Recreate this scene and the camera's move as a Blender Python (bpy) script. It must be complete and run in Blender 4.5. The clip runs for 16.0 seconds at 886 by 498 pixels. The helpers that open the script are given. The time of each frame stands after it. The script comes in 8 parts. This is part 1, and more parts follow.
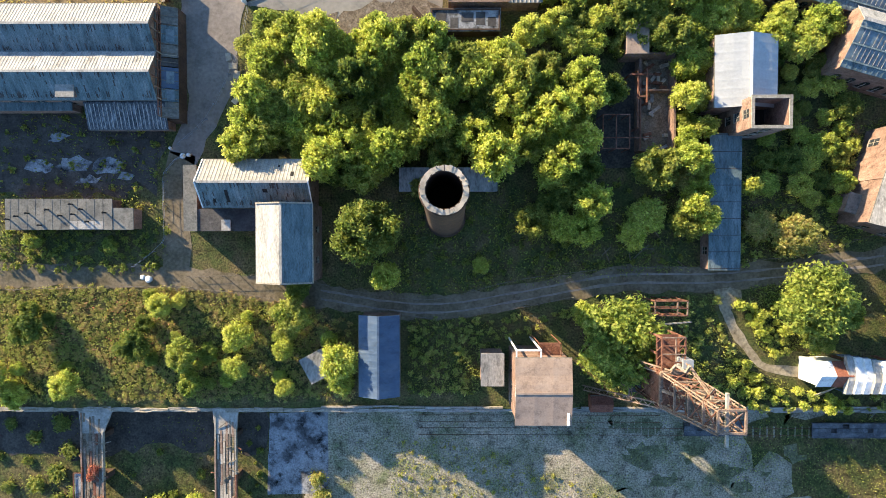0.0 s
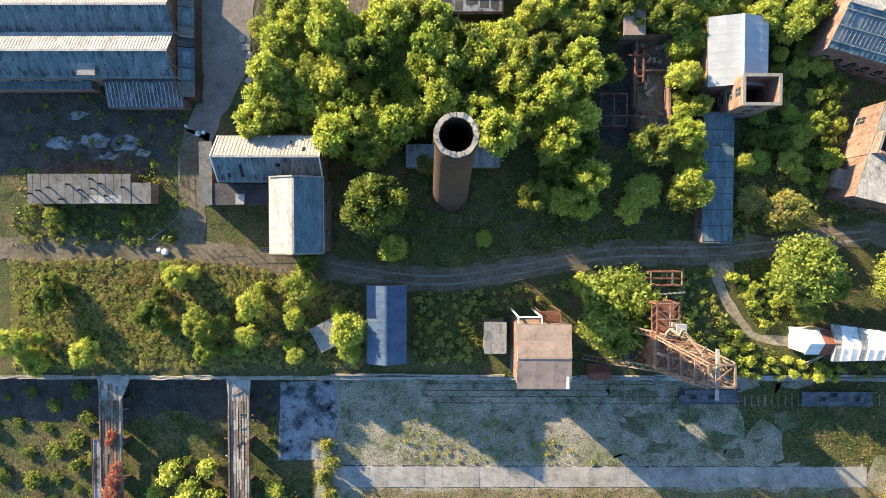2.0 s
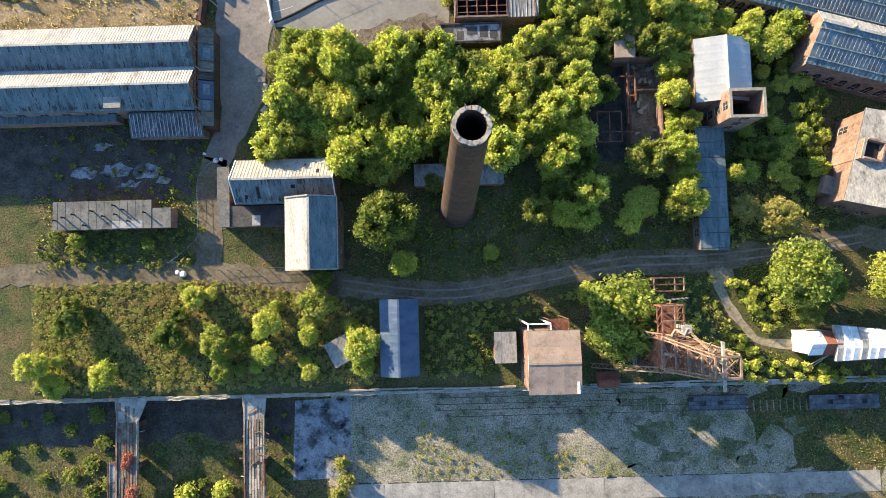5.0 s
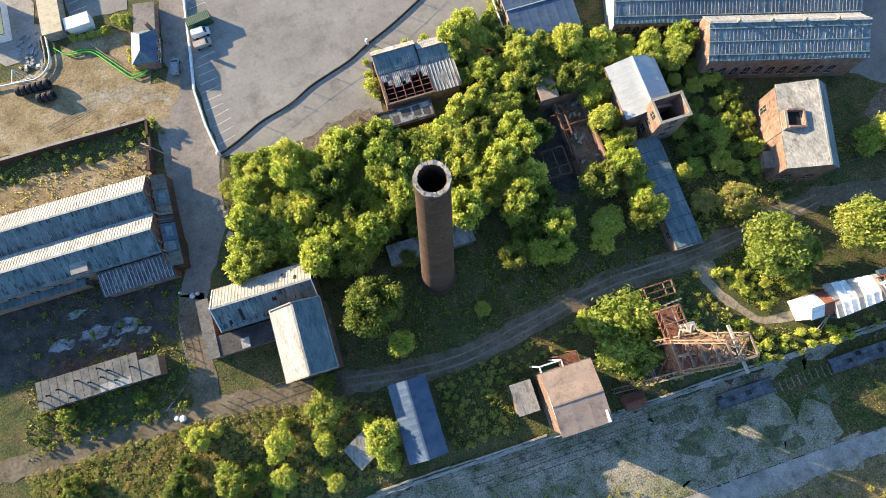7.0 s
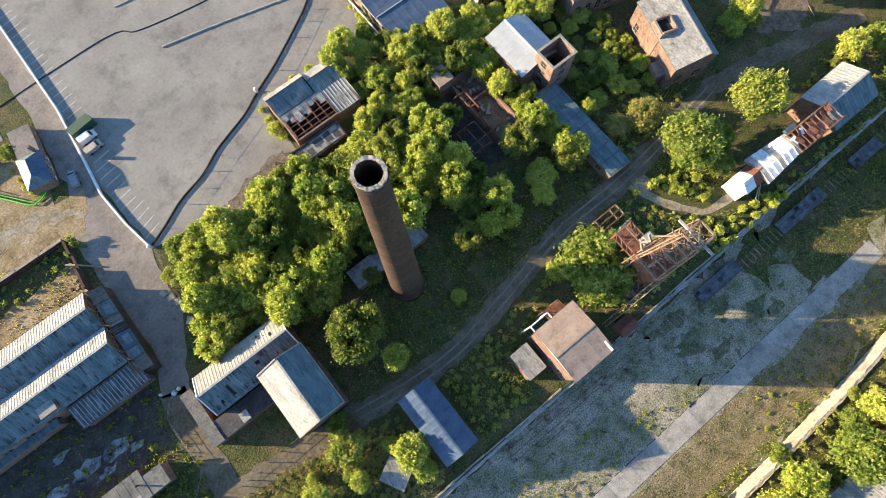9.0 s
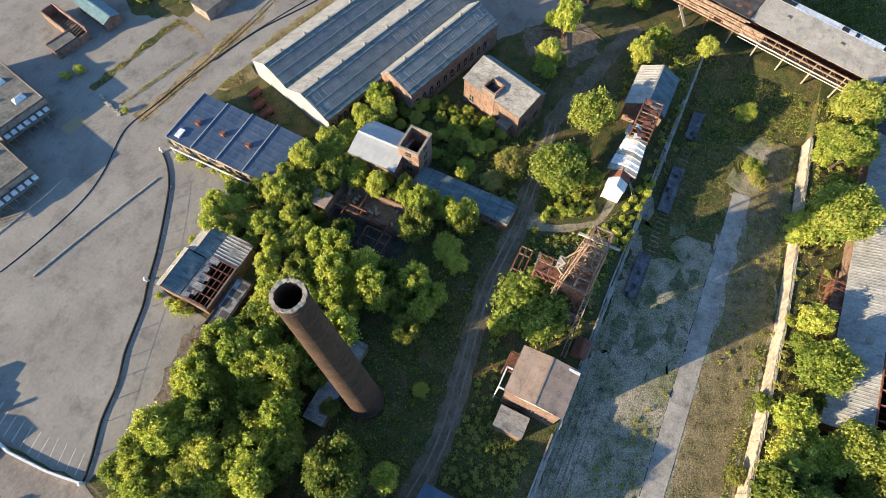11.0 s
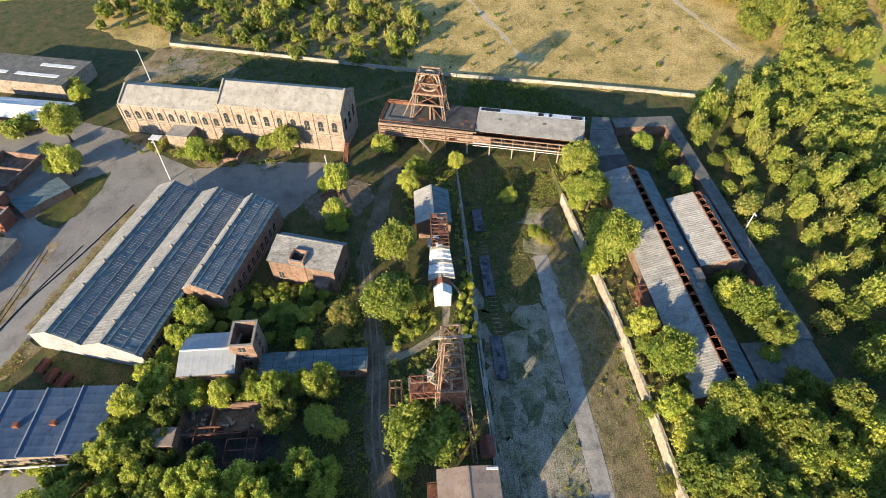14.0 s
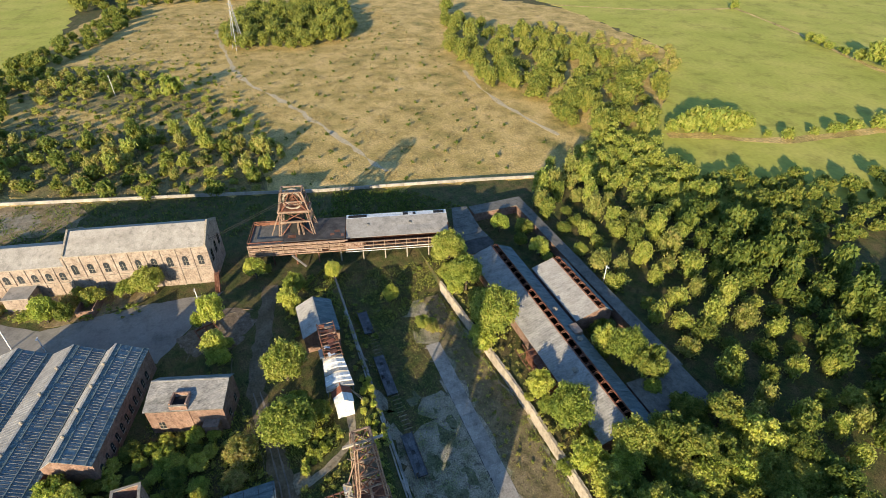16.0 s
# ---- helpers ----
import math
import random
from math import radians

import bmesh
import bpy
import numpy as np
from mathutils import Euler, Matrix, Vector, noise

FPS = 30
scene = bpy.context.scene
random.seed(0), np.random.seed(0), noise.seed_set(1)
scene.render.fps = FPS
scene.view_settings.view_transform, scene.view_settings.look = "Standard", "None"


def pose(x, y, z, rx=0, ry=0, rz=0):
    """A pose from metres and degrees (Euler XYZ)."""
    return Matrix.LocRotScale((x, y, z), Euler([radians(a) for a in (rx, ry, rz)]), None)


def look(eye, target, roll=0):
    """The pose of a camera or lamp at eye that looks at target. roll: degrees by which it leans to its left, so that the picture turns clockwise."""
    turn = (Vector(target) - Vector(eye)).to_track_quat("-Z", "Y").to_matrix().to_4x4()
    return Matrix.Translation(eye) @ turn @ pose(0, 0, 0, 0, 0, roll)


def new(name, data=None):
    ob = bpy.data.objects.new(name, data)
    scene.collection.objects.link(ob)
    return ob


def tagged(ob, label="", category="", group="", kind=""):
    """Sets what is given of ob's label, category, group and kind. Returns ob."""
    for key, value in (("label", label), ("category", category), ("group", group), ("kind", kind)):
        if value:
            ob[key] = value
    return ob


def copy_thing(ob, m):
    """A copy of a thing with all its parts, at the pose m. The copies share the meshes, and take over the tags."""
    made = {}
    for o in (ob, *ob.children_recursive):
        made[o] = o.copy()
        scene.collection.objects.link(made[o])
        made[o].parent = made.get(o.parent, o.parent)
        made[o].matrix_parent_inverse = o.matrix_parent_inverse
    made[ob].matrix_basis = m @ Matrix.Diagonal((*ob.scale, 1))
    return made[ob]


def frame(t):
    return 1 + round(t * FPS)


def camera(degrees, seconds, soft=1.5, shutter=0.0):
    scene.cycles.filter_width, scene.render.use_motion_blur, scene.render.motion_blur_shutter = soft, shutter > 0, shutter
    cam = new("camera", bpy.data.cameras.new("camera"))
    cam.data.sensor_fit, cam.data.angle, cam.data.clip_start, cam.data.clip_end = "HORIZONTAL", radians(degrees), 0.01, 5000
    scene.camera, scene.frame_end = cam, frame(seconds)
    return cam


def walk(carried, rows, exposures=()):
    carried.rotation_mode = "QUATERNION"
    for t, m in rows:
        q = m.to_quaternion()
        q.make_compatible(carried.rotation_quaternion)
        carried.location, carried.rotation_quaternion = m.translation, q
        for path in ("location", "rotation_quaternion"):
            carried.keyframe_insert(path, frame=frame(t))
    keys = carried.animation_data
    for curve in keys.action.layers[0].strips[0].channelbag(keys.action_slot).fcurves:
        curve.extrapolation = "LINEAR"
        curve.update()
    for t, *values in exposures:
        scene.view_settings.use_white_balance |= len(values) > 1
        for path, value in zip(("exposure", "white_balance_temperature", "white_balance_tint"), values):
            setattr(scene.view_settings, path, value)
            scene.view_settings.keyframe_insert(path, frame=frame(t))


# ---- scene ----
cam = camera(79.52, 16.0, soft=0.8)
# seconds, place in metres, turn in degrees
PATH = [
    (0.0, 0.04, 0.04, 109.99, -1.45, 0.37, 0.00),
    (0.5, -0.10, -1.22, 111.16, -1.45, 0.37, 0.05),
    (1.0, -0.34, -2.58, 112.34, -1.47, 0.38, 0.05),
    (1.5, -0.69, -3.92, 113.53, -1.47, 0.33, 0.08),
    (2.0, -1.10, -5.31, 114.75, -1.48, 0.29, 0.08),
    (2.5, -1.50, -6.55, 115.88, -1.47, 0.28, 0.09),
    (3.0, -1.86, -7.69, 116.97, -1.48, 0.29, 0.13),
    (3.2, -2.02, -8.16, 117.38, -1.47, 0.29, 0.14),
    (3.7, -2.38, -9.23, 118.21, -1.47, 0.29, 0.14),
    (4.2, -2.72, -10.12, 118.62, -1.47, 0.29, 0.14),
    (4.6, -2.96, -10.76, 118.78, -0.39, 0.28, -0.26),
    (5.0, -3.19, -11.36, 118.90, 3.09, 0.25, -1.53),
    (5.3, -3.35, -11.82, 119.02, 6.89, 0.22, -2.92),
    (5.5, -3.43, -12.13, 119.12, 8.99, 0.24, -4.25),
    (6.0, -3.70, -12.91, 119.40, 12.13, 0.26, -8.17),
    (6.5, -4.06, -13.77, 119.58, 12.11, 0.22, -12.55),
    (7.0, -4.65, -14.72, 119.64, 12.11, 0.12, -17.49),
    (7.5, -5.47, -15.67, 119.66, 12.15, 0.00, -21.49),
    (8.0, -6.40, -16.51, 119.60, 12.21, -0.15, -26.86),
    (8.2, -6.77, -16.83, 119.58, 12.30, -0.20, -29.18),
    (8.6, -7.36, -17.47, 119.70, 12.79, -0.25, -33.85),
    (9.0, -7.73, -18.06, 120.06, 13.99, -0.19, -38.93),
    (9.5, -8.11, -18.73, 120.61, 16.27, -0.05, -45.50),
    (9.9, -8.52, -19.19, 120.95, 18.51, 0.03, -50.65),
    (10.3, -9.19, -19.59, 121.04, 20.96, 0.03, -55.44),
    (10.5, -9.61, -19.78, 121.00, 22.20, -0.01, -57.77),
    (11.0, -10.67, -20.22, 120.87, 25.35, -0.09, -63.38),
    (11.5, -11.68, -20.36, 120.86, 28.22, -0.19, -68.54),
    (12.0, -12.73, -20.47, 120.92, 31.30, -0.23, -74.28),
    (12.5, -13.73, -20.65, 121.00, 34.11, -0.22, -79.27),
    (13.0, -14.74, -20.92, 120.99, 37.08, -0.16, -84.54),
    (13.5, -15.78, -21.04, 121.01, 39.83, -0.06, -89.26),
    (14.0, -16.74, -20.94, 121.10, 42.71, 0.01, -94.01),
    (14.5, -17.65, -20.66, 121.29, 45.41, 0.01, -98.34),
    (15.0, -18.66, -20.31, 121.56, 48.28, 0.05, -102.90),
    (15.5, -19.71, -19.94, 121.86, 50.98, 0.05, -106.98),
    (16.0, -20.81, -19.53, 122.19, 53.90, 0.08, -110.93),
]
walk(cam, [(t, pose(*p)) for t, *p in PATH], [(0.0, 1.68), (8.0, 1.64), (10.5, 1.38), (12.5, 1.2), (14.0, 1.18), (16.0, 0.95)])
SKY, SUN = 0.128, 4.9

# ---- world, sun ----
SUN_EL, SUN_AZ = radians(14.3), math.atan2(-0.76, 0.65)
world = bpy.data.worlds.new("world")
scene.world = world
world.use_nodes = True
wn = world.node_tree.nodes
sky = wn.new("ShaderNodeTexSky")
sky.sky_type, sky.sun_disc = "NISHITA", False
sky.sun_elevation, sky.sun_rotation = SUN_EL, SUN_AZ % (2 * math.pi)
sky.air_density, sky.dust_density, sky.ozone_density = 1.0, 0.3, 4.0
wn["Background"].inputs["Strength"].default_value = SKY
world.node_tree.links.new(sky.outputs["Color"], wn["Background"].inputs["Color"])
sun = new("sun", bpy.data.lights.new("sun", "SUN"))
sun.data.energy, sun.data.angle, sun.data.color = SUN, radians(0.6), (1.0, 0.82, 0.55)
to_sun = Vector((math.sin(SUN_AZ) * math.cos(SUN_EL), math.cos(SUN_AZ) * math.cos(SUN_EL), math.sin(SUN_EL)))
sun.matrix_world = look(to_sun * 300, (0, 0, 0))


# ---- materials ----
def surface(name, cols, size=3.0, fine=0.25, rough=0.85, bump=0.3, metal=0.0, stretch=(1, 1, 1), turn=0.0, grain=0.35, rnd=0.0, island=0.0, spec=0.3, relief=0.02, stain=0.3):
    """A worn surface: patches of the given colours at one size in metres, and grain at a finer one."""
    m = bpy.data.materials.new(name)
    m.use_nodes = True
    n, l = m.node_tree.nodes, m.node_tree.links
    bsdf = n["Principled BSDF"]
    geo = n.new("ShaderNodeNewGeometry")
    mp = n.new("ShaderNodeMapping")
    mp.inputs["Rotation"].default_value = (0, 0, radians(turn))
    mp.inputs["Scale"].default_value = stretch
    l.new(geo.outputs["Position"], mp.inputs["Vector"])
    big, small = n.new("ShaderNodeTexNoise"), n.new("ShaderNodeTexNoise")
    for node, s, d in ((big, 1 / size, 8), (small, 1 / fine, 6)):
        node.inputs["Scale"].default_value, node.inputs["Detail"].default_value = s, d
        l.new(mp.outputs["Vector"], node.inputs["Vector"])
    big.inputs["Roughness"].default_value = 0.62
    ramp = n.new("ShaderNodeValToRGB")
    els = ramp.color_ramp.elements
    k = len(cols)
    while len(els) < k:
        els.new(0.5)
    for i, c in enumerate(cols):
        els[i].position = 0.3 + 0.4 * i / max(1, k - 1)
        els[i].color = (*c, 1)
    l.new(big.outputs["Fac"], ramp.inputs["Fac"])
    val = n.new("ShaderNodeMapRange")
    val.inputs["From Min"].default_value, val.inputs["From Max"].default_value = 0.25, 0.75
    val.inputs["To Min"].default_value, val.inputs["To Max"].default_value = 1 - grain, 1 + grain
    l.new(small.outputs["Fac"], val.inputs["Value"])
    fac = val.outputs["Result"]
    if stain:
        blot, edge, dark = n.new("ShaderNodeTexNoise"), n.new("ShaderNodeMapRange"), n.new("ShaderNodeMath")
        blot.inputs["Scale"].default_value, blot.inputs["Detail"].default_value = 2.3 / size, 9
        blot.inputs["Roughness"].default_value = 0.72
        l.new(mp.outputs["Vector"], blot.inputs["Vector"])
        edge.inputs["From Min"].default_value, edge.inputs["From Max"].default_value = 0.5, 0.68
        edge.inputs["To Min"].default_value, edge.inputs["To Max"].default_value = 1.06, 1.06 - stain * 1.3
        l.new(blot.outputs["Fac"], edge.inputs["Value"])
        dark.operation = "MULTIPLY"
        l.new(fac, dark.inputs[0]), l.new(edge.outputs["Result"], dark.inputs[1])
        fac = dark.outputs["Value"]
    if rnd or island:
        info = n.new("ShaderNodeObjectInfo")
        src = geo.outputs["Random Per Island"] if island else info.outputs["Random"]
        r = n.new("ShaderNodeMapRange")
        amt = island or rnd
        r.inputs["To Min"].default_value, r.inputs["To Max"].default_value = 1 - amt, 1 + amt
        l.new(src, r.inputs["Value"])
        mul = n.new("ShaderNodeMath")
        mul.operation = "MULTIPLY"
        l.new(fac, mul.inputs[0]), l.new(r.outputs["Result"], mul.inputs[1])
        fac = mul.outputs["Value"]
    hsv = n.new("ShaderNodeHueSaturation")
    l.new(ramp.outputs["Color"], hsv.inputs["Color"]), l.new(fac, hsv.inputs["Value"])
    l.new(hsv.outputs["Color"], bsdf.inputs["Base Color"])
    bsdf.inputs["Roughness"].default_value, bsdf.inputs["Metallic"].default_value = rough, metal
    bsdf.inputs["Specular IOR Level"].default_value = spec
    if bump:
        b = n.new("ShaderNodeBump")
        b.inputs["Strength"].default_value, b.inputs["Distance"].default_value = bump, relief
        l.new(small.outputs["Fac"], b.inputs["Height"]), l.new(b.outputs["Normal"], bsdf.inputs["Normal"])
    return m


def foliage(name, cols, hue=0.03):
    """Leaves: colour by leaf and by tree, with light coming through."""
    m = bpy.data.materials.new(name)
    m.use_nodes = True
    n, l = m.node_tree.nodes, m.node_tree.links
    bsdf, out = n["Principled BSDF"], n["Material Output"]
    geo, info = n.new("ShaderNodeNewGeometry"), n.new("ShaderNodeObjectInfo")
    noise_tex = n.new("ShaderNodeTexNoise")
    noise_tex.inputs["Scale"].default_value = 0.35
    l.new(geo.outputs["Position"], noise_tex.inputs["Vector"])
    add = n.new("ShaderNodeMath")
    add.operation = "ADD"
    sc = n.new("ShaderNodeMath")
    sc.operation = "MULTIPLY"
    sc.inputs[1].default_value = 0.5
    l.new(geo.outputs["Random Per Island"], sc.inputs[0])
    l.new(sc.outputs[0], add.inputs[0]), l.new(noise_tex.outputs["Fac"], add.inputs[1])
    sc2 = n.new("ShaderNodeMath")
    sc2.operation = "MULTIPLY_ADD"
    sc2.inputs[1].default_value, sc2.inputs[2].default_value = 0.34, -0.17
    l.new(info.outputs["Random"], sc2.inputs[0])
    add2 = n.new("ShaderNodeMath")
    add2.operation = "ADD"
    l.new(add.outputs[0], add2.inputs[0]), l.new(sc2.outputs[0], add2.inputs[1])
    ramp = n.new("ShaderNodeValToRGB")
    els = ramp.color_ramp.elements
    while len(els) < len(cols):
        els.new(0.5)
    for i, c in enumerate(cols):
        els[i].position = 0.3 + 0.75 * i / (len(cols) - 1)
        els[i].color = (*c, 1)
    l.new(add2.outputs[0], ramp.inputs["Fac"])
    fine, span, tint, relief = n.new("ShaderNodeTexNoise"), n.new("ShaderNodeMapRange"), n.new("ShaderNodeHueSaturation"), n.new("ShaderNodeBump")
    fine.inputs["Scale"].default_value, fine.inputs["Detail"].default_value = 3.4, 3
    l.new(geo.outputs["Position"], fine.inputs["Vector"])
    span.inputs["From Min"].default_value, span.inputs["From Max"].default_value = 0.33, 0.67
    span.inputs["To Min"].default_value, span.inputs["To Max"].default_value = 0.66, 1.55
    tint.inputs["Hue"].default_value, tint.inputs["Saturation"].default_value = 0.493, 0.98
    l.new(fine.outputs["Fac"], span.inputs["Value"])
    l.new(ramp.outputs["Color"], tint.inputs["Color"]), l.new(span.outputs["Result"], tint.inputs["Value"])
    relief.inputs["Strength"].default_value, relief.inputs["Distance"].default_value = 0.8, 0.12
    l.new(fine.outputs["Fac"], relief.inputs["Height"]), l.new(relief.outputs["Normal"], bsdf.inputs["Normal"])
    l.new(tint.outputs["Color"], bsdf.inputs["Base Color"])
    bsdf.inputs["Roughness"].default_value, bsdf.inputs["Specular IOR Level"].default_value = 0.6, 0.25
    tr, mix = n.new("ShaderNodeBsdfTranslucent"), n.new("ShaderNodeMixShader")
    mix.inputs[0].default_value = 0.5
    l.new(tint.outputs["Color"], tr.inputs["Color"])
    l.new(bsdf.outputs[0], mix.inputs[1]), l.new(tr.outputs[0], mix.inputs[2])
    l.new(mix.outputs[0], out.inputs["Surface"])
    return m


GRASS = surface("rough_grass", [(0.0363, 0.05, 0.0171), (0.0726, 0.085, 0.0238), (0.109, 0.092, 0.0361), (0.158, 0.115, 0.057)], 5, 0.38, 0.95, 0.9, grain=0.8, relief=0.22, stain=0.5)
YARD = surface("yard_gravel", [(0.125, 0.15, 0.065), (0.24, 0.225, 0.145), (0.32, 0.285, 0.215), (0.45, 0.37, 0.27)], 5, 0.36, 0.95, 0.7, grain=0.75, relief=0.12, stain=0.6)
ASPHALT = surface("asphalt", [(0.201, 0.18, 0.159), (0.253, 0.232, 0.202), (0.307, 0.282, 0.244)], 16, 0.8, 0.9, 0.2, grain=0.12)
ROAD = surface("old_asphalt", [(0.16, 0.138, 0.12), (0.225, 0.192, 0.165), (0.275, 0.236, 0.198)], 8, 0.7, 0.9, 0.2, grain=0.2)
DIRT = surface("dirt_track", [(0.0896, 0.076, 0.0394), (0.152, 0.122, 0.0787), (0.215, 0.173, 0.118)], 6, 0.6, 0.95, 0.5, grain=0.35, relief=0.06)
GRAVEL = surface("pale_gravel", [(0.27, 0.245, 0.205), (0.36, 0.325, 0.28)], 4, 0.4, 0.95, 0.5, grain=0.25)
CONCRETE = surface("concrete", [(0.22, 0.212, 0.185), (0.34, 0.315, 0.28), (0.42, 0.39, 0.34)], 3.5, 0.4, 0.9, 0.3, grain=0.22, rnd=0.12)
PALE_CONC = surface("pale_concrete", [(0.264, 0.224, 0.176), (0.4, 0.344, 0.272), (0.464, 0.4, 0.32)], 3, 0.4, 0.9, 0.3, grain=0.25, rnd=0.1)
HEATH = surface("dry_heath", [(0.207, 0.183, 0.0483), (0.414, 0.302, 0.0978), (0.552, 0.397, 0.149), (0.635, 0.454, 0.19)], 18, 0.9, 0.95, 0.9, grain=0.5, relief=0.35, stain=0.4)
FIELD = surface("pasture", [(0.292, 0.31, 0.0468), (0.378, 0.37, 0.0676), (0.454, 0.41, 0.0936)], 45, 2.5, 0.95, 0.2, grain=0.12)
RUBBLE = surface("rubble", [(0.096, 0.072, 0.048), (0.176, 0.136, 0.096), (0.24, 0.2, 0.16)], 1.5, 0.3, 0.95, 0.8, grain=0.5, relief=0.15)
BRICK = surface("red_brick", [(0.15, 0.09, 0.066), (0.225, 0.143, 0.108), (0.29, 0.197, 0.155)], 2.5, 0.3, 0.9, 0.4, grain=0.35, rnd=0.1, stain=0.45)
PALE_BRICK = surface("weathered_pale_brick", [(0.20, 0.15, 0.12), (0.30, 0.24, 0.195), (0.37, 0.305, 0.255)], 2.2, 0.3, 0.9, 0.4, grain=0.32, stain=0.5)
DARK_BRICK = surface("sooty_brick", [(0.044, 0.028, 0.0208), (0.072, 0.044, 0.0304), (0.104, 0.064, 0.044)], 3, 0.3, 0.9, 0.5, grain=0.3, stretch=(1, 1, 0.5))
STONE = surface("stone_coping", [(0.24, 0.208, 0.16), (0.36, 0.32, 0.264)], 1.2, 0.25, 0.9, 0.3)
SHEET = surface("weathered_fibre_cement", [(0.16, 0.16, 0.15), (0.255, 0.245, 0.23), (0.34, 0.32, 0.29)], 2.2, 0.3, 0.8, 0.3, grain=0.35, stretch=(1, 0.4, 1), stain=0.5)
# lit copy of the fibre cement for slopes that face the sun
SHEET_LIT = surface("sunlit_fibre_cement", [(0.22, 0.215, 0.2), (0.31, 0.3, 0.28), (0.38, 0.365, 0.34)], 2.4, 0.28, 0.8, 0.3, grain=0.3, stretch=(1, 0.4, 1), stain=0.35)
# pale caps and battens; also puts sunlight into the colour of sun-facing slopes
SHEET_PALE = surface("pale_and_sunlit_fibre_cement", [(0.27, 0.255, 0.23), (0.36, 0.342, 0.31), (0.43, 0.41, 0.375)], 2.6, 0.25, 0.8, 0.3, grain=0.32, stretch=(1, 0.35, 1))
# slate blue-grey; on slopes away from the sun it puts shade into the colour
SLATE_AND_SHADE = surface("blue_grey_slate_and_shade", [(0.06, 0.092, 0.10), (0.10, 0.142, 0.152), (0.135, 0.18, 0.19), (0.20, 0.235, 0.24)], 3.0, 0.22, 0.75, 0.3, grain=0.4, stretch=(2.5, 0.5, 1), stain=0.4)
BLUE = surface("blue_painted_sheet", [(0.0468, 0.0754, 0.126), (0.0624, 0.0984, 0.156), (0.0936, 0.125, 0.177)], 3.0, 0.5, 0.5, 0.15, grain=0.12, stretch=(0.5, 1, 1), spec=0.4)
SILVER = surface("galvanised_sheet", [(0.34, 0.35, 0.355), (0.40, 0.41, 0.415)], 4, 0.5, 0.5, 0.08, metal=0.2, grain=0.06, stain=0.08)
WHITE = surface("white_sheet", [(0.62, 0.62, 0.6), (0.78, 0.78, 0.76)], 2, 0.3, 0.6, 0.15, grain=0.1)
TAN_ROOF = surface("tan_roof_felt", [(0.264, 0.188, 0.14), (0.328, 0.24, 0.184), (0.368, 0.28, 0.22)], 3, 0.3, 0.9, 0.2, grain=0.12)
RENDER = surface("grey_render", [(0.26, 0.255, 0.26), (0.33, 0.325, 0.33), (0.38, 0.375, 0.375)], 3, 0.3, 0.9, 0.2, grain=0.18)
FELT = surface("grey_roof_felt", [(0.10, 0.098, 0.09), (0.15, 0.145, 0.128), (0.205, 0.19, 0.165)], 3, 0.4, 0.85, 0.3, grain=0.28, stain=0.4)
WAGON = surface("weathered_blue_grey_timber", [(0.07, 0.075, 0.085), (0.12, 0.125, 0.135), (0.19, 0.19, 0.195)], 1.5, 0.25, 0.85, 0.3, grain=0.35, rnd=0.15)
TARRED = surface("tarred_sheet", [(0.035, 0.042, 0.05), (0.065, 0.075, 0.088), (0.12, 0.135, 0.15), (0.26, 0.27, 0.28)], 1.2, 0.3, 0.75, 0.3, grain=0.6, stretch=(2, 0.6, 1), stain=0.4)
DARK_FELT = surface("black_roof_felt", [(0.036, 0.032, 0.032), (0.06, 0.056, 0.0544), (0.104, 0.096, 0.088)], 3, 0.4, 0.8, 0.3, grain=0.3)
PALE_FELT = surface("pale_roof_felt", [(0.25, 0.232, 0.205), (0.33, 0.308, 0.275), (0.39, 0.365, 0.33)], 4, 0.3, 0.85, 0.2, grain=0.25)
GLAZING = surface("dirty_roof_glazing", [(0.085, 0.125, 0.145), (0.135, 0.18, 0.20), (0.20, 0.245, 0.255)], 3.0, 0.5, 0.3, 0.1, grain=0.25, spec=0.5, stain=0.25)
RUST = surface("rusty_steel", [(0.095, 0.038, 0.024), (0.175, 0.075, 0.046), (0.26, 0.135, 0.09)], 1.2, 0.2, 0.85, 0.4, grain=0.4)
PALE_RUST = surface("sun_bleached_rusty_steel", [(0.15, 0.10, 0.072), (0.24, 0.165, 0.12), (0.33, 0.245, 0.185)], 1.2, 0.2, 0.85, 0.4, grain=0.4)
PINK_RUST = surface("faded_pinkish_sheet", [(0.22, 0.14, 0.105), (0.30, 0.205, 0.16), (0.36, 0.26, 0.21)], 1.6, 0.25, 0.85, 0.3, grain=0.3, stain=0.45)
DRY_GROUND = surface("dry_trodden_ground", [(0.115, 0.106, 0.0495), (0.218, 0.174, 0.0935), (0.299, 0.235, 0.143)], 3.5, 0.36, 0.95, 0.8, grain=0.75, relief=0.14, stain=0.5)
CREAM = surface("cream_sheet", [(0.42, 0.34, 0.22), (0.52, 0.44, 0.3)], 3, 0.3, 0.6, 0.1, grain=0.15)
WASTE = surface("waste_earth", [(0.13, 0.1, 0.045), (0.235, 0.17, 0.085), (0.31, 0.235, 0.135), (0.36, 0.295, 0.205)], 6, 0.5, 0.95, 0.6, grain=0.4, relief=0.1, stain=0.4)
MOSS = surface("mossy_gravel", [(0.09, 0.1, 0.045), (0.14, 0.145, 0.08), (0.2, 0.19, 0.125)], 2.5, 0.4, 0.95, 0.5, grain=0.6, relief=0.1, stain=0.4)
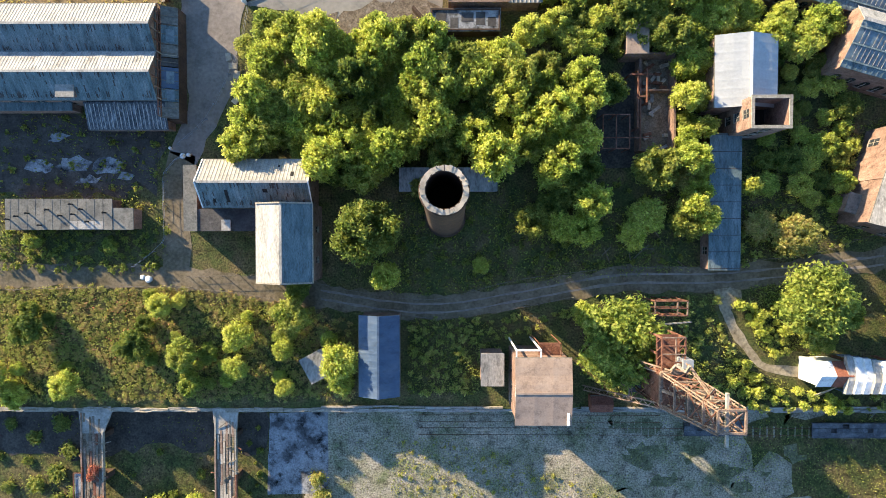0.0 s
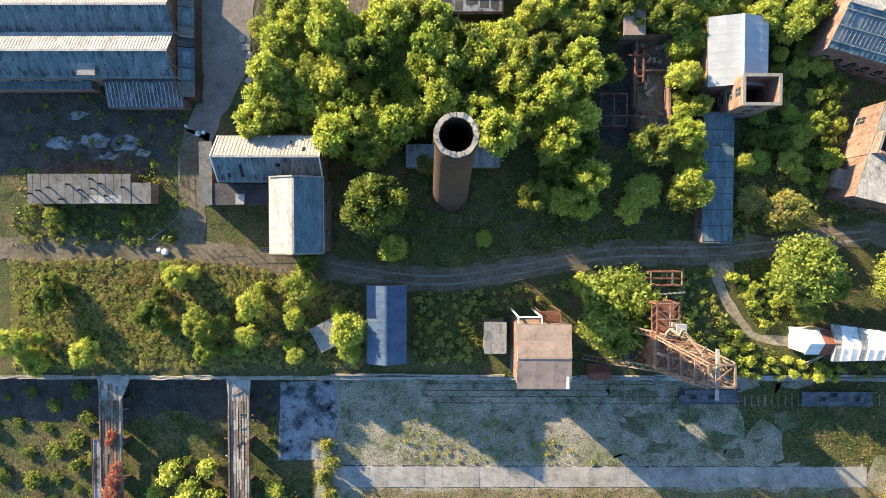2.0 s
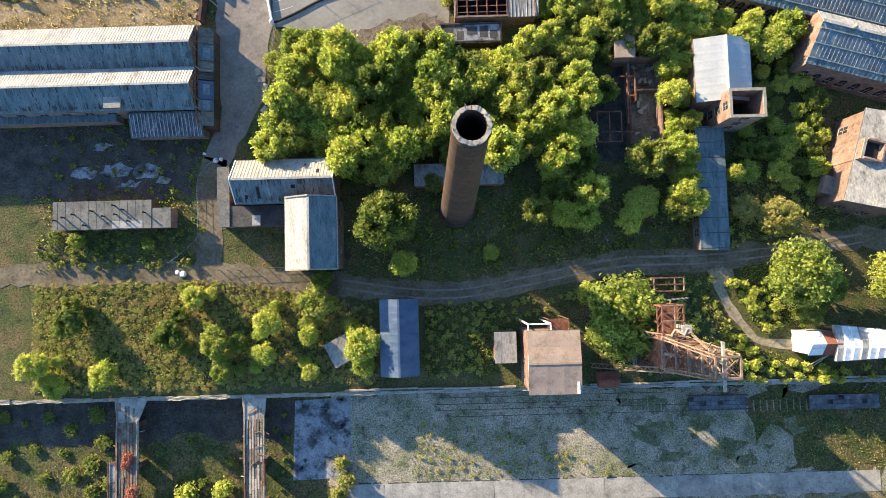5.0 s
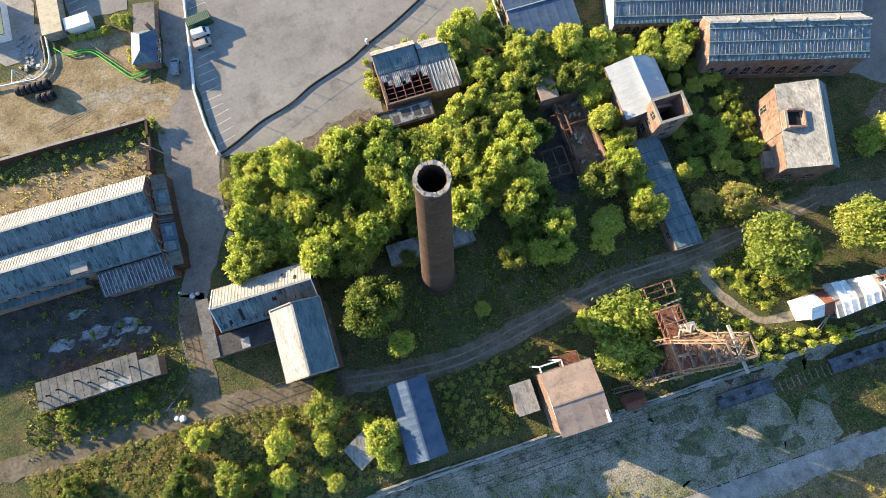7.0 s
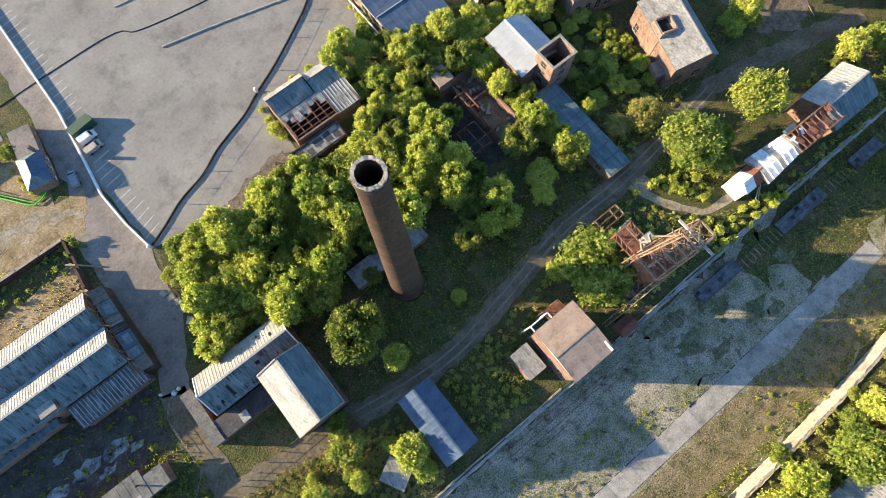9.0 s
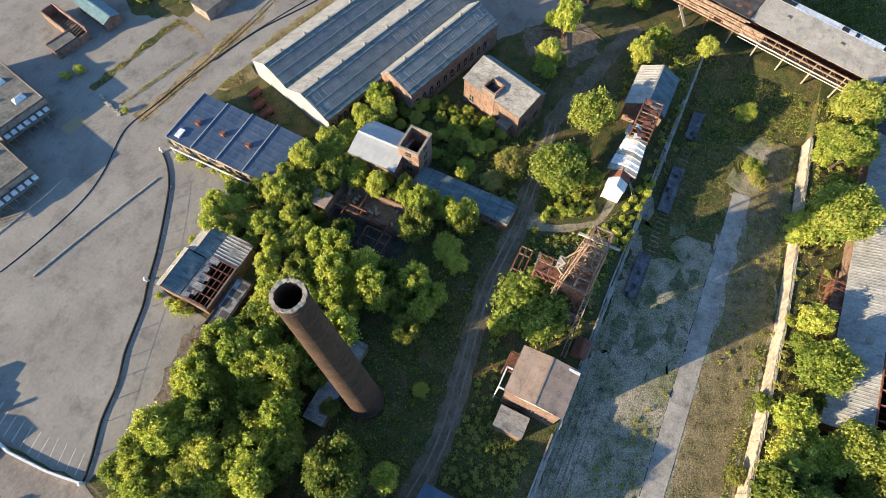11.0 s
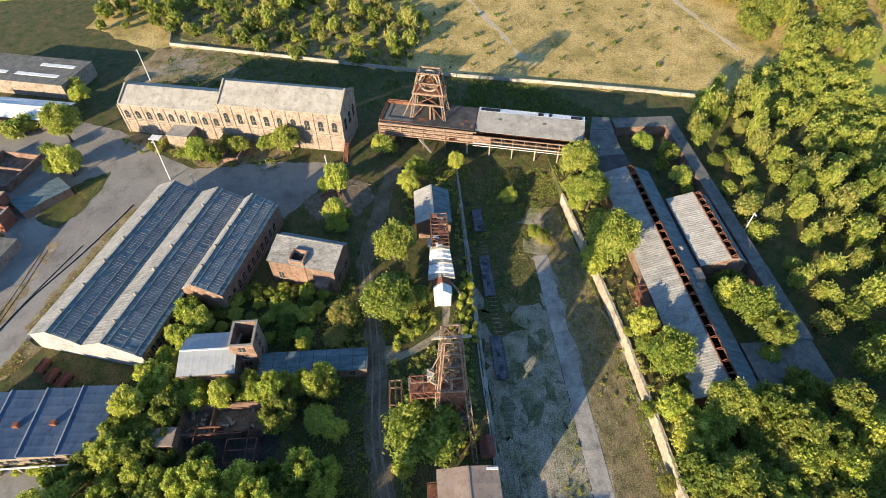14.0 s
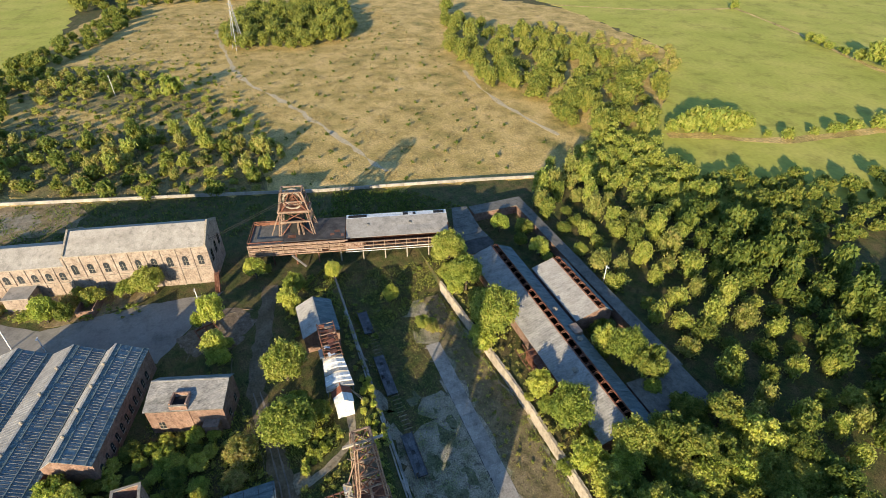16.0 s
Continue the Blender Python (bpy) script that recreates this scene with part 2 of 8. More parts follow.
DUSTY = surface("dusty_trodden_earth", [(0.2, 0.155, 0.09), (0.28, 0.235, 0.165), (0.35, 0.3, 0.22)], 4, 0.6, 0.95, 0.5, grain=0.35, stain=0.4)
PALE_EARTH = surface("pale_trodden_earth", [(0.44, 0.36, 0.22), (0.58, 0.48, 0.32)], 3, 0.5, 0.95, 0.4, grain=0.25)
SCRUB_EARTH = surface("scrub_earth", [(0.09, 0.10, 0.035), (0.17, 0.155, 0.06), (0.27, 0.21, 0.09), (0.36, 0.27, 0.12)], 9, 0.8, 0.95, 0.9, grain=0.6, relief=0.35, stain=0.5)
DARK_EARTH = surface("dark_brown_earth", [(0.035, 0.03, 0.026), (0.065, 0.055, 0.045), (0.10, 0.085, 0.068)], 3, 0.4, 0.95, 0.6, grain=0.45, relief=0.1, stain=0.4)
STAINED = surface("stained_floor_slab", [(0.05, 0.052, 0.056), (0.09, 0.092, 0.096), (0.24, 0.245, 0.255), (0.30, 0.305, 0.31), (0.36, 0.36, 0.355)], 5.0, 0.35, 0.9, 0.3, grain=0.35, stain=0.9)
RED_SHEET = surface("red_brown_sheet", [(0.176, 0.06, 0.036), (0.24, 0.096, 0.06)], 1, 0.2, 0.8, 0.3)
# near-black colour that puts the shade of holes, rooms and inner floors into surfaces
DARK = surface("void_shade", [(0.012, 0.012, 0.013), (0.025, 0.024, 0.023)], 1, 0.2, 0.9, 0)
PANE = surface("window_glass", [(0.02, 0.024, 0.028), (0.05, 0.055, 0.06)], 0.8, 0.2, 0.12, 0, spec=0.5)
BARK = surface("bark", [(0.056, 0.044, 0.032), (0.112, 0.088, 0.068)], 0.5, 0.1, 0.95, 0.6)
TIMBER = surface("grey_timber", [(0.128, 0.108, 0.084), (0.216, 0.184, 0.144)], 0.8, 0.1, 0.9, 0.4, stretch=(1, 0.2, 1))
STEEL = surface("grey_steel", [(0.2, 0.208, 0.216), (0.32, 0.328, 0.336)], 1, 0.2, 0.5, 0.1, metal=0.4)
BLACK = surface("black_rubber", [(0.018, 0.018, 0.018), (0.035, 0.034, 0.032)], 1, 0.2, 0.8, 0.1)
LINE_WHITE = surface("white_road_paint", [(0.5, 0.5, 0.48), (0.72, 0.72, 0.7)], 0.8, 0.2, 0.8, 0)
GREEN_SHEET = surface("green_sheet", [(0.024, 0.068, 0.04), (0.04, 0.096, 0.056)], 1, 0.2, 0.6, 0.1)
LEAF = foliage("green_leaves", [(0.195, 0.28, 0.045), (0.31, 0.395, 0.064), (0.435, 0.485, 0.085), (0.54, 0.545, 0.117)])
LEAF_MID = foliage("mid_green_leaves", [(0.119, 0.185, 0.0305), (0.209, 0.28, 0.0462), (0.314, 0.365, 0.0672), (0.413, 0.42, 0.0945)])
LEAF_RED = foliage("reddened_shrub_leaves", [(0.26, 0.09, 0.05), (0.42, 0.15, 0.08), (0.52, 0.21, 0.12), (0.5, 0.3, 0.16)])
LEAF_DARK = foliage("deep_green_leaves", [(0.068, 0.115, 0.022), (0.122, 0.178, 0.032), (0.20, 0.245, 0.044), (0.295, 0.305, 0.062)])
LEAF_GOLD = foliage("yellowing_leaves", [(0.168, 0.209, 0.0482), (0.269, 0.302, 0.0705), (0.387, 0.371, 0.0965), (0.494, 0.406, 0.139)])
STRAW = foliage("dry_straw_grass", [(0.2, 0.18, 0.06), (0.3, 0.25, 0.095), (0.4, 0.32, 0.135), (0.49, 0.385, 0.17)])
BANK = foliage("olive_bramble_bank", [(0.14, 0.20, 0.045), (0.25, 0.31, 0.065), (0.36, 0.40, 0.09), (0.42, 0.41, 0.11), (0.40, 0.29, 0.12)])
BRAMBLE = foliage("bramble_leaves", [(0.15, 0.22, 0.045), (0.26, 0.33, 0.065), (0.37, 0.41, 0.09), (0.45, 0.42, 0.12)])


# ---- mesh helpers ----
from mathutils.geometry import tessellate_polygon


def from_arrays(name, verts, faces, material):
    me = bpy.data.meshes.new(name)
    me.from_pydata([tuple(v) for v in verts], [], [tuple(f) for f in faces])
    me.materials.append(material)
    me.validate()
    me.update()
    return me


def part(name, bm, material, parent=None, label=""):
    """One mesh object from a bmesh (or a ready mesh), under a thing or a part."""
    if isinstance(bm, bmesh.types.BMesh):
        bmesh.ops.recalc_face_normals(bm, faces=bm.faces)
        me = bpy.data.meshes.new(name)
        bm.to_mesh(me)
        bm.free()
        me.materials.append(material)
    else:
        me = bm
    ob = new(name, me)
    if parent is not None:
        ob.parent = parent
    return tagged(ob, label=label)


def thing(name, label, category, m=None, group="", kind=""):
    ob = new(name)
    ob.empty_display_size = 0.5
    if m is not None:
        ob.matrix_basis = m
    return tagged(ob, label, category, group, kind)


def box(bm, x0, x1, y0, y1, z0, z1, m=None):
    vs = [bm.verts.new((m @ Vector((x, y, z))) if m else (x, y, z)) for x in (x0, x1) for y in (y0, y1) for z in (z0, z1)]
    for f in ((0, 1, 3, 2), (4, 6, 7, 5), (0, 4, 5, 1), (2, 3, 7, 6), (0, 2, 6, 4), (1, 5, 7, 3)):
        bm.faces.new([vs[i] for i in f])


def boxes(*rows):
    bm = bmesh.new()
    for r in rows:
        box(bm, *r)
    return bm


def beam(bm, a, b, w, h=None):
    """A straight bar between two points."""
    a, b, h = Vector(a), Vector(b), h or w
    d = b - a
    q = d.to_track_quat("X", "Z").to_matrix().to_4x4()
    box(bm, 0, d.length, -w / 2, w / 2, -h / 2, h / 2, Matrix.Translation(a) @ q)


def beams(rows, w, h=None):
    bm = bmesh.new()
    for a, b in rows:
        beam(bm, a, b, w, h)
    return bm


def prism(bm, profile, x0, x1):
    """A solid with the profile (y, z) drawn out along x."""
    a = [bm.verts.new((x0, y, z)) for y, z in profile]
    b = [bm.verts.new((x1, y, z)) for y, z in profile]
    n = len(profile)
    bm.faces.new(a), bm.faces.new(b[::-1])
    for i in range(n):
        bm.faces.new((a[i], b[i], b[(i + 1) % n], a[(i + 1) % n]))


def tube(bm, rings, n=16):
    """A lofted round form from rows of (centre, radius)."""
    prev = None
    for c, r in rings:
        c = Vector(c)
        ring = [bm.verts.new(c + Vector((r * math.cos(2 * math.pi * i / n), r * math.sin(2 * math.pi * i / n), 0))) for i in range(n)]
        if prev:
            for i in range(n):
                bm.faces.new((prev[i], prev[(i + 1) % n], ring[(i + 1) % n], ring[i]))
        else:
            bm.faces.new(ring[::-1])
        prev = ring
    bm.faces.new(prev)


def corrugated(x0, x1, low, high, period=0.9, amp=0.05, thick=0.1, sag=0.05, seed=0):
    """A sheeted roof slope from low (y, z) to high (y, z), ribbed along its fall."""
    rng = np.random.default_rng(seed)
    n = max(4, int(abs(x1 - x0) / period) * 4)
    xs = np.linspace(x0, x1, n + 1)
    rib = amp * (np.arange(n + 1) % 4 < 1)
    rows = 5
    bm = bmesh.new()
    dips = rng.normal(0, sag, (rows, n // 16 + 3))
    top = []
    for j in range(rows):
        s = j / (rows - 1)
        line = []
        for i, x in enumerate(xs):
            d = np.interp(i / 16, range(dips.shape[1]), dips[j]) if 0 < j < rows - 1 else 0
            line.append(bm.verts.new((x, low[0] + s * (high[0] - low[0]), low[1] + s * (high[1] - low[1]) + rib[i] + d)))
        top.append(line)
    for j in range(rows - 1):
        for i in range(n):
            bm.faces.new((top[j][i], top[j][i + 1], top[j + 1][i + 1], top[j + 1][i]))
    c = [bm.verts.new((x, y, z - thick)) for x, (y, z) in ((x0, low), (x1, low), (x1, high), (x0, high))]
    bm.faces.new(c)
    bm.faces.new([top[0][i] for i in range(n + 1)] + [c[1], c[0]])
    bm.faces.new([top[-1][i] for i in range(n, -1, -1)] + [c[3], c[2]])
    bm.faces.new([top[j][0] for j in range(rows - 1, -1, -1)] + [c[0], c[3]])
    bm.faces.new([top[j][-1] for j in range(rows)] + [c[2], c[1]])
    return bm


def window(parent, face, along, z, w, h, arch=False, frame_mat=None, name="window"):
    """A window in a wall face. face: (origin, direction along the wall, outward) in the parent's space."""
    o, d, out = Vector(face[0]), Vector(face[1]), Vector(face[2])
    m = Matrix((( d.x, out.x, 0, o.x + d.x * along), (d.y, out.y, 0, o.y + d.y * along), (0, 0, 1, z), (0, 0, 0, 1)))
    bm = bmesh.new()
    pts = [(-w / 2, 0), (w / 2, 0), (w / 2, h)]
    if arch:
        pts += [(w / 2 * math.cos(a), h + w / 2 * math.sin(a)) for a in np.linspace(0, math.pi, 7)[1:-1]]
    pts += [(-w / 2, h)]
    a = [bm.verts.new(m @ Vector((x, 0.03, q))) for x, q in pts]
    b = [bm.verts.new(m @ Vector((x, -0.1, q))) for x, q in pts]
    bm.faces.new(a)
    for i in range(len(pts)):
        bm.faces.new((a[i], b[i], b[(i + 1) % len(pts)], a[(i + 1) % len(pts)]))
    ob = part(name, bm, PANE, parent)
    fr = bmesh.new()
    box(fr, -w / 2 - 0.12, w / 2 + 0.12, 0.0, 0.16, -0.18, 0.0, m)
    box(fr, -0.04, 0.04, 0.0, 0.07, 0, h, m)
    box(fr, -w / 2, w / 2, 0.0, 0.07, h * 0.5 - 0.04, h * 0.5 + 0.04, m)
    part("frame", fr, frame_mat or STONE, ob)
    return ob


def gable(name, label, cx, cy, length, depth, eave, ridge, angle=0, wall=BRICK, roof=SHEET, roof2=None, at=0.5, over=0.3, rib=0.9, windows=(), base=0.0, category="building", amp=0.09, cap=SHEET_PALE, seed=1):
    """A gabled building. Its ridge runs along its own x; at: where the ridge lies from the low-y eave to the high-y one."""
    b = thing(name, label, category, pose(cx, cy, base, 0, 0, angle))
    L, D = length / 2, depth / 2
    ry = -D + depth * at
    bm = bmesh.new()
    prism(bm, [(-D, -0.5), (D, -0.5), (D, eave - 0.12), (ry, ridge - 0.12), (-D, eave - 0.12)], -L, L)
    part("wall", bm, wall, b)
    s0, s1 = (ridge - eave) / (ry + D), (ridge - eave) / (D - ry)
    part("roof", corrugated(-L - over, L + over, (-D - over, eave - s0 * over), (ry - 0.02, ridge), rib, amp, seed=seed), roof, b)
    part("roof", corrugated(-L - over, L + over, (D + over, eave - s1 * over), (ry + 0.02, ridge), rib, amp, seed=seed + 1), roof2 or roof, b)
    part("ridge_cap", boxes((-L - over, L + over, ry - 0.22, ry + 0.22, ridge - 0.03, ridge + 0.09)), cap, b)
    part("gutter", boxes((-L - over, L + over, -D - over - 0.14, -D - over, eave - s0 * over - 0.22, eave - s0 * over - 0.08)), FELT, b)
    part("gutter", boxes((-L - over, L + over, D + over, D + over + 0.14, eave - s1 * over - 0.22, eave - s1 * over - 0.08)), FELT, b)
    faces = {"s": ((-L, -D, 0), (1, 0, 0), (0, -1, 0)), "n": ((L, D, 0), (-1, 0, 0), (0, 1, 0)), "e": ((L, -D, 0), (0, 1, 0), (1, 0, 0)), "w": ((-L, D, 0), (0, -1, 0), (-1, 0, 0))}
    for side, along, z, w, h, *arch in windows:
        window(b, faces[side], along, z, w, h, bool(arch and arch[0]))
    b["faces"] = 1
    return b, faces


def flat(name, label, x0, x1, y0, y1, top, wall=BRICK, roof=FELT, angle=0, base=0.0, over=0.2, thick=0.22, category="building", windows=(), parapet=None):
    """A flat-roofed building."""
    cx, cy = (x0 + x1) / 2, (y0 + y1) / 2
    L, D = (x1 - x0) / 2, (y1 - y0) / 2
    b = thing(name, label, category, pose(cx, cy, base, 0, 0, angle))
    part("wall", boxes((-L, L, -D, D, -0.5, top - thick)), wall, b)
    bm = bmesh.new()
    box(bm, -L - over, L + over, -D - over, D + over, top - thick, top)
    part("roof", bm, roof, b)
    if parapet:
        part("parapet", boxes((-L, L, -D, -D + 0.25, top, top + parapet), (-L, L, D - 0.25, D, top, top + parapet), (-L, -L + 0.25, -D + 0.25, D - 0.25, top, top + parapet), (L - 0.25, L, -D + 0.25, D - 0.25, top, top + parapet)), wall, b)
    faces = {"s": ((-L, -D, 0), (1, 0, 0), (0, -1, 0)), "n": ((L, D, 0), (-1, 0, 0), (0, 1, 0)), "e": ((L, -D, 0), (0, 1, 0), (1, 0, 0)), "w": ((-L, D, 0), (0, -1, 0), (-1, 0, 0))}
    for side, along, z, w, h in windows:
        window(b, faces[side], along, z, w, h)
    return b, faces


def outline(pts, step=2.5, wob=0.4, seed=0):
    """A closed outline with a ragged edge through the given corners."""
    rng = np.random.default_rng(seed)
    out = []
    for (ax, ay), (bx, by) in zip(pts, pts[1:] + pts[:1]):
        n = max(1, int(math.hypot(bx - ax, by - ay) / step))
        for i in range(n):
            s = i / n
            out.append((ax + s * (bx - ax) + rng.normal(0, wob), ay + s * (by - ay) + rng.normal(0, wob)))
    return out


def sheet(name, pts, material, z, label="", wob=0.4, step=2.5, seed=0, kind="structure", category="ground"):
    """A thin layer on the ground."""
    bm = bmesh.new()
    o = outline(pts, step, wob, seed)
    top = [bm.verts.new((x, y, z)) for x, y in o]
    low = [bm.verts.new((x, y, z - 0.3)) for x, y in o]
    n = len(o)
    for tri in tessellate_polygon([[Vector((x, y, 0)) for x, y in o]]):
        a, b, c = [top[i] for i in tri]
        bm.faces.new((a, b, c) if (b.co - a.co).cross(c.co - a.co).z > 0 else (a, c, b))
    for i in range(n):
        bm.faces.new((top[i], low[i], low[(i + 1) % n], top[(i + 1) % n]))
    me = bpy.data.meshes.new(name)
    bm.to_mesh(me)
    bm.free()
    me.materials.append(material)
    ob = part(name, me, material)
    return tagged(ob, label, category, "", kind)


def ribbon(name, pts, width, material, z, label="", wob=0.25, seed=0, kind="structure", category="path", step=2.0):
    """A way of the given width along a line."""
    rng = np.random.default_rng(seed)
    line = []
    p = [Vector((*q, 0)) for q in pts]
    for i in range(len(p) - 1):
        a, b, c, d = p[max(i - 1, 0)], p[i], p[i + 1], p[min(i + 2, len(p) - 1)]
        n = max(2, int((c - b).length / step))
        for k in range(n):
            s = k / n
            line.append(0.5 * ((2 * b) + (c - a) * s + (2 * a - 5 * b + 4 * c - d) * s * s + (3 * b - a - 3 * c + d) * s ** 3))
    line.append(p[-1])
    bm = bmesh.new()
    prev = None
    for i, q in enumerate(line):
        d = (line[min(i + 1, len(line) - 1)] - line[max(i - 1, 0)]).normalized()
        n = Vector((-d.y, d.x, 0))
        l, r = q + n * (width / 2 + rng.normal(0, wob)), q - n * (width / 2 + rng.normal(0, wob))
        row = [bm.verts.new((v.x, v.y, zz)) for v, zz in ((l, z - 0.3), (l, z), (r, z), (r, z - 0.3))]
        if prev:
            for k in range(3):
                bm.faces.new((prev[k], prev[k + 1], row[k + 1], row[k]))
        prev = row
    ob = part(name, bm, material)
    return tagged(ob, label, category, "", kind)


# ---- ground ----
YARD_Z = -4.0


def platform_line(x):
    """The south edge of the sunken yard."""
    return float(np.interp(x, [-160, 14, 36, 60, 82, 101, 120, 142], [-77.6, -76.4, -76.4, -75.9, -74.5, -72.9, -71.4, -70.2]))


def ground_height(x, y):
    """The railway yard lies in a trench below the bank and ramps up at its east end."""
    if -36.08 < y or y < platform_line(x) + 0.02 or x > 140:
        return 0.0
    return YARD_Z * min(1.0, (140 - x) / 22)


gx = [-2600, -1500, -800, -400, -250] + list(np.arange(-160, 300, 5.0)) + list(np.arange(310, 720, 12.0)) + [900, 1300, 2000, 2900]
south = list(np.arange(-290, -81, 5.0))
gy = [-2600, -1500, -900] + list(np.arange(-620, -300, 16.0)) + south + [-79.0, "foot", "edge", -68.0] + list(np.arange(-64, -37, 5.0)) + [-36.1, -36.0] + list(np.arange(-32, 200, 5.0)) + [230, 280, 360, 500, 800, 1500, 2600]
gv = []
for y in gy:
    for x in gx:
        yy = platform_line(x) + (0.05 if y == "edge" else 0.0) if isinstance(y, str) else y
        gv.append((x, yy, ground_height(x, yy)))
gf = [(j * len(gx) + i, j * len(gx) + i + 1, (j + 1) * len(gx) + i + 1, (j + 1) * len(gx) + i) for j in range(len(gy) - 1) for i in range(len(gx) - 1)]
tagged(new("ground", from_arrays("ground", gv, gf, GRASS)), "rough overgrown grass of a derelict colliery site", "ground", "", "structure")

sheet("yard", [(-30, -37.3), (20, -37.3), (60, -37.3), (117, -37.3), (117.5, -69), (60, -74.8), (10, -75.4), (-30, -69.5)], YARD, YARD_Z + 0.03, "stony yard with moss and weeds between old rails", 0.6)
sheet("yard_grass", [(66, -39.5), (74, -38.2), (88, -37.8), (117, -37.6), (117.2, -58), (92, -58.2), (78, -57.4), (73, -52), (66, -47)], GRASS, YARD_Z + 0.036, "dark mossy grass over the end of the yard", 2.2, 2.0)
for k in range(22):
    rr = random.Random(300 + k)
    px, py, pr = rr.uniform(36, 76), rr.uniform(-55, -40), rr.uniform(0.8, 3.2)
    sheet("moss_patch", [(px + pr * rr.uniform(0.8, 2.0) * math.cos(q), py + pr * rr.uniform(0.4, 0.9) * math.sin(q)) for q in np.arange(0, 6.2, 0.8)], MOSS, YARD_Z + 0.037 + 0.0004 * k, "ragged mossy patch on the stony yard", 0.5, 1.2, k)
sheet("pavement", [(-38.2, -38.4), (-25.4, -38.0), (-25.6, -55.8), (-38.8, -56.2)], STAINED, YARD_Z + 0.06, "broken stained concrete floor slab", 0.08)
# dark sheet puts the shade at the wall's foot into the ground colour
sheet("bay_floor", [(-120, -37.6), (-39.4, -37.6), (-39.4, -47), (-60, -46), (-80, -48), (-120, -46)], DARK_EARTH, YARD_Z + 0.06, "earth floor below the retaining wall, its shade put into a dark colour", 0.8)
sheet("ruin_ground", [(29.5, 14), (46, 13), (46.5, 37), (37, 38), (36, 30), (30, 25)], DARK_EARTH, 0.05, "dark ground round the ruin", 0.6)
sheet("dry_ground", [(-20, -63.0), (62, -62.6), (117, -62.9), (117.5, -68.8), (62, -74.0), (10, -75.0), (-20, -71)], DRY_GROUND, YARD_Z + 0.045, "dry trodden ground with sparse straw", 0.7)
sheet("car_park", [(-41, 125), (-43, 66), (-40.5, 47.5), (-27, 44.5), (-12, 44), (-5, 47), (-1, 44), (0, 61), (18, 61), (34, 64), (36, 88), (54, 88), (69, 84), (104, 74), (122, 70), (126, 44), (120, 32), (112, 22), (140, 2), (142, 30), (140, 58), (150, 74), (166, 92), (190, 150), (60, 190), (-41, 190)], ASPHALT, 0.04, "worn grey asphalt of a large car park and yard road", 0.3)
sheet("road", [(-54.5, 60), (-54, 47), (-53, 26), (-57, 17), (-51.5, 14.5), (-43, 32), (-41.5, 48), (-43.5, 66), (-41, 92), (-40, 190), (-47, 190), (-47, 92), (-50, 66)], ROAD, 0.05, "patched grey asphalt site road", 0.3)
ribbon("path", [(-54.5, 17), (-56, 8), (-55.5, 0), (-56, -8)], 5.5, DIRT, 0.05, "muddy track with wheel ruts", 0.3)
ribbon("path", [(-140, -8), (-93, -8.3), (-70, -8.6), (-53, -9.2), (-35, -11.5), (-26, -12.2), (-10, -14.7), (2, -14.7), (18, -12), (36, -9), (54, -8.8), (71, -7.3), (90, -5), (108, -8), (126, -12), (137, -14)], 5.0, DIRT, 0.07, "dirt track along the buildings, bordered by wire fences", 0.35, 3)
for off in (-0.9, 0.9):
    ribbon("wheel_rut", [(-26, -12.2 + off), (-10, -14.7 + off), (2, -14.7 + off), (18, -12 + off), (36, -9 + off), (54, -8.8 + off), (71, -7.3 + off), (90, -5 + off)], 0.45, ROAD, 0.09, "pale wheel rut in the dirt track", 0.08, 5)
ribbon("path", [(57.5, -15), (60.5, -21), (65, -26.4), (68, -27.6), (72.8, -28.0)], 1.9, DUSTY, 0.06, "pale gravel footpath", 0.2)
sheet("path", [(55, -11), (61, -10.5), (60.5, -15), (57, -15)], DUSTY, 0.05, "pale trodden ground", 0.5)
sheet("rubble_bank", [(-27, 44), (-18, 46.5), (-6, 49), (-2, 46), (-8, 42), (-24, 41)], RUBBLE, 0.09, "strip of brick rubble and weeds", 0.8, 1.2)
sheet("waste_ground", [(-160, 63), (-100, 63), (-56, 61.6), (-51.2, 59.8), (-47.4, 64.3), (-46.3, 69.7), (-52.5, 72), (-53.6, 89), (-70, 89.4), (-77, 84), (-84, 81), (-100, 84), (-160, 96)], WASTE, 0.062, "waste ground with dry brown grass", 0.7)
sheet("bare_patch", [(-72, 71.5), (-66, 73.4), (-60, 72.6), (-54, 69.6), (-49.5, 67.2), (-49, 64), (-53, 65.4), (-58, 67.6), (-64, 69.4), (-70, 69.2)], DUSTY, 0.07, "pale bare patch worn into the dry grass", 0.7, 1.4)
for i in range(5):
    ribbon("wheel_rut", [(-79.5 + 0.4 * i, 67.2 - 0.55 * i), (-74 + 0.4 * i, 68.6 - 0.5 * i), (-69 + 0.5 * i, 70.0 - 0.5 * i)], 0.28, DIRT, 0.075, "dark wheel rut in dry grass", 0.08, 20 + i)
sheet("back_strip", [(-160, 46), (-60, 46), (-56.5, 50), (-57.5, 55), (-70, 55.4), (-110, 55), (-160, 55.5)], WASTE, 0.04, "dry brown earth behind the workshops", 0.6)
sheet("waste_ground", [(-77, 82), (-100, 96), (-160, 115), (-160, 190), (-80, 190)], GRAVEL, 0.06, "bare pale ground of a works compound", 0.7)
sheet("yard_strip", [(-160, 8.6), (-60, 8.6), (-57.5, 20), (-60, 25.2), (-160, 25.2)], DARK_EARTH, 0.03, "dark earth of a back yard with weeds", 0.8)
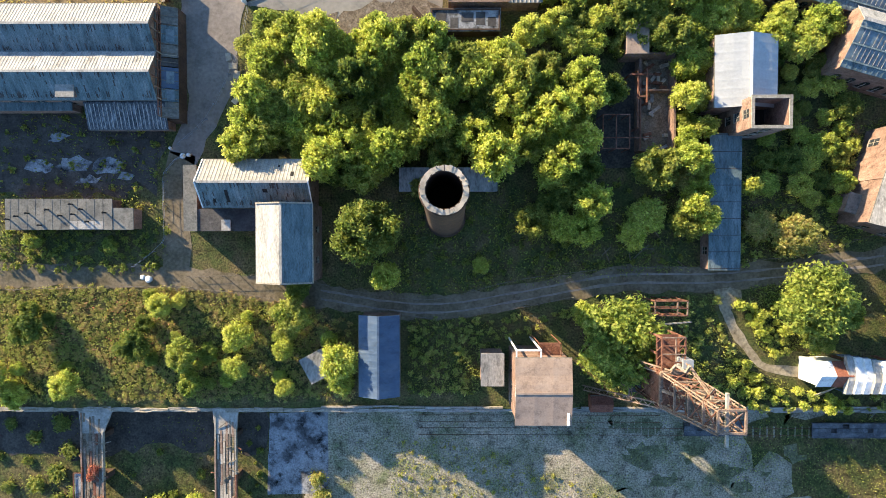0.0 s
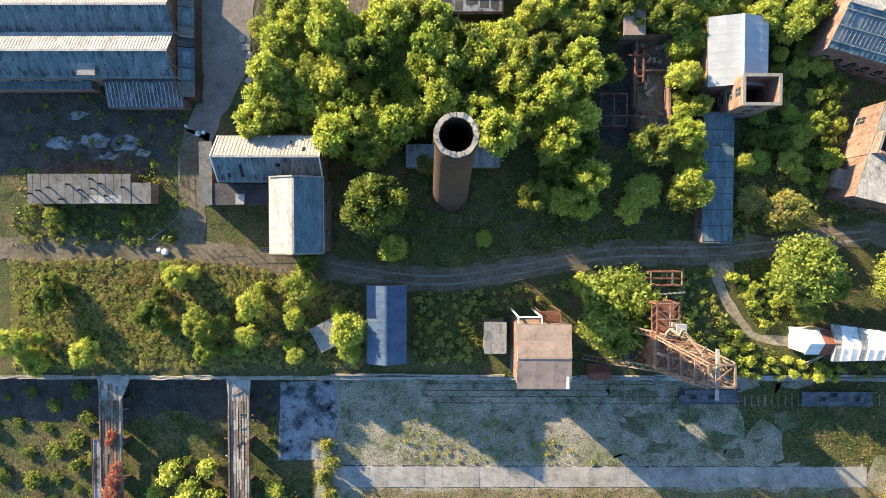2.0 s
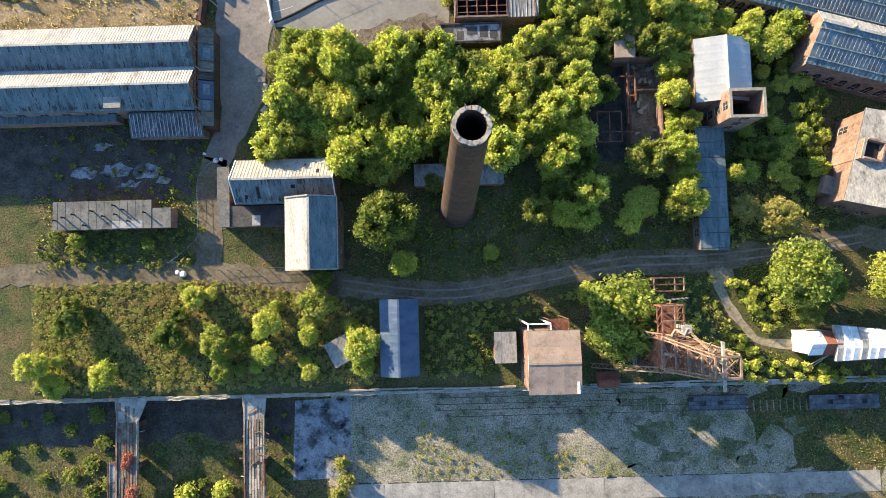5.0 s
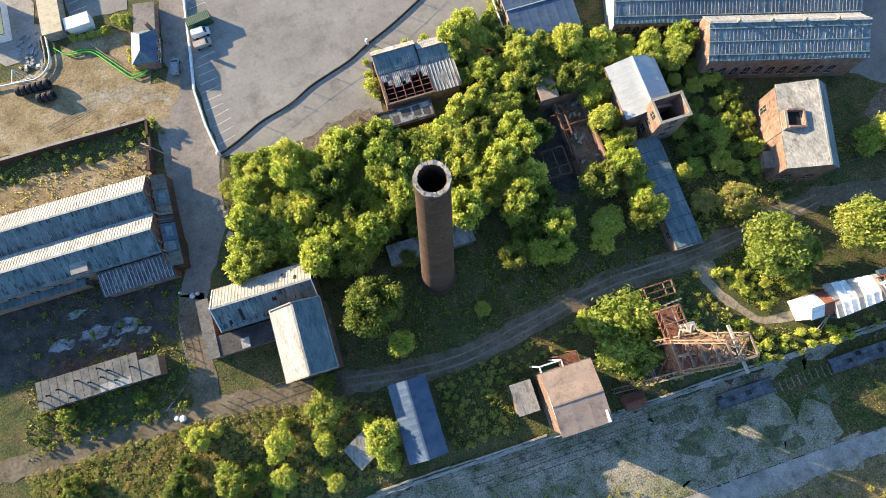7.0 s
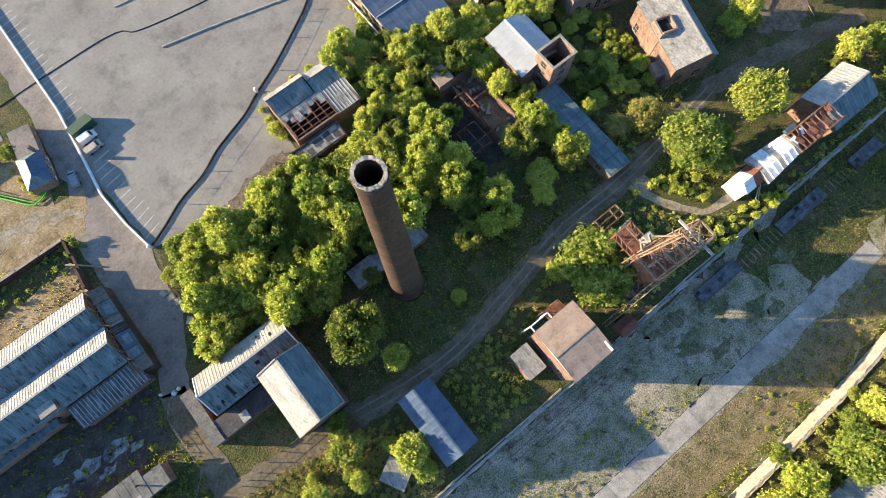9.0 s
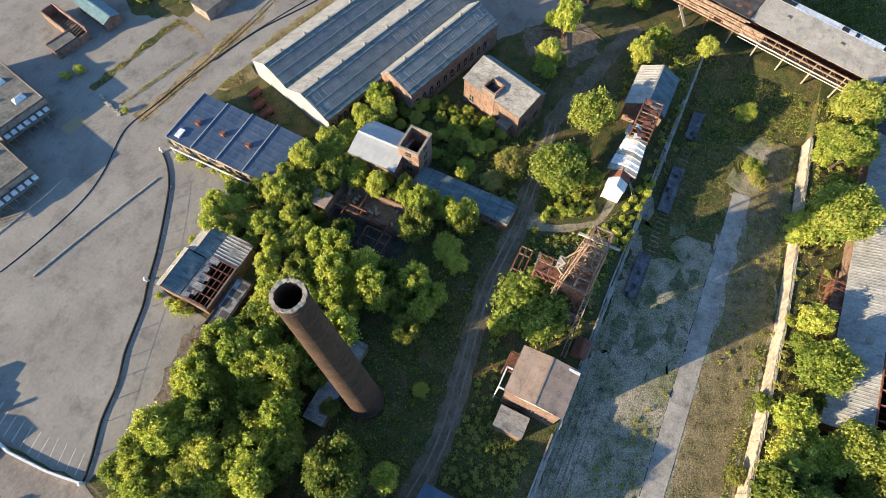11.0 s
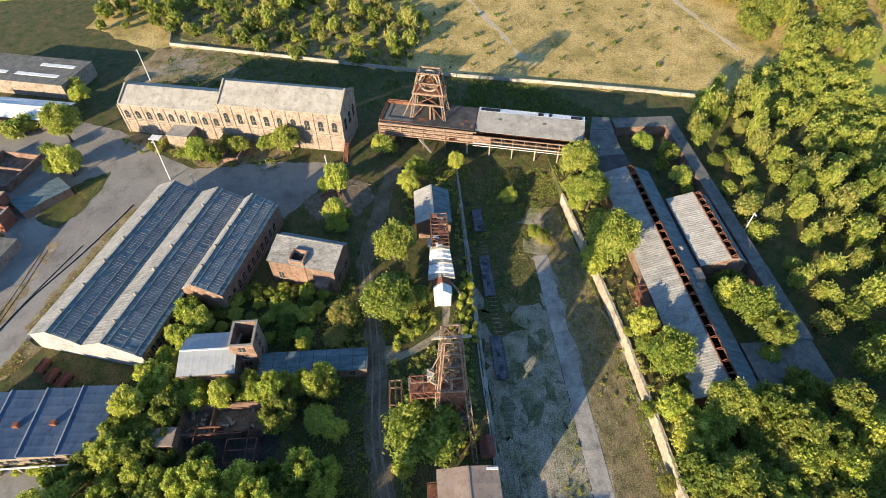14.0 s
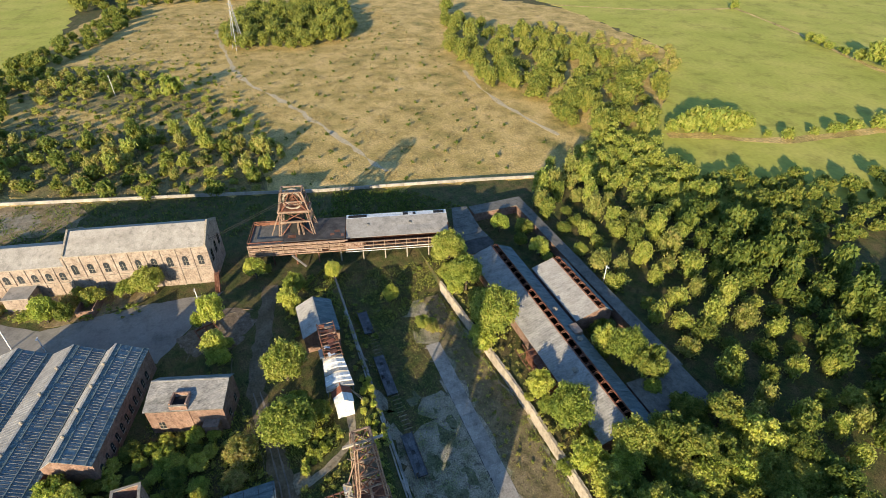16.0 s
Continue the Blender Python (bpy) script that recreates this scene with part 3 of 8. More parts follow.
for i, (x, y, w, h) in enumerate(((-84, 14.4, 3.4, 1.4), (-77, 14.8, 4.0, 1.7), (-70, 14.6, 3.2, 1.9), (-80, 20.4, 2.8, 1.0), (-66, 12.2, 1.8, 0.9), (-74, 11.6, 2.6, 0.8))):
    sheet("gravel_patch", [(x - w, y - h * 0.4), (x - w * 0.3, y - h), (x + w * 0.7, y - h * 0.8), (x + w, y + h * 0.3), (x + w * 0.2, y + h), (x - w * 0.6, y + h * 0.7)], STAINED, 0.05 + 0.004 * i, "damp blue-grey concrete remains", 0.25, 1.0, i)
sheet("heath", [(238, 110), (262, 140), (500, 130), (690, 75), (640, -230), (480, -345), (320, -343), (222, -256), (200, -225), (170, -190), (160, -152), (172, -150), (184, -110), (198, -46), (214, 14)], HEATH, 0.06, "dry golden heath with tussocks", 2.0, 6)
sheet("scrub_ground", [(206, -20), (250, -27), (292, 10), (310, 60), (345, 95), (330, 118), (262, 108), (240, 88), (219, 29)], SCRUB_EARTH, 0.1, "olive-brown scrubby ground of the heath", 2.5, 5)
sheet("scrub_ground", [(330, -10), (368, 20), (430, 40), (445, 100), (390, 120), (350, 80), (318, 40)], SCRUB_EARTH, 0.1, "olive-brown scrubby ground of the heath", 2.5, 5)
ribbon("path", [(520, -8), (430, -14), (372, -21), (319, -41), (255, -63), (223, -71), (205, -76)], 2.4, PALE_EARTH, 0.13, "pale worn path across the heath", 0.9, step=6)
ribbon("path", [(334, -171), (300, -168), (259, -169), (212, -177)], 2.6, PALE_EARTH, 0.13, "pale worn path across the heath", 0.9, step=6)
sheet("field", [(185, -178), (200, -205), (222, -256), (320, -345), (481, -345), (700, -300), (900, -700), (420, -900), (60, -620), (60, -330), (100, -300), (110, -190), (150, -178)], FIELD, 0.16, "green grazed pasture", 1.5, 8)
sheet("field", [(296, 158), (318, 143), (356, 139), (423, 139), (440, 134), (520, 118), (650, 120), (900, 60), (900, 500), (480, 400), (290, 260)], FIELD, 0.16, "green grazed pasture", 1.5, 8)
ribbon("field_margin", [(190, -232), (182, -252), (163, -285), (153, -352)], 7, HEATH, 0.2, "dry grass margin along a hedge", 0.8, step=6)
ribbon("field_margin", [(500, -340), (440, -430), (418, -506)], 4, HEATH, 0.2, "dry grass margin between fields", 0.6, step=8)
ribbon("field_margin", [(418, -506), (331, -484), (220, -448), (150, -440)], 4, HEATH, 0.2, "dry grass margin between fields", 0.6, step=8)

sheet("dry_lot", [(205, 104), (234, 97), (228, 62), (216, 54), (203, 57), (200, 80)], WASTE, 0.07, "dry brown lot with bare patches inside the boundary wall", 1.2, 3)
sheet("bare_patch", [(210, 92), (224, 88), (222, 74), (212, 70), (207, 80)], DUSTY, 0.078, "pale bare ground in a dry lot", 1.2, 2)

# concrete way in the yard, in slabs
slab_me = None
way = thing("concrete_way", "strip of old concrete slabs across the yard", "pavement", kind="structure")
for i in range(29):
    if slab_me is None:
        first = part("slab", boxes((-2.055, 2.055, -2.33, 2.33, -0.2, 0.0)), CONCRETE, way)
        slab_me = first.data
        ob = first
    else:
        ob = new("slab", slab_me)
        ob.parent = way
    ob.matrix_basis = pose(-24.5 + 4.14 * i, -59.8 + 0.012 * i, YARD_Z + 0.10 + 0.015 * math.sin(i * 2.1), 0.3 * math.sin(i * 1.7), 0.25 * math.cos(i * 2.3), 0.5 * math.sin(i * 5.1))

# long pale platform wall on the south of the yard
wall_s = thing("platform_wall", "long crumbling pale concrete platform wall beside the yard", "wall", kind="structure")
for k in range(18):
    x0, x1 = 13 + 5.8 * k, 13 + 5.8 * (k + 0.985)
    p, q = Vector((x0, platform_line(x0) + 0.35, YARD_Z / 2 + 0.1)), Vector((x1, platform_line(x1) + 0.35, YARD_Z / 2 + 0.1))
    bm = bmesh.new()
    beam(bm, p, q, 0.8, -YARD_Z + 0.7 + 0.1 * math.sin(3.1 * k))
    bmesh.ops.subdivide_edges(bm, edges=bm.edges, cuts=7, use_grid_fill=True)
    crumble = random.Random(k * 5)
    for v in bm.verts:
        v.co += Vector((crumble.uniform(-0.04, 0.04), crumble.uniform(-0.12, 0.12), crumble.uniform(-0.14, 0.05)))
    part("block", bm, PALE_CONC, wall_s)

# retaining wall and raised gantries over the sunken bays
ret = thing("retaining_wall", "old stone retaining wall between the bank and the sunken yard", "wall", kind="structure")
for k, x in enumerate(np.arange(-160, 134, 6.0)):
    foot = ground_height(min(x + 6.0, 139), -40) - 0.2
    top = (0.25 if x < -26 else -0.05) + 0.14 * math.sin(1.7 * k)
    bm = bmesh.new()
    box(bm, x, x + 5.97, -36.75, -35.9 + 0.12 * math.sin(2.3 * k), foot, top)
    bmesh.ops.subdivide_edges(bm, edges=bm.edges, cuts=3, use_grid_fill=True)
    crumble = random.Random(60 + k)
    for v in bm.verts:
        if v.co.z > top - 0.05:
            v.co += Vector((0, crumble.uniform(-0.1, 0.16), crumble.uniform(-0.16, 0.03)))
    part("panel", bm, STONE if x < -26 else CONCRETE, ret)
for k, (x0, x1) in enumerate(((-76.3, -71.9), (-48.2, -44.0))):
    g = thing("gantry", "decayed timber-decked gantry on piers over the sunken yard" if k else "decayed brick-faced gantry with a reddened shrub growing on it", "gantry", pose((x0 + x1) / 2, -36.75, 0))
    w = (x1 - x0) / 2
    part("deck", boxes((-w, w, -60, -0.05, -0.6, 0.0)), RUBBLE, g)
    rr = random.Random(300 + k)
    for r in range(6):
        y = -59.9
        while y < -0.6:
            ln = rr.uniform(2.2, 5.5)
            xa = -w + 0.28 + (2 * w - 0.56) * r / 6
            if rr.random() < 0.86:
                part("plank", boxes((xa + rr.uniform(0, 0.12), xa + (2 * w - 0.56) / 6 - rr.uniform(0.02, 0.15), y, min(-0.3, y + ln - 0.08), 0.0, 0.06 + rr.uniform(0, 0.09))), rr.choice((TIMBER, RUBBLE, PALE_RUST, DRY_GROUND, PALE_CONC) if k else (RUBBLE, PALE_RUST, TIMBER, RUST)), g)
            y += ln
    for s in (-1, 1):
        y = -60.0
        while y < -4.5:
            ln = rr.uniform(3.0, 7.0)
            part("edge_beam", boxes((s * w - 0.16, s * w + 0.16, y, min(-0.2, y + ln - 0.1), -0.45, 0.22 + rr.uniform(0, 0.2))), rr.choice((STONE, RUST, PALE_RUST)), g)
            if rr.random() < 0.8:
                part("strut", beams([((s * w, y + 1, -0.2), (s * (w + rr.uniform(0.5, 1.7)), y + rr.uniform(0.4, 2.0), rr.uniform(-1.6, 0.7)))], 0.16), rr.choice((RUST, STONE)), g)
            y += ln
    for i in range(14):
        a = Vector((rr.uniform(-w, w * 0.5), rr.uniform(-58, -3), 0.2))
        part("loose_timber", beams([(a, a + Vector((rr.uniform(0.6, 2.6), rr.uniform(-1.8, 1.8), rr.uniform(0, 0.2))))], 0.14), TIMBER, g)
    for i in range(7):
        part("pier", boxes((-w + 0.1, w - 0.1, -60 + i * 9, -58.8 + i * 9, YARD_Z - 0.2, -0.6)), DARK_BRICK, g)
    bm = bmesh.new()
    fl = w + (2.2 if k == 0 else 0.6)
    vs = [bm.verts.new(p) for z in (-0.4, 0.1) for p in ((-w - 0.1, -4.6, z), (w + 0.1, -4.6, z), (fl, 0.6, z), (-w - 0.6, 0.6, z))]
    for f in ((3, 2, 1, 0), (4, 5, 6, 7), (0, 1, 5, 4), (1, 2, 6, 5), (2, 3, 7, 6), (3, 0, 4, 7)):
        bm.faces.new([vs[i] for i in f])
    part("apron", bm, CONCRETE, g)
    if k == 0:
        part("side_slab", boxes((-w - 2.4, -w - 0.2, -27, -13.5, -1.2, -1.0)), STAINED, g, "grey slab beside the deck")
        part("side_rail", beams([((-w - 2.5, -60, -0.8), (-w - 2.5, -13.4, -0.8)), ((-w - 2.5, -13.4, -0.8), (-w, -13.4, -0.8))], 0.16), RUST, g)

# ---- chimney ----
CH = (-0.15, 3.75)
chim = thing("chimney", "tall tapering sooty brick colliery chimney with iron bands", "chimney", pose(*CH, 0))
H_CH, R0, R1 = 66.5, 3.75, 1.95
bm = bmesh.new()
n = 40
outer = [(0, R0 + 0.35), (1.8, R0 + 0.35), (2.0, R0)] + [(z, R0 + (R1 - R0) * z / H_CH) for z in np.linspace(4, H_CH - 1.6, 22)] + [(H_CH - 1.5, R1 + 0.12), (H_CH - 0.9, R1 + 0.2), (H_CH - 0.8, R1 + 0.08), (H_CH, R1 + 0.06)]
inner = [(H_CH, R1 - 0.42), (H_CH - 14, R1 - 0.3)]
rows = []
for z, r in outer + inner:
    rows.append([bm.verts.new((r * math.cos(2 * math.pi * i / n), r * math.sin(2 * math.pi * i / n), z + (0.09 * math.sin(i * 2.7) if z == H_CH else 0))) for i in range(n)])
for a, b in zip(rows, rows[1:]):
    for i in range(n):
        bm.faces.new((a[i], a[(i + 1) % n], b[(i + 1) % n], b[i]))
bm.faces.new(rows[-1])
part("shaft", bm, DARK_BRICK, chim)
rim = bmesh.new()
worn = random.Random(12)
for i in range(44):
    a = 2 * math.pi * i / 44
    box(rim, R1 - 0.36 + worn.uniform(-0.05, 0.05), R1 + 0.07 + worn.uniform(-0.04, 0.05), -0.148, 0.148, H_CH - 0.25, H_CH + 0.07 + worn.uniform(-0.02, 0.08), Matrix.Rotation(a, 4, "Z"))
part("rim", rim, PALE_CONC, chim, "pale broken stone rim")
for a in (0.4, 1.9, 3.4, 5.1):
    part("lightning_rod", beams([((1.9 * math.cos(a), 1.9 * math.sin(a), H_CH - 1.5), (1.9 * math.cos(a), 1.9 * math.sin(a), H_CH + 1.1))], 0.09), STONE, chim)
for z in np.arange(6, H_CH - 4, 5.5):
    r = R0 + (R1 - R0) * z / H_CH + 0.04
    bm = bmesh.new()
    vs = [[bm.verts.new((rr * math.cos(2 * math.pi * i / 32), rr * math.sin(2 * math.pi * i / 32), z + dz)) for i in range(32)] for rr, dz in ((r, 0), (r - 0.004, 0.16))]
    for i in range(32):
        bm.faces.new((vs[0][i], vs[0][(i + 1) % 32], vs[1][(i + 1) % 32], vs[1][i]))
    part("band", bm, RUST, chim)

def streaks(half, y0, z0, y1, z1, count, seed):
    """Slim streaks of moss lying on a roof slope, thick near its lower and upper edges."""
    rr = random.Random(seed)
    bm = bmesh.new()
    up = Vector((0, y1 - y0, z1 - z0))
    for _ in range(count):
        x, ln, w = rr.uniform(-half, half), rr.uniform(0.05, 0.26), rr.uniform(0.08, 0.28)
        s = rr.uniform(0.0, 0.06) if rr.random() < 0.55 else (1 - ln - rr.uniform(0.02, 0.08) if rr.random() < 0.7 else rr.uniform(0.1, 0.7))
        a, c = Vector((x, y0, z0 + 0.09)) + up * s, Vector((x, y0, z0 + 0.09)) + up * (s + ln)
        beam(bm, a, c, w, 0.03)
    return bm


# ---- west sheds ----
for k, yc in enumerate((40.1, 31.1)):
    # north slope coloured as sunlit, south slope coloured as shaded
    b, f = gable("workshop", "long brick workshop, corrugated roof coloured shaded blue and sunlit pale", -105.9, yc, 99, 8.9, 6.6, 9.2, 0, BRICK, SLATE_AND_SHADE, SHEET_PALE, windows=[("s", 20 + i * 5, 2.0, 1.8, 2.4) for i in range(15)] if k else [], rib=0.62, seed=4 + k)
    tagged(b, group="twin workshops")
    tagged(part("moss", streaks(49.5, -4.45, 6.6, 0.0, 9.2, 320, 80 + k), DARK_FELT, b, "black moss streaks at the eaves and ridge"), kind="stuff")
    part("gable_board", boxes((49.55, 49.75, -4.3, 4.3, 6.2, 6.5)), TIMBER, b)
b, f = gable("lean_to", "low annex with ribbed grey roof against the workshop", -63.4, 24.2, 15.4, 5.4, 3.6, 5.0, 0, BRICK, TARRED, at=0.86, rib=0.8, amp=0.05, cap=TARRED, seed=8)
for k in range(20):
    part("roof_batten", beams([((-7.6 + 0.8 * k, -2.95, 3.62), (-7.6 + 0.8 * k, 1.85, 5.07))], 0.12, 0.07), SHEET_PALE, b, "bleached batten")
flat("roof_hut", "small brick hut with a pale flat roof against the workshop", -74.6, -71.4, 26.75, 28.7, 8.0, BRICK, CONCRETE)
flat("lean_to", "long low blue-grey lean-to along the workshop wall", -155, -75, 25.2, 26.55, 3.4, BRICK, SLATE_AND_SHADE)
b = thing("lean_to", "narrow lean-to with grey sheets and blue panes across the workshop gables", "building", pose(-56.1, 34.6, 0))
part("wall", boxes((2.5, 2.8, -11.6, 10.6, -0.2, 3.5), (0, 2.5, -11.6, -11.3, -0.2, 3.7), (0, 2.5, 10.3, 10.6, -0.2, 3.7)), DARK_BRICK, b)
for i, (y0, y1) in enumerate(((-11.4, -8.2), (-8.1, -5.6), (-5.5, -1.4), (-1.2, 0.4), (0.6, 3.0), (3.1, 6.9), (7.0, 10.4))):
    bm = bmesh.new()
    beam(bm, (0.05, (y0 + y1) / 2, 5.0), (2.95, (y0 + y1) / 2, 3.75), y1 - y0, 0.1)
    part("roof_sheet", bm, (FELT, SLATE_AND_SHADE, BLUE, DARK_FELT, FELT, SLATE_AND_SHADE, FELT)[i], b)
for y0, y1 in ((-7.8, -5.8), (-4.6, -2.2), (3.6, 6.0)):
    bm = bmesh.new()
    beam(bm, (1.0, (y0 + y1) / 2, 4.72), (2.3, (y0 + y1) / 2, 4.16), y1 - y0, 0.06)
    part("pane", bm, GLAZING, b, "pale blue roof pane")
for i in range(13):
    y = -11.2 + 1.8 * i
    part("rafter", beams([((0, y, 5.1), (2.9, y, 3.85))], 0.12), TIMBER, b)
    h = 6.3 + 2.6 * max(0.0, 1 - min(abs(y + 3.5), abs(y - 5.5)) / 4.4)
    part("gable_post", beams([((0.12, y, 5.1), (0.12, y, h - 0.1))], 0.2), RUST if i % 3 else PALE_RUST, b)
for z in (5.2, 6.3):
    part("gable_rail", beams([((0.14, -11.2, z), (0.14, 10.2, z))], 0.16), RUST, b)
part("pipe", beams([((0.3, -7.9, 5.2), (0.3, -7.9, 6.6)), ((0.3, 1.0, 4.6), (0.3, 1.0, 6.7)), ((2.95, 1.0, 3.7), (0.3, 1.0, 4.9))], 0.18), STONE, b)

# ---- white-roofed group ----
# pale north and blue-grey south put light and shade into the sheets
b, f = gable("ridged_shed", "brick shed with ribbed asbestos roof coloured sunlit pale and shaded blue-grey, holes in it", -36.8, 10.2, 21.0, 8.8, 6.2, 9.6, 0, BRICK, SLATE_AND_SHADE, PALE_FELT, windows=[("s", 2.5, 1.5, 1.4, 2.2), ("s", 6.5, 1.5, 1.4, 2.2), ("w", 4.5, 2, 1.6, 2.2)], rib=0.7, seed=11)
part("moss", streaks(10.3, -4.4, 6.2, 0.0, 9.6, 70, 90), DARK_FELT, b, "black moss streaks on the slope")
for x, y, w, h in ((-5.3, -2.6, 0.6, 2.8), (2.2, -1.6, 0.9, 0.8), (7.4, 1.6, 0.6, 1.1), (4.6, 3.2, 0.4, 0.5), (-8.0, -3.4, 0.5, 0.9)):
    z = 9.64 - abs(y) * 3.4 / 4.4
    bm = bmesh.new()
    box(bm, -w / 2, w / 2, -h / 2, h / 2, -0.05, 0.05, pose(x, y, z + 0.03, math.degrees(math.atan2(3.4, 4.4)) * (1 if y < 0 else -1), 0, 0))
    # dark plate on the sheet stands for the shade inside a hole
    part("hole", bm, DARK, b)
for s in (-10.75, 10.75):
    part("barge_board", beams([((s, -4.7, 6.0), (s, 0, 9.75)), ((s, 4.7, 6.0), (s, 0, 9.75))], 0.22), WHITE, b)
# west half takes a lit colour, east half a shaded one
b, f = gable("white_roofed_house", "two-storey brick house with felt roof coloured sunlit pale and shaded blue-grey, stone-coped gables", -30.7, -1.4, 14.8, 10.1, 9.5, 11.6, 90, BRICK, SLATE_AND_SHADE, SHEET_PALE, windows=[("w", 2.5, 3.6, 1.2, 1.6), ("w", 7, 3.6, 1.2, 1.6), ("w", 4.8, 0.8, 1.4, 1.8), ("n", 3, 3.5, 1.1, 1.6), ("n", 7, 3.5, 1.1, 1.6), ("n", 11, 3.5, 1.1, 1.6), ("s", 4, 3.5, 1.1, 1.6), ("s", 10, 3.5, 1.1, 1.6)], rib=2.2, amp=0.02, seed=13)
for s in (-7.55, 7.55):
    part("coping", beams([((s, -5.3, 9.5), (s, 0, 11.75)), ((s, 5.3, 9.5), (s, 0, 11.75))], 0.3), STONE, b)
part("coping", boxes((-7.5, 7.5, -5.55, -5.35, 9.2, 9.55)), STONE, b)
flat("annex", "narrow flat-roofed annex with a pale felt roof", -52.2, -49.9, 1.1, 13.9, 4.0, BRICK, FELT)
flat("annex", "low flat-roofed link with a dark felt roof", -49.7, -37.2, 1.1, 5.2, 3.8, BRICK, DARK_FELT)
flat("roof_box", "small pale tank housing on a low roof", -44.4, -43.0, 1.2, 3.0, 4.6, CONCRETE, CONCRETE)

# ---- long low block with roof vents ----
b, f = flat("low_block", "long low block with an olive-grey felt roof and small roof vents", -88.4, -67.2, 1.4, 7.2, 3.5, BRICK, FELT, windows=[("s", 2 + 3 * i, 1.1, 1.4, 1.1) for i in range(6)])
part("wing", boxes((10.65, 14.8, -2.9, 1.1, -0.3, 3.2)), BRICK, b)
part("roof", boxes((10.85, 15.0, -3.1, 1.3, 3.2, 3.42)), FELT, b)
part("pale_patch", boxes((2.2, 9.0, -3.0, -1.4, 3.5, 3.53)), PALE_FELT, b)
for i in range(12):
    part("roof_seam", boxes((-9.8 + 1.7 * i, -9.74 + 1.7 * i, -3.0, 3.0, 3.5, 3.53)), FELT, b)
for x, y in ((-10, -1), (-8.2, -0.4), (-6, 0.2), (-2, 0.9), (0.6, -0.3), (2.8, 2), (3.2, 0), (4.8, 1), (6, -1.5), (9.5, 0.3), (-3.5, -2.2)):
    bm = bmesh.new()
    tube(bm, [((x, y, 3.5), 0.16), ((x, y, 4.5), 0.16), ((x, y, 4.52), 0.26), ((x, y, 4.75), 0.05)], 8)
    part("vent_pipe", bm, BLACK, b)

# ---- south of the track ----
gable("blue_shed", "long shed with a blue ribbed roof, half in shade", -13.2, -23.7, 15.6, 7.4, 5.9, 7.5, 90, BRICK, BLUE, rib=1.4, amp=0.03, cap=BLUE, windows=[("n", 3, 1, 1.2, 1.2), ("n", 9, 1, 1.2, 1.2)], seed=17)
b = thing("collapsed_lean_to", "small leaning shed roof of grey sheet among bushes", "shed", pose(-26.4, -26.6, 0, 0, 0, 28))
part("roof", boxes((-2.6, 2.6, -2.8, 2.8, 2.4, 2.55)), SHEET, b)
part("wall", boxes((-2.4, 2.4, -2.6, 2.6, -0.2, 2.4)), BRICK, b)
b, f = gable("winding_house", "tall brick winding house with a tan felt roof", 17.8, -28.6, 9.7, 11.7, 13.2, 14.0, 0, BRICK, TAN_ROOF, rib=2.6, amp=0.025, cap=TAN_ROOF, over=0.35, windows=[("w", 3.5, 3.4, 1.3, 2.0), ("w", 9.5, 3.4, 1.3, 2.0), ("w", 6.5, 4.6, 1.2, 1.6), ("n", 3, 3.2, 1.4, 2.4), ("n", 8, 3.2, 1.4, 2.4), ("s", 3, 3.2, 1.4, 2.4), ("s", 8, 3.2, 1.4, 2.4), ("e", 6.5, 3, 1.6, 2.4)], seed=19)
part("white_fascia", boxes((-5.06, -4.92, -5.9, 5.9, 12.6, 13.05)), WHITE, b)
part("platform_frame", beams([((-4.9, 5.9, 12.8), (-4.9, 7.6, 12.8)), ((-4.9, 7.6, 12.8), (-0.4, 7.6, 12.8)), ((-0.4, 7.6, 12.8), (-0.4, 5.9, 12.8)), ((-4.9, 7.6, 0), (-4.9, 7.6, 12.8)), ((-0.4, 7.6, 0), (-0.4, 7.6, 12.8))], 0.28), WHITE, b, "white-painted steel frame")
part("platform", boxes((-0.2, 3.9, 5.9, 8.2, 8.6, 8.8)), RUST, b)
part("platform_rail", beams([((-0.2, 8.2, 9.8), (3.9, 8.2, 9.8)), ((3.9, 5.9, 9.8), (3.9, 8.2, 9.8)), ((-0.2, 8.2, 0), (-0.2, 8.2, 9.8)), ((3.9, 8.2, 0), (3.9, 8.2, 9.8))], 0.16), RUST, b)
part("roof_edge", boxes((4.3, 4.8, -6.1, -3.4, 13.25, 13.5)), WHITE, b)
flat("low_store", "low store with a broken grey flat roof", 7.0, 11.2, -29.4, -23.3, 6.0, BRICK, SHEET)
gable("red_shed", "small red-brown metal shed", 31.7, -34.4, 4.4, 3.1, 2.0, 2.6, 0, RED_SHEET, RED_SHEET, rib=0.5, amp=0.02, cap=RED_SHEET, over=0.1)

# ---- middle group ----
gable("silver_shed", "shed with a bright galvanised roof", 57.2, 31.3, 13.2, 11.3, 7.4, 9.1, 90, BRICK, SILVER, rib=1.6, amp=0.02, cap=WHITE, windows=[("n", 3, 1.4, 1.4, 1.6), ("n", 9, 1.4, 1.4, 1.6)], seed=23)
b = thing("water_tower", "square brick tower, open at the top", "tower", pose(59.3, 22.6, 0))
part("wall", boxes((-3.6, 3.6, -2.9, -2.5, 0, 12), (-3.6, 3.6, 2.5, 2.9, 0, 12), (-3.6, -3.2, -2.5, 2.5, 0, 12), (3.2, 3.6, -2.5, 2.5, 0, 12)), BRICK, b)
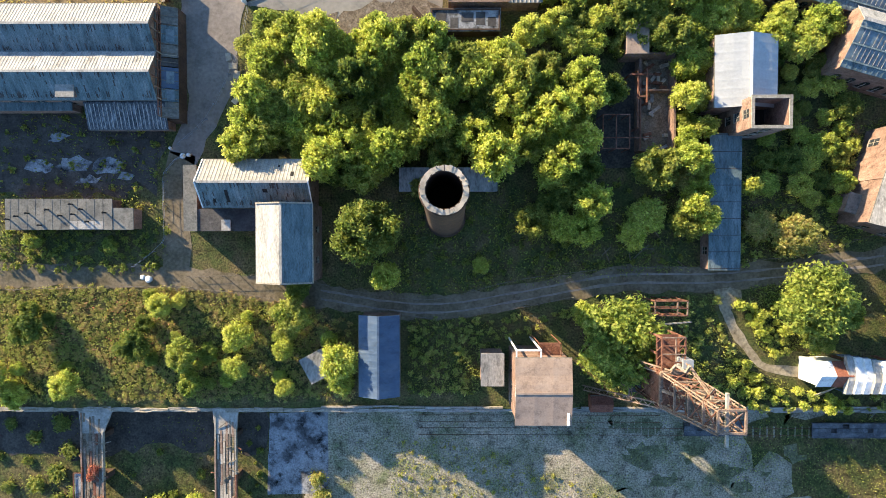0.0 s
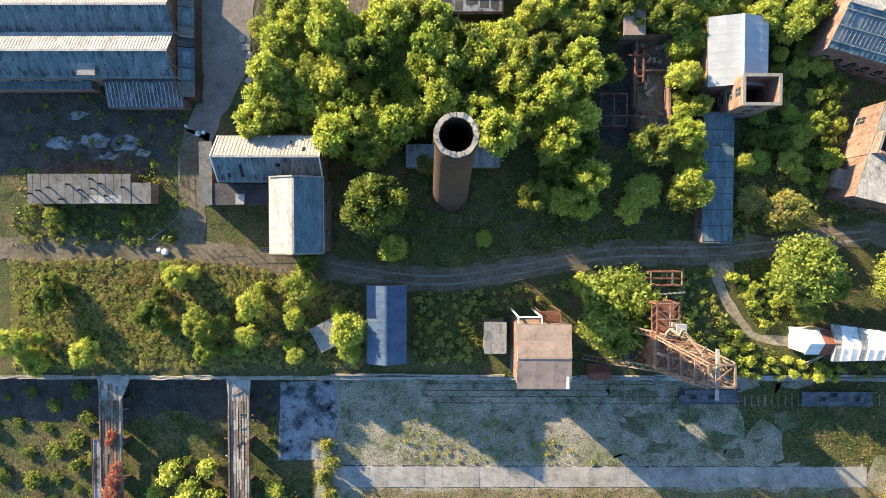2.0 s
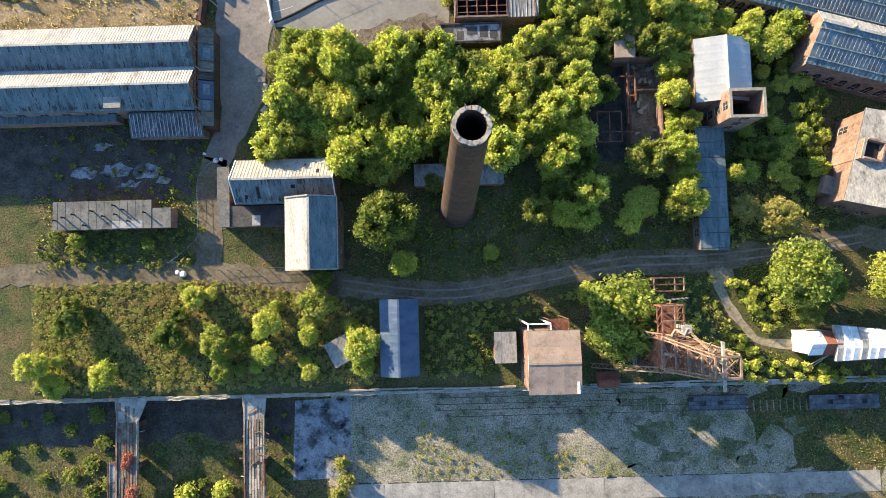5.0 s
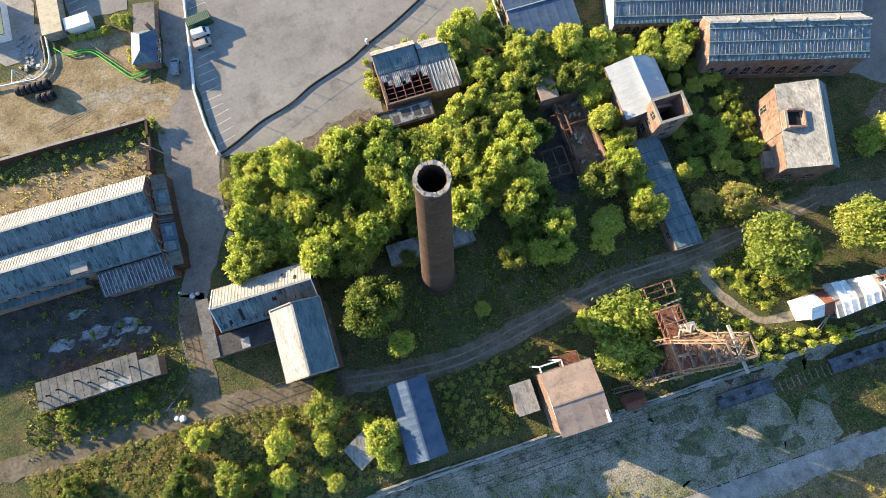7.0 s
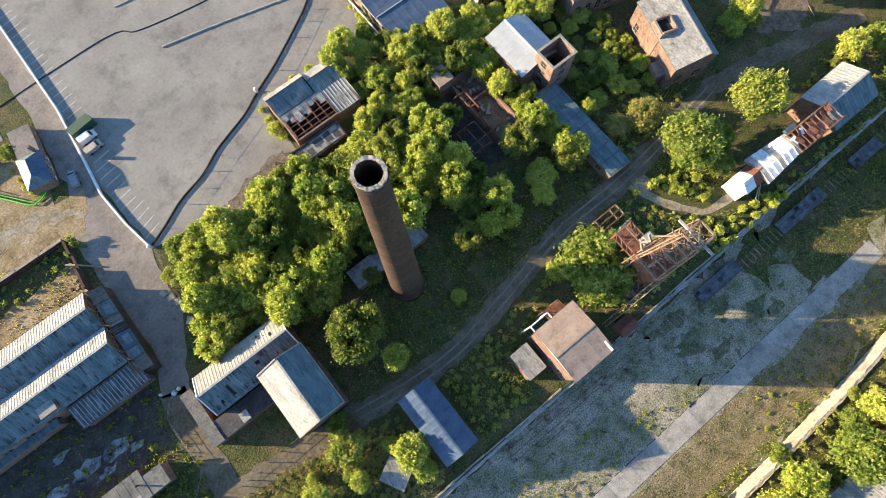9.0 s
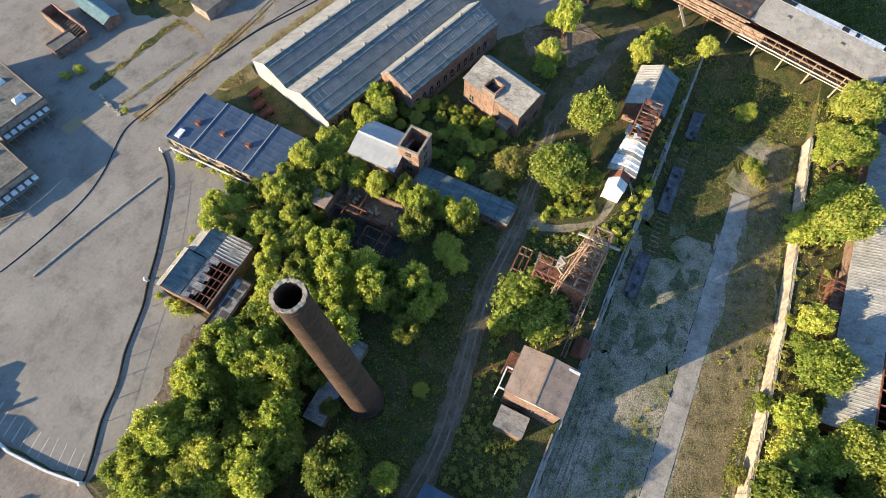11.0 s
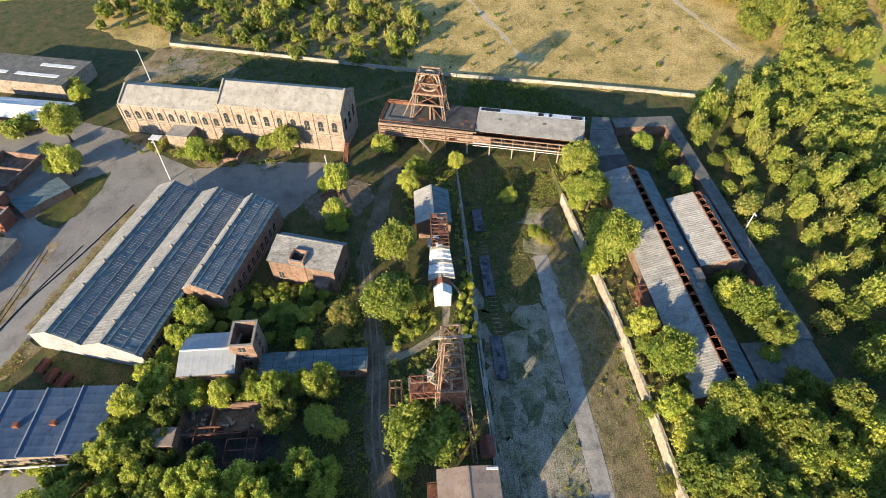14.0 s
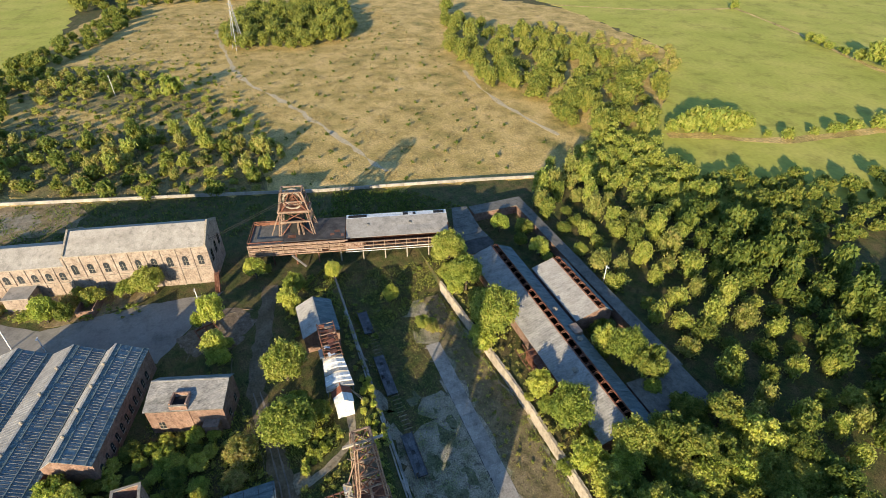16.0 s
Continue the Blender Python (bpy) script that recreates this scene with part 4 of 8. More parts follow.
part("coping", boxes((-3.75, 3.75, -3.05, -2.45, 12, 12.2), (-3.75, 3.75, 2.45, 3.05, 12, 12.2), (-3.75, -3.15, -2.45, 2.45, 12, 12.2), (3.15, 3.75, -2.45, 2.45, 12, 12.2)), STONE, b)
part("floor", boxes((-3.2, 3.2, -2.5, 2.5, 4.0, 4.3)), DARK, b)
for z in (3.0, 6.2, 9.4):
    for s, d in (("s", -2.9), ("w", 0)):
        window(b, ((-3.6, -2.9, 0), (1, 0, 0), (0, -1, 0)) if s == "s" else ((-3.6, 2.9, 0), (0, -1, 0), (-1, 0, 0)), 3.6 if s == "s" else 2.9, z, 1.6, 1.7)
b, f = flat("strip_building", "long narrow building with a blue-grey patched felt roof", 52.3, 58.2, -6.7, 20.0, 4.0, BRICK, SLATE_AND_SHADE, windows=[("w", 3 + 4 * i, 1.2, 1.4, 1.6) for i in range(6)])
for i in range(9):
    part("roof_seam", boxes((-3.1, 3.1, -13.2 + 3.3 * i, -13.08 + 3.3 * i, 4.0, 4.05)), DARK_FELT, b)
flat("brick_cabin", "small square brick cabin with a pale flat roof", 35.0, 39.0, 35.4, 41.1, 6.0, BRICK, TAN_ROOF)
b = thing("roofless_ruin", "roofless brick ruin with rusty pipes and rubble inside", "ruin", pose(42.0, 26.5, 0))
part("wall", boxes((3.1, 3.5, -9.5, 9.7, 0, 3.6), (-3.5, -3.1, -9.5, 9.7, 0, 2.8), (-3.1, 3.1, 9.3, 9.7, 0, 3.8), (-3.1, 3.1, -9.5, -9.1, 0, 2.4), (-3.1, 3.1, 2.5, 2.8, 0, 2.6)), BRICK, b)
part("floor", boxes((-3.1, 3.1, -9.1, 9.3, 0.1, 0.5)), RUBBLE, b)
for i in range(26):
    rr = random.Random(i)
    m = pose(rr.uniform(-2.8, 2.8), rr.uniform(-8.5, 9), 0.7, 0, rr.uniform(-15, 15), rr.uniform(0, 180))
    bm = bmesh.new()
    box(bm, -rr.uniform(0.3, 1.4), rr.uniform(0.3, 1.4), -0.3, 0.3, -0.3, 0.3, m)
    part("debris", bm, rr.choice((RUST, SHEET, PALE_CONC, TIMBER, STONE)), b)
for x, y0, y1, z in ((-3.9, -5, 6.5, 3.2), (-2.2, 0, 6.5, 3.4), (-3.3, -9, 3, 2.9)):
    part("pipe", beams([((x, y0, z), (x, y1, z)), ((x, y0, 0), (x, y0, z)), ((x, y1, 0), (x, y1, z))], 0.3), RUST, b)
part("pipe", beams([((-5.5, 5.5, 3.3), (-1, 5.5, 3.3)), ((-5.5, 5.5, 0), (-5.5, 5.5, 3.3)), ((-4, 1.2, 3.2), (-1.5, 1.2, 3.2))], 0.3), RUST, b)
b = thing("shed_skeleton", "bare rusty steel frame of a vanished shed", "frame", pose(33.3, 20.4, 0))
for x in (-2.6, 0, 2.6):
    for y in (-3.3, 3.3):
        part("post", beams([((x, y, 0), (x, y, 5))], 0.17), RUST, b)
for a, c in (((-2.6, -3.3), (2.6, -3.3)), ((-2.6, 3.3), (2.6, 3.3)), ((-2.6, -3.3), (-2.6, 3.3)), ((2.6, -3.3), (2.6, 3.3)), ((-3.6, -1.2), (7, -1.2)), ((0, -3.3), (0, 3.3))):
    part("girder", beams([((*a, 5), (*c, 5))], 0.18), RUST, b)
flat("low_store", "low flat-roofed store at the chimney's foot", -9.2, 10.0, 9.0, 13.4, 3.6, BRICK, SHEET)
b = thing("ruined_wall", "remains of a tall brick wall among trees", "wall", pose(-26.3, 33, 0))
part("wall", boxes((-0.3, 0.3, -8, 8, 0, 5.0), (0.3, 2.2, 7.4, 8, 0, 6.5)), BRICK, b)

# ---- north: ruin by the car park, blue-roofed works, triple shed ----
b = thing("burnt_out_house", "derelict brick house with half its roof fallen in, rafters bare", "ruin", pose(9.0, 52.6, 0))
part("wall", boxes((-8.6, 9.4, 6.3, 6.7, 0, 5.0), (-8.6, 3.4, -6.8, -6.4, 0, 4.5), (3.4, 9.4, -6.8, -6.4, 0, 4.2), (-8.6, -8.2, -6.4, 6.3, 0, 4.6), (9.0, 9.4, -6.4, 6.3, 0, 4.6), (-8.2, 9.0, 0.5, 0.9, 0, 4.7), (1.6, 2.0, 0.9, 6.3, 0, 4.9)), BRICK, b)
# sunlight on the north slopes and shade on the south ones are material colours
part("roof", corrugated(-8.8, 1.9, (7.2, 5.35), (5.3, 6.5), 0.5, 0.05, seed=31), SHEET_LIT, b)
part("roof", corrugated(-8.5, 1.7, (0.9, 4.95), (5.26, 6.5), 0.5, 0.05, seed=32), SLATE_AND_SHADE, b)
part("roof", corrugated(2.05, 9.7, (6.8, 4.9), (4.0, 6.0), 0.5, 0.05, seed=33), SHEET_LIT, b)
part("roof", corrugated(2.05, 9.6, (0.3, 4.75), (3.96, 6.0), 0.5, 0.05, seed=34), SLATE_AND_SHADE, b)
part("ridge_edge", boxes((-8.8, 1.9, 5.22, 5.36, 6.5, 6.62), (2.05, 9.7, 3.92, 4.06, 6.0, 6.12)), RUST, b)
part("roof", corrugated(3.2, 9.9, (-6.9, 4.3), (0.25, 4.75), 0.75, 0.1, sag=0.12, seed=35), SHEET, b)
for k, (x0, x1, y0) in enumerate(((-8.3, -6.9, -1.0), (-6.85, -5.5, -2.2), (-5.45, -3.8, -3.0), (-3.75, -2.7, -2.0), (-2.65, -1.2, -2.6), (-1.1, 0.2, -1.2), (0.3, 1.4, -0.8), (1.45, 3.1, -2.2))):
    part("roof_sheet", corrugated(x0, x1, (y0, 4.6 + 0.05 * y0), (0.8, 4.85), 0.36, 0.05, sag=0.1, seed=36 + k), SHEET, b, "torn corrugated sheet with a broken lower edge")
for i in range(6):
    part("rafter", beams([((-8.0 + i * 2.2, -6.5, 4.4), (-8.0 + i * 2.2, 0.4, 4.62))], 0.2), RUST, b)
for y in (-5.6, -4.2, -2.8):
    part("purlin", beams([((-8.3, y, 4.3), (3.3, y, 4.3))], 0.16), RUST, b)
part("floor", boxes((-8.2, 9.0, -6.4, 6.3, 0, 0.3)), DARK, b)
b, f = flat("low_store", "narrow low building with a black-stained grey roof", -3.0, 10.6, 40.7, 44.9, 3.4, DARK_BRICK, STAINED, parapet=0.25)
for k, (x, y, w, h) in enumerate(((-4.8, 0.4, 1.0, 1.1), (-2.2, -0.6, 0.8, 1.0), (0.4, 0.5, 1.2, 0.9), (3.0, 0.2, 0.9, 1.3), (5.2, -0.4, 0.8, 0.9))):
    part("felt_patch", boxes((x - w, x + w, y - h, y + h, 3.404, 3.43)), DARK_FELT, b, "black tar patch")
b = thing("ruined_wall", "broken brick wall beside a low store", "wall", pose(-4.6, 43.6, 0, 0, 0, -48))
part("wall", boxes((-3.2, 0.4, -0.25, 0.25, 0, 2.2), (0.4, 3.0, -0.25, 0.25, 0, 1.3)), DARK_BRICK, b)

b = thing("works_building", "single-storey works with four low blue ribbed roof bays", "building", pose(43.6, 68.9, 0, 0, 0, 0))
for i in range(4):
    y = -16.4 + 8.25 * i
    part("roof", corrugated(-8.6, 8.0, (y + 0.1, 4.3), (y + 8.1, 5.1), 2.2, 0.03, 0.25, 0.02, seed=40 + i), BLUE, b)
    part("roof_edge", boxes((-8.6, 8.0, y + 7.95, y + 8.2, 4.3, 5.35)), SILVER, b)
    part("wall", boxes((-8.2, 7.8, y, y + 8.2, -0.3, 4.2)), PALE_BRICK, b)
    window(b, ((-8.2, y + 8.2, 0), (0, -1, 0), (-1, 0, 0)), 2.4, 1.2, 2.2, 1.4)
    window(b, ((-8.2, y + 8.2, 0), (0, -1, 0), (-1, 0, 0)), 5.8, 1.2, 2.2, 1.4)
    if i:
        bm = bmesh.new()
        box(bm, -1.6, -0.5, y + 2.6, y + 3.8, 4.4, 5.6)
        part("roof_vent", bm, RED_SHEET, b, "small red-brown roof ventilator")
part("skylight", boxes((-7.4, -4.6, 13.0, 14.6, 4.9, 5.2)), WHITE, b)
b = thing("pipe_frame", "white steel pipe rack along the works wall", "frame", pose(33.6, 69, 0))
for i in range(7):
    part("post", beams([((0, -14 + 4.8 * i, 0), (0, -14 + 4.8 * i, 2.6))], 0.18), WHITE, b)
part("rail", beams([((0, -14, 2.6), (0, 15, 2.6))], 0.3), WHITE, b)
bm = bmesh.new()
tube(bm, [((0, 0, 0), 1.3), ((0, 0, 1.9), 1.3), ((0, 0, 2.2), 0.7)], 18)
tank = part("water_tank", bm, WHITE)
tank.matrix_basis = pose(34.6, 50.6, 0)
tagged(tank, "white round plastic water tank", "tank")

SH = thing("triple_shed", "large brick shed with three dirty glazed roof ridges", "building", pose(0, 0, 0, 0, 0, -16))
for k, (u0, u1, v0, vr, v1) in enumerate(((42.6, 101.5, 79.4, 88.0, 95.0), (42.6, 101.5, 62.9, 72.6, 79.4), (63.0, 99.5, 51.3, 59.4, 62.9))):
    E_, R_ = (6.3, 9.6) if k < 2 else (8.2, 11.0)
    bm = bmesh.new()
    prism(bm, [(v0 + 0.02, -0.5), (v1 - 0.02, -0.5), (v1 - 0.02, E_ - 0.15), (vr, R_ - 0.2), (v0 + 0.02, E_ - 0.15)], u0, u1)
    part("wall", bm, BRICK, SH)
    bm = bmesh.new()
    prism(bm, [(v0, 0), (v1, 0), (v1, E_ - 0.1), (vr, R_ - 0.1), (v0, E_ - 0.1)], u0 - 0.12, u0 - 0.02)
    part("end_wall", bm, RENDER if k < 2 else BRICK, SH, "pale rendered end wall" if k < 2 else "")
    # sun-facing slope gets the lit sheet; the strips opposite are coloured for shade
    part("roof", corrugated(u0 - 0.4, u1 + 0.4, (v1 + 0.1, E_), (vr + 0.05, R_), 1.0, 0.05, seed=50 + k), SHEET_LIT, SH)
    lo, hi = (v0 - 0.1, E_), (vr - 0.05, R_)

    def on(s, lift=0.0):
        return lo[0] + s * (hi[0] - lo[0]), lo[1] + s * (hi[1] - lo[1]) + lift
    part("roof", corrugated(u0 - 0.4, u1 + 0.4, lo, on(0.16), 1.0, 0.05, seed=53 + k), SLATE_AND_SHADE, SH)
    part("roof", corrugated(u0 - 0.4, u1 + 0.4, on(0.84), hi, 1.0, 0.05, seed=56 + k), SLATE_AND_SHADE, SH)
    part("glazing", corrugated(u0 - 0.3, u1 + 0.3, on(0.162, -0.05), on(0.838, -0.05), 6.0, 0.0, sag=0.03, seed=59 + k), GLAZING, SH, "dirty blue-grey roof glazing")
    bar_me = {}
    for i in range(int((u1 - u0) / 0.85)):
        u = u0 + 0.85 * i
        rr = random.Random(i * 7 + k)
        for s0, s1 in ((0.16, 0.49), (0.51, 0.84)):
            if rr.random() < 0.93:
                if s0 not in bar_me:
                    bar_me[s0] = part("glazing_bar", beams([((0, *on(s0, 0.06)), (0, *on(s1, 0.06)))], 0.1, 0.07), SHEET, SH)
                    bar_me[s0].location.x = u
                else:
                    ob = new("glazing_bar", bar_me[s0].data)
                    ob.parent, ob.location.x = SH, u
    for s in (0.16, 0.5, 0.84):
        a = on(s, 0.08)
        part("purlin", beams([((u0 - 0.3, *a), (u1 + 0.3, *a))], 0.3, 0.1), SLATE_AND_SHADE, SH)
    part("ridge_cap", boxes((u0 - 0.4, u1 + 0.4, vr - 0.3, vr + 0.3, R_ - 0.02, R_ + 0.12)), SHEET_PALE, SH)
    for i in range(6 if k < 2 else 4):
        u = u0 + 6 + i * (u1 - u0 - 6) / (6 if k < 2 else 4)
        bm = bmesh.new()
        tube(bm, [((u, vr, R_), 0.32), ((u, vr, R_ + 0.6), 0.32), ((u, vr, R_ + 0.65), 0.5), ((u, vr, R_ + 0.95), 0.15)], 10)
        part("ventilator", bm, STONE, SH)
for i in range(9):
    window(SH, ((42.4, 62.85, 0), (1, 0, 0), (0, -1, 0)), 1.8 + 2.1 * i, 2.2, 1.2, 2.2, True)
for i in range(11):
    window(SH, ((63, 51.3, 0), (1, 0, 0), (0, -1, 0)), 2 + 2.9 * i, 2.0, 1.3, 2.4, True)
for x, y, a in ((60.5, 76, -16), (57.5, 72.5, -10), (56.0, 69.0, -20)):
    b = thing("parked_trailer", "old red-brown open trailer parked by the shed", "trailer", pose(x, y, 0, 0, 0, a))
    part("body", boxes((-2.0, 2.0, -1.0, 1.0, 0.7, 1.2), (-2, 2, -1.0, -0.9, 1.2, 1.7), (-2, 2, 0.9, 1.0, 1.2, 1.7)), RED_SHEET, b)
    for sx in (-1.2, 1.2):
        for sy in (-0.9, 0.9):
            part("wheel", boxes((sx - 0.4, sx + 0.4, sy - 0.12, sy + 0.12, 0.0, 0.75)), BLACK, b)

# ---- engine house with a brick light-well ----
# east slope is darker than the west one to colour in its shade
b, f = gable("engine_house", "brick engine house with pale felt roof and square light-well", 88.2, 10.4, 19.6, 10.9, 9.2, 11.3, 73, BRICK, SLATE_AND_SHADE, SHEET, at=0.28, rib=2.4, amp=0.02, windows=[("n", 3, 2, 1.5, 2.4), ("n", 16, 2, 1.5, 2.4), ("w", 3, 2, 1.5, 2.4), ("w", 8, 2, 1.5, 2.4), ("s", 4, 2, 1.4, 2.2), ("s", 10, 2, 1.4, 2.2), ("s", 16, 2, 1.4, 2.2)], seed=61)
part("light_well", boxes((-1.2, 3.2, 5.2, 5.6, 0, 10.6), (-1.2, -0.8, 1.4, 5.2, 0, 11.2), (2.8, 3.2, 1.4, 5.2, 0, 11.2), (-0.8, 2.8, 1.4, 1.75, 8.5, 11.2)), BRICK, b)
# shade of the well's inside, as a dark plate near its top
part("void", boxes((-0.8, 2.8, 1.75, 5.2, 10.06, 10.12)), DARK, b)
part("coping", boxes((-1.3, 3.3, 5.1, 5.7, 10.6, 10.75)), STONE, b)
part("porch", boxes((-8.0, -4.4, 5.45, 7.6, 0, 4.4)), BRICK, b)
part("porch_roof", boxes((-8.2, -4.2, 5.45, 7.8, 4.4, 4.6)), FELT, b)

# ---- inclined white gallery and truss up to the hut ----
b = thing("conveyor_gallery", "inclined gallery clad in white sheets with a red-roofed white entrance", "gallery", pose(72.7, -27.2, 0))
bm = bmesh.new()
prism(bm, [(-2.3, 0), (2.3, 0), (2.3, 5.4), (0, 7.0), (-2.3, 5.4)], 0.2, 6.0)
part("entrance_hall", bm, WHITE, b)
bm = bmesh.new()
prism(bm, [(-2.55, 5.3), (0, 7.05), (2.55, 5.3), (2.55, 5.42), (0, 7.2), (-2.55, 5.42)], 0.0, 3.0)
part("roof", bm, WHITE, b)
bm = bmesh.new()
prism(bm, [(-2.6, 5.35), (0, 7.1), (2.6, 5.35), (2.6, 5.5), (0, 7.28), (-2.6, 5.5)], 3.02, 6.2)
part("red_roof", bm, RED_SHEET, b, "red-brown roof section")
for i in range(7):
    x, z, d = 5.2 + 1.32 * i, 6.4 + 0.5 * i, 3.75 - 0.16 * i
    bm = bmesh.new()
    prism(bm, [(-d, z - 0.7), (d, z - 0.7), (d, z), (d * 0.25, z + 0.75), (-d * 0.25, z + 0.75), (-d, z)], x, x + 1.3)
    part("roof_panel", bm, WHITE if i % 3 else SHEET_PALE, b)
    for sy in (-1, 1):
        part("edge_strip", boxes((x, x + 1.3, sy * d - 0.14, sy * d + 0.14, z - 0.9, z - 0.68)), BLUE, b, "blue edge strip")
        part("wall_panel", boxes((x, x + 1.26, sy * (d - 0.3) - 0.08, sy * (d - 0.3) + 0.08, z - 2.8, z - 0.7)), BLUE if i < 2 else SHEET, b)
for x, z in ((7, 4.5), (11, 6.0), (15, 7.2)):
    for sy in (-2.4, 2.4):
        part("leg", beams([((x, sy, 0), (x, sy, z))], 0.35), RUST, b)
part("prop", beams([((2.0, -6.4, 0), (3.4, -3.0, 5.2)), ((4.2, -6.0, 0), (4.4, -2.6, 5.2))], 0.16), STONE, b)
b = thing("conveyor_truss", "rusty steel conveyor bridge with lattice sides and torn sheets", "conveyor", pose(92.6, -27.6, 0))
rows = []
for y in (-2.4, 2.4):
    for z in (7.6, 10.4):
        rows.append(((-6.8, y, z), (7.4, y, z + 0.3)))
    for i in range(8):
        rows.append(((-6.6 + 1.75 * i, y, 7.6), (-5.7 + 1.75 * i, y, 10.5)))
        rows.append(((-5.7 + 1.75 * i, y, 10.5), (-4.8 + 1.75 * i, y, 7.6)))
for i in range(10):
    rows.append(((-6.6 + 1.5 * i, -2.4, 10.6), (-6.6 + 1.5 * i, 2.4, 10.6)))
for k, r in enumerate(rows):
    part("girder", beams([r], 0.24), RUST if k % 3 else PALE_RUST, b)
part("deck", boxes((-6.8, 7.4, -1.6, 1.6, 7.5, 7.65)), RUST, b)
for i in range(13):
    rr = random.Random(500 + i)
    bm = bmesh.new()
    box(bm, -rr.uniform(0.3, 0.8), rr.uniform(0.3, 0.8), -rr.uniform(0.5, 1.6), rr.uniform(0.5, 1.6), -0.04, 0.04, pose(-6 + i, rr.uniform(-1.4, 1.4), 10.5 + rr.uniform(0.1, 0.4), rr.uniform(-14, 14), rr.uniform(-14, 14), rr.uniform(-20, 20)))
    part("torn_sheet", bm, rr.choice((WHITE, PINK_RUST, PALE_RUST, RUST, RED_SHEET)) if i < 5 else rr.choice((PALE_RUST, RUST, RED_SHEET)), b)
part("blue_hood", boxes((-4.6, -1.6, 2.7, 3.7, 8.4, 9.2)), BLUE, b, "faded blue hood")
for x in (-4, 4):
    for y in (-2.3, 2.3):
        part("leg", beams([((x, y * 1.2, 0), (x, y, 7.6))], 0.35), RUST, b)
# pale north slope and blue-grey south slope have sun and shade coloured in
gable("screen_house", "raised brick hut with a pale corrugated gabled roof", 107.2, -26.2, 14.6, 10.6, 6.6, 9.2, 0, BRICK, SLATE_AND_SHADE, SHEET_PALE, rib=1.0, windows=[("n", 4, 3, 1.4, 1.8), ("n", 10, 3, 1.4, 1.8), ("s", 4, 3, 1.4, 1.8), ("s", 10, 3, 1.4, 1.8)], seed=67)

# ---- derelict headframe of the near shaft ----
def strut(bm, a, c, wide=0.5, rung=0.9, w=0.14):
    """A built-up lattice member: two angles and zigzag bars."""
    a, c = Vector(a), Vector(c)
    d = (c - a).normalized()
    side = d.cross(Vector((0, 0, 1)))
    side = (side.normalized() if side.length > 0.2 else Vector((0, 1, 0))) * wide / 2
    beam(bm, a - side, c - side, w)
    beam(bm, a + side, c + side, w)
    n = max(2, int((c - a).length / rung))
    for i in range(n):
        s = side if i % 2 else -side
        beam(bm, a.lerp(c, i / n) - s, a.lerp(c, (i + 1) / n) + s, w * 0.6)
    return bm


hg = thing("headframe", "tall derelict rusty steel pit headframe with bleached timbers and raking legs", "headframe", pose(40, -26.7, 0))
low = [(-2.8, -2.9), (1.6, -2.9), (1.6, 2.9), (-2.8, 2.9)]
top = [(-1.0, -1.7), (3.0, -1.7), (3.0, 1.7), (-1.0, 1.7)]
for (ax, ay), (cx, cy) in zip(low, top):
    part("leg", strut(bmesh.new(), (ax, ay, 18), (cx, cy, 34), 0.55, 1.0, 0.2), PALE_RUST, hg)
    part("leg", strut(bmesh.new(), (ax - 0.4, ay * 1.06, 0), (ax, ay, 18), 0.6, 1.2, 0.22), RUST, hg)
part("raking_leg", strut(bmesh.new(), (-11.6, -4.8, 0), (-1.2, -3.0, 19), 0.95, 1.0, 0.24), PALE_RUST, hg)
part("raking_leg", strut(bmesh.new(), (-11.6, 3.9, 0), (-1.2, 3.0, 19), 0.95, 1.0, 0.24), PALE_RUST, hg)
part("brace", strut(bmesh.new(), (-5.6, -3.7, 11), (-5.6, 3.3, 11), 0.5, 0.9, 0.16), PALE_RUST, hg)
part("brace", beams([((-5.6, -3.7, 11), (-1.6, 3.0, 18)), ((-5.6, 3.3, 11), (-1.6, -3.0, 18))], 0.14), RUST, hg)
for z, w in ((18, 0.5), (22.5, 0.3), (26.5, 0.3), (30.5, 0.34), (34, 0.3)):
    s = (z - 18) / 16
    cs = [(a[0] + (c[0] - a[0]) * s, a[1] + (c[1] - a[1]) * s) for a, c in zip(low, top)]
    for a, c in zip(cs, cs[1:] + cs[:1]):
        part("girder", beams([((*a, z), (*c, z))], w), PALE_RUST, hg)
    if z < 34:
        s2 = min(1, (z + 4 - 18) / 16)
        up = [(a[0] + (c[0] - a[0]) * s2, a[1] + (c[1] - a[1]) * s2) for a, c in zip(low, top)]
        for i in range(4):
            part("brace", beams([((*cs[i], z), (*up[(i + 1) % 4], min(34, z + 4))), ((*cs[(i + 1) % 4], z), (*up[i], min(34, z + 4)))], 0.16), RUST, hg)
part("box_diagonal", beams([((-1, -1.7, 34), (3, 1.7, 34)), ((-1, 1.7, 34), (3, -1.7, 34)), ((-1, -1.7, 34), (3, -1.7, 30.5)), ((-1, 1.7, 34), (3, 1.7, 30.5))], 0.14), PALE_RUST, hg)
part("crossbar", beams([((0.6, -3.9, 33.4), (0.6, 4.0, 33.4))], 0.42), PALE_CONC, hg, "long pale timber crossbar")
part("crossbar", beams([((0.0, -2.4, 30.2), (0.0, 2.6, 30.2))], 0.4), PALE_CONC, hg)
part("crossbar", beams([((-2.9, 0.6, 18.6), (-2.9, 3.2, 18.6)), ((-2.9, 0.2, 19.2), (-1.2, 0.2, 23.5))], 0.5), PALE_RUST, hg)
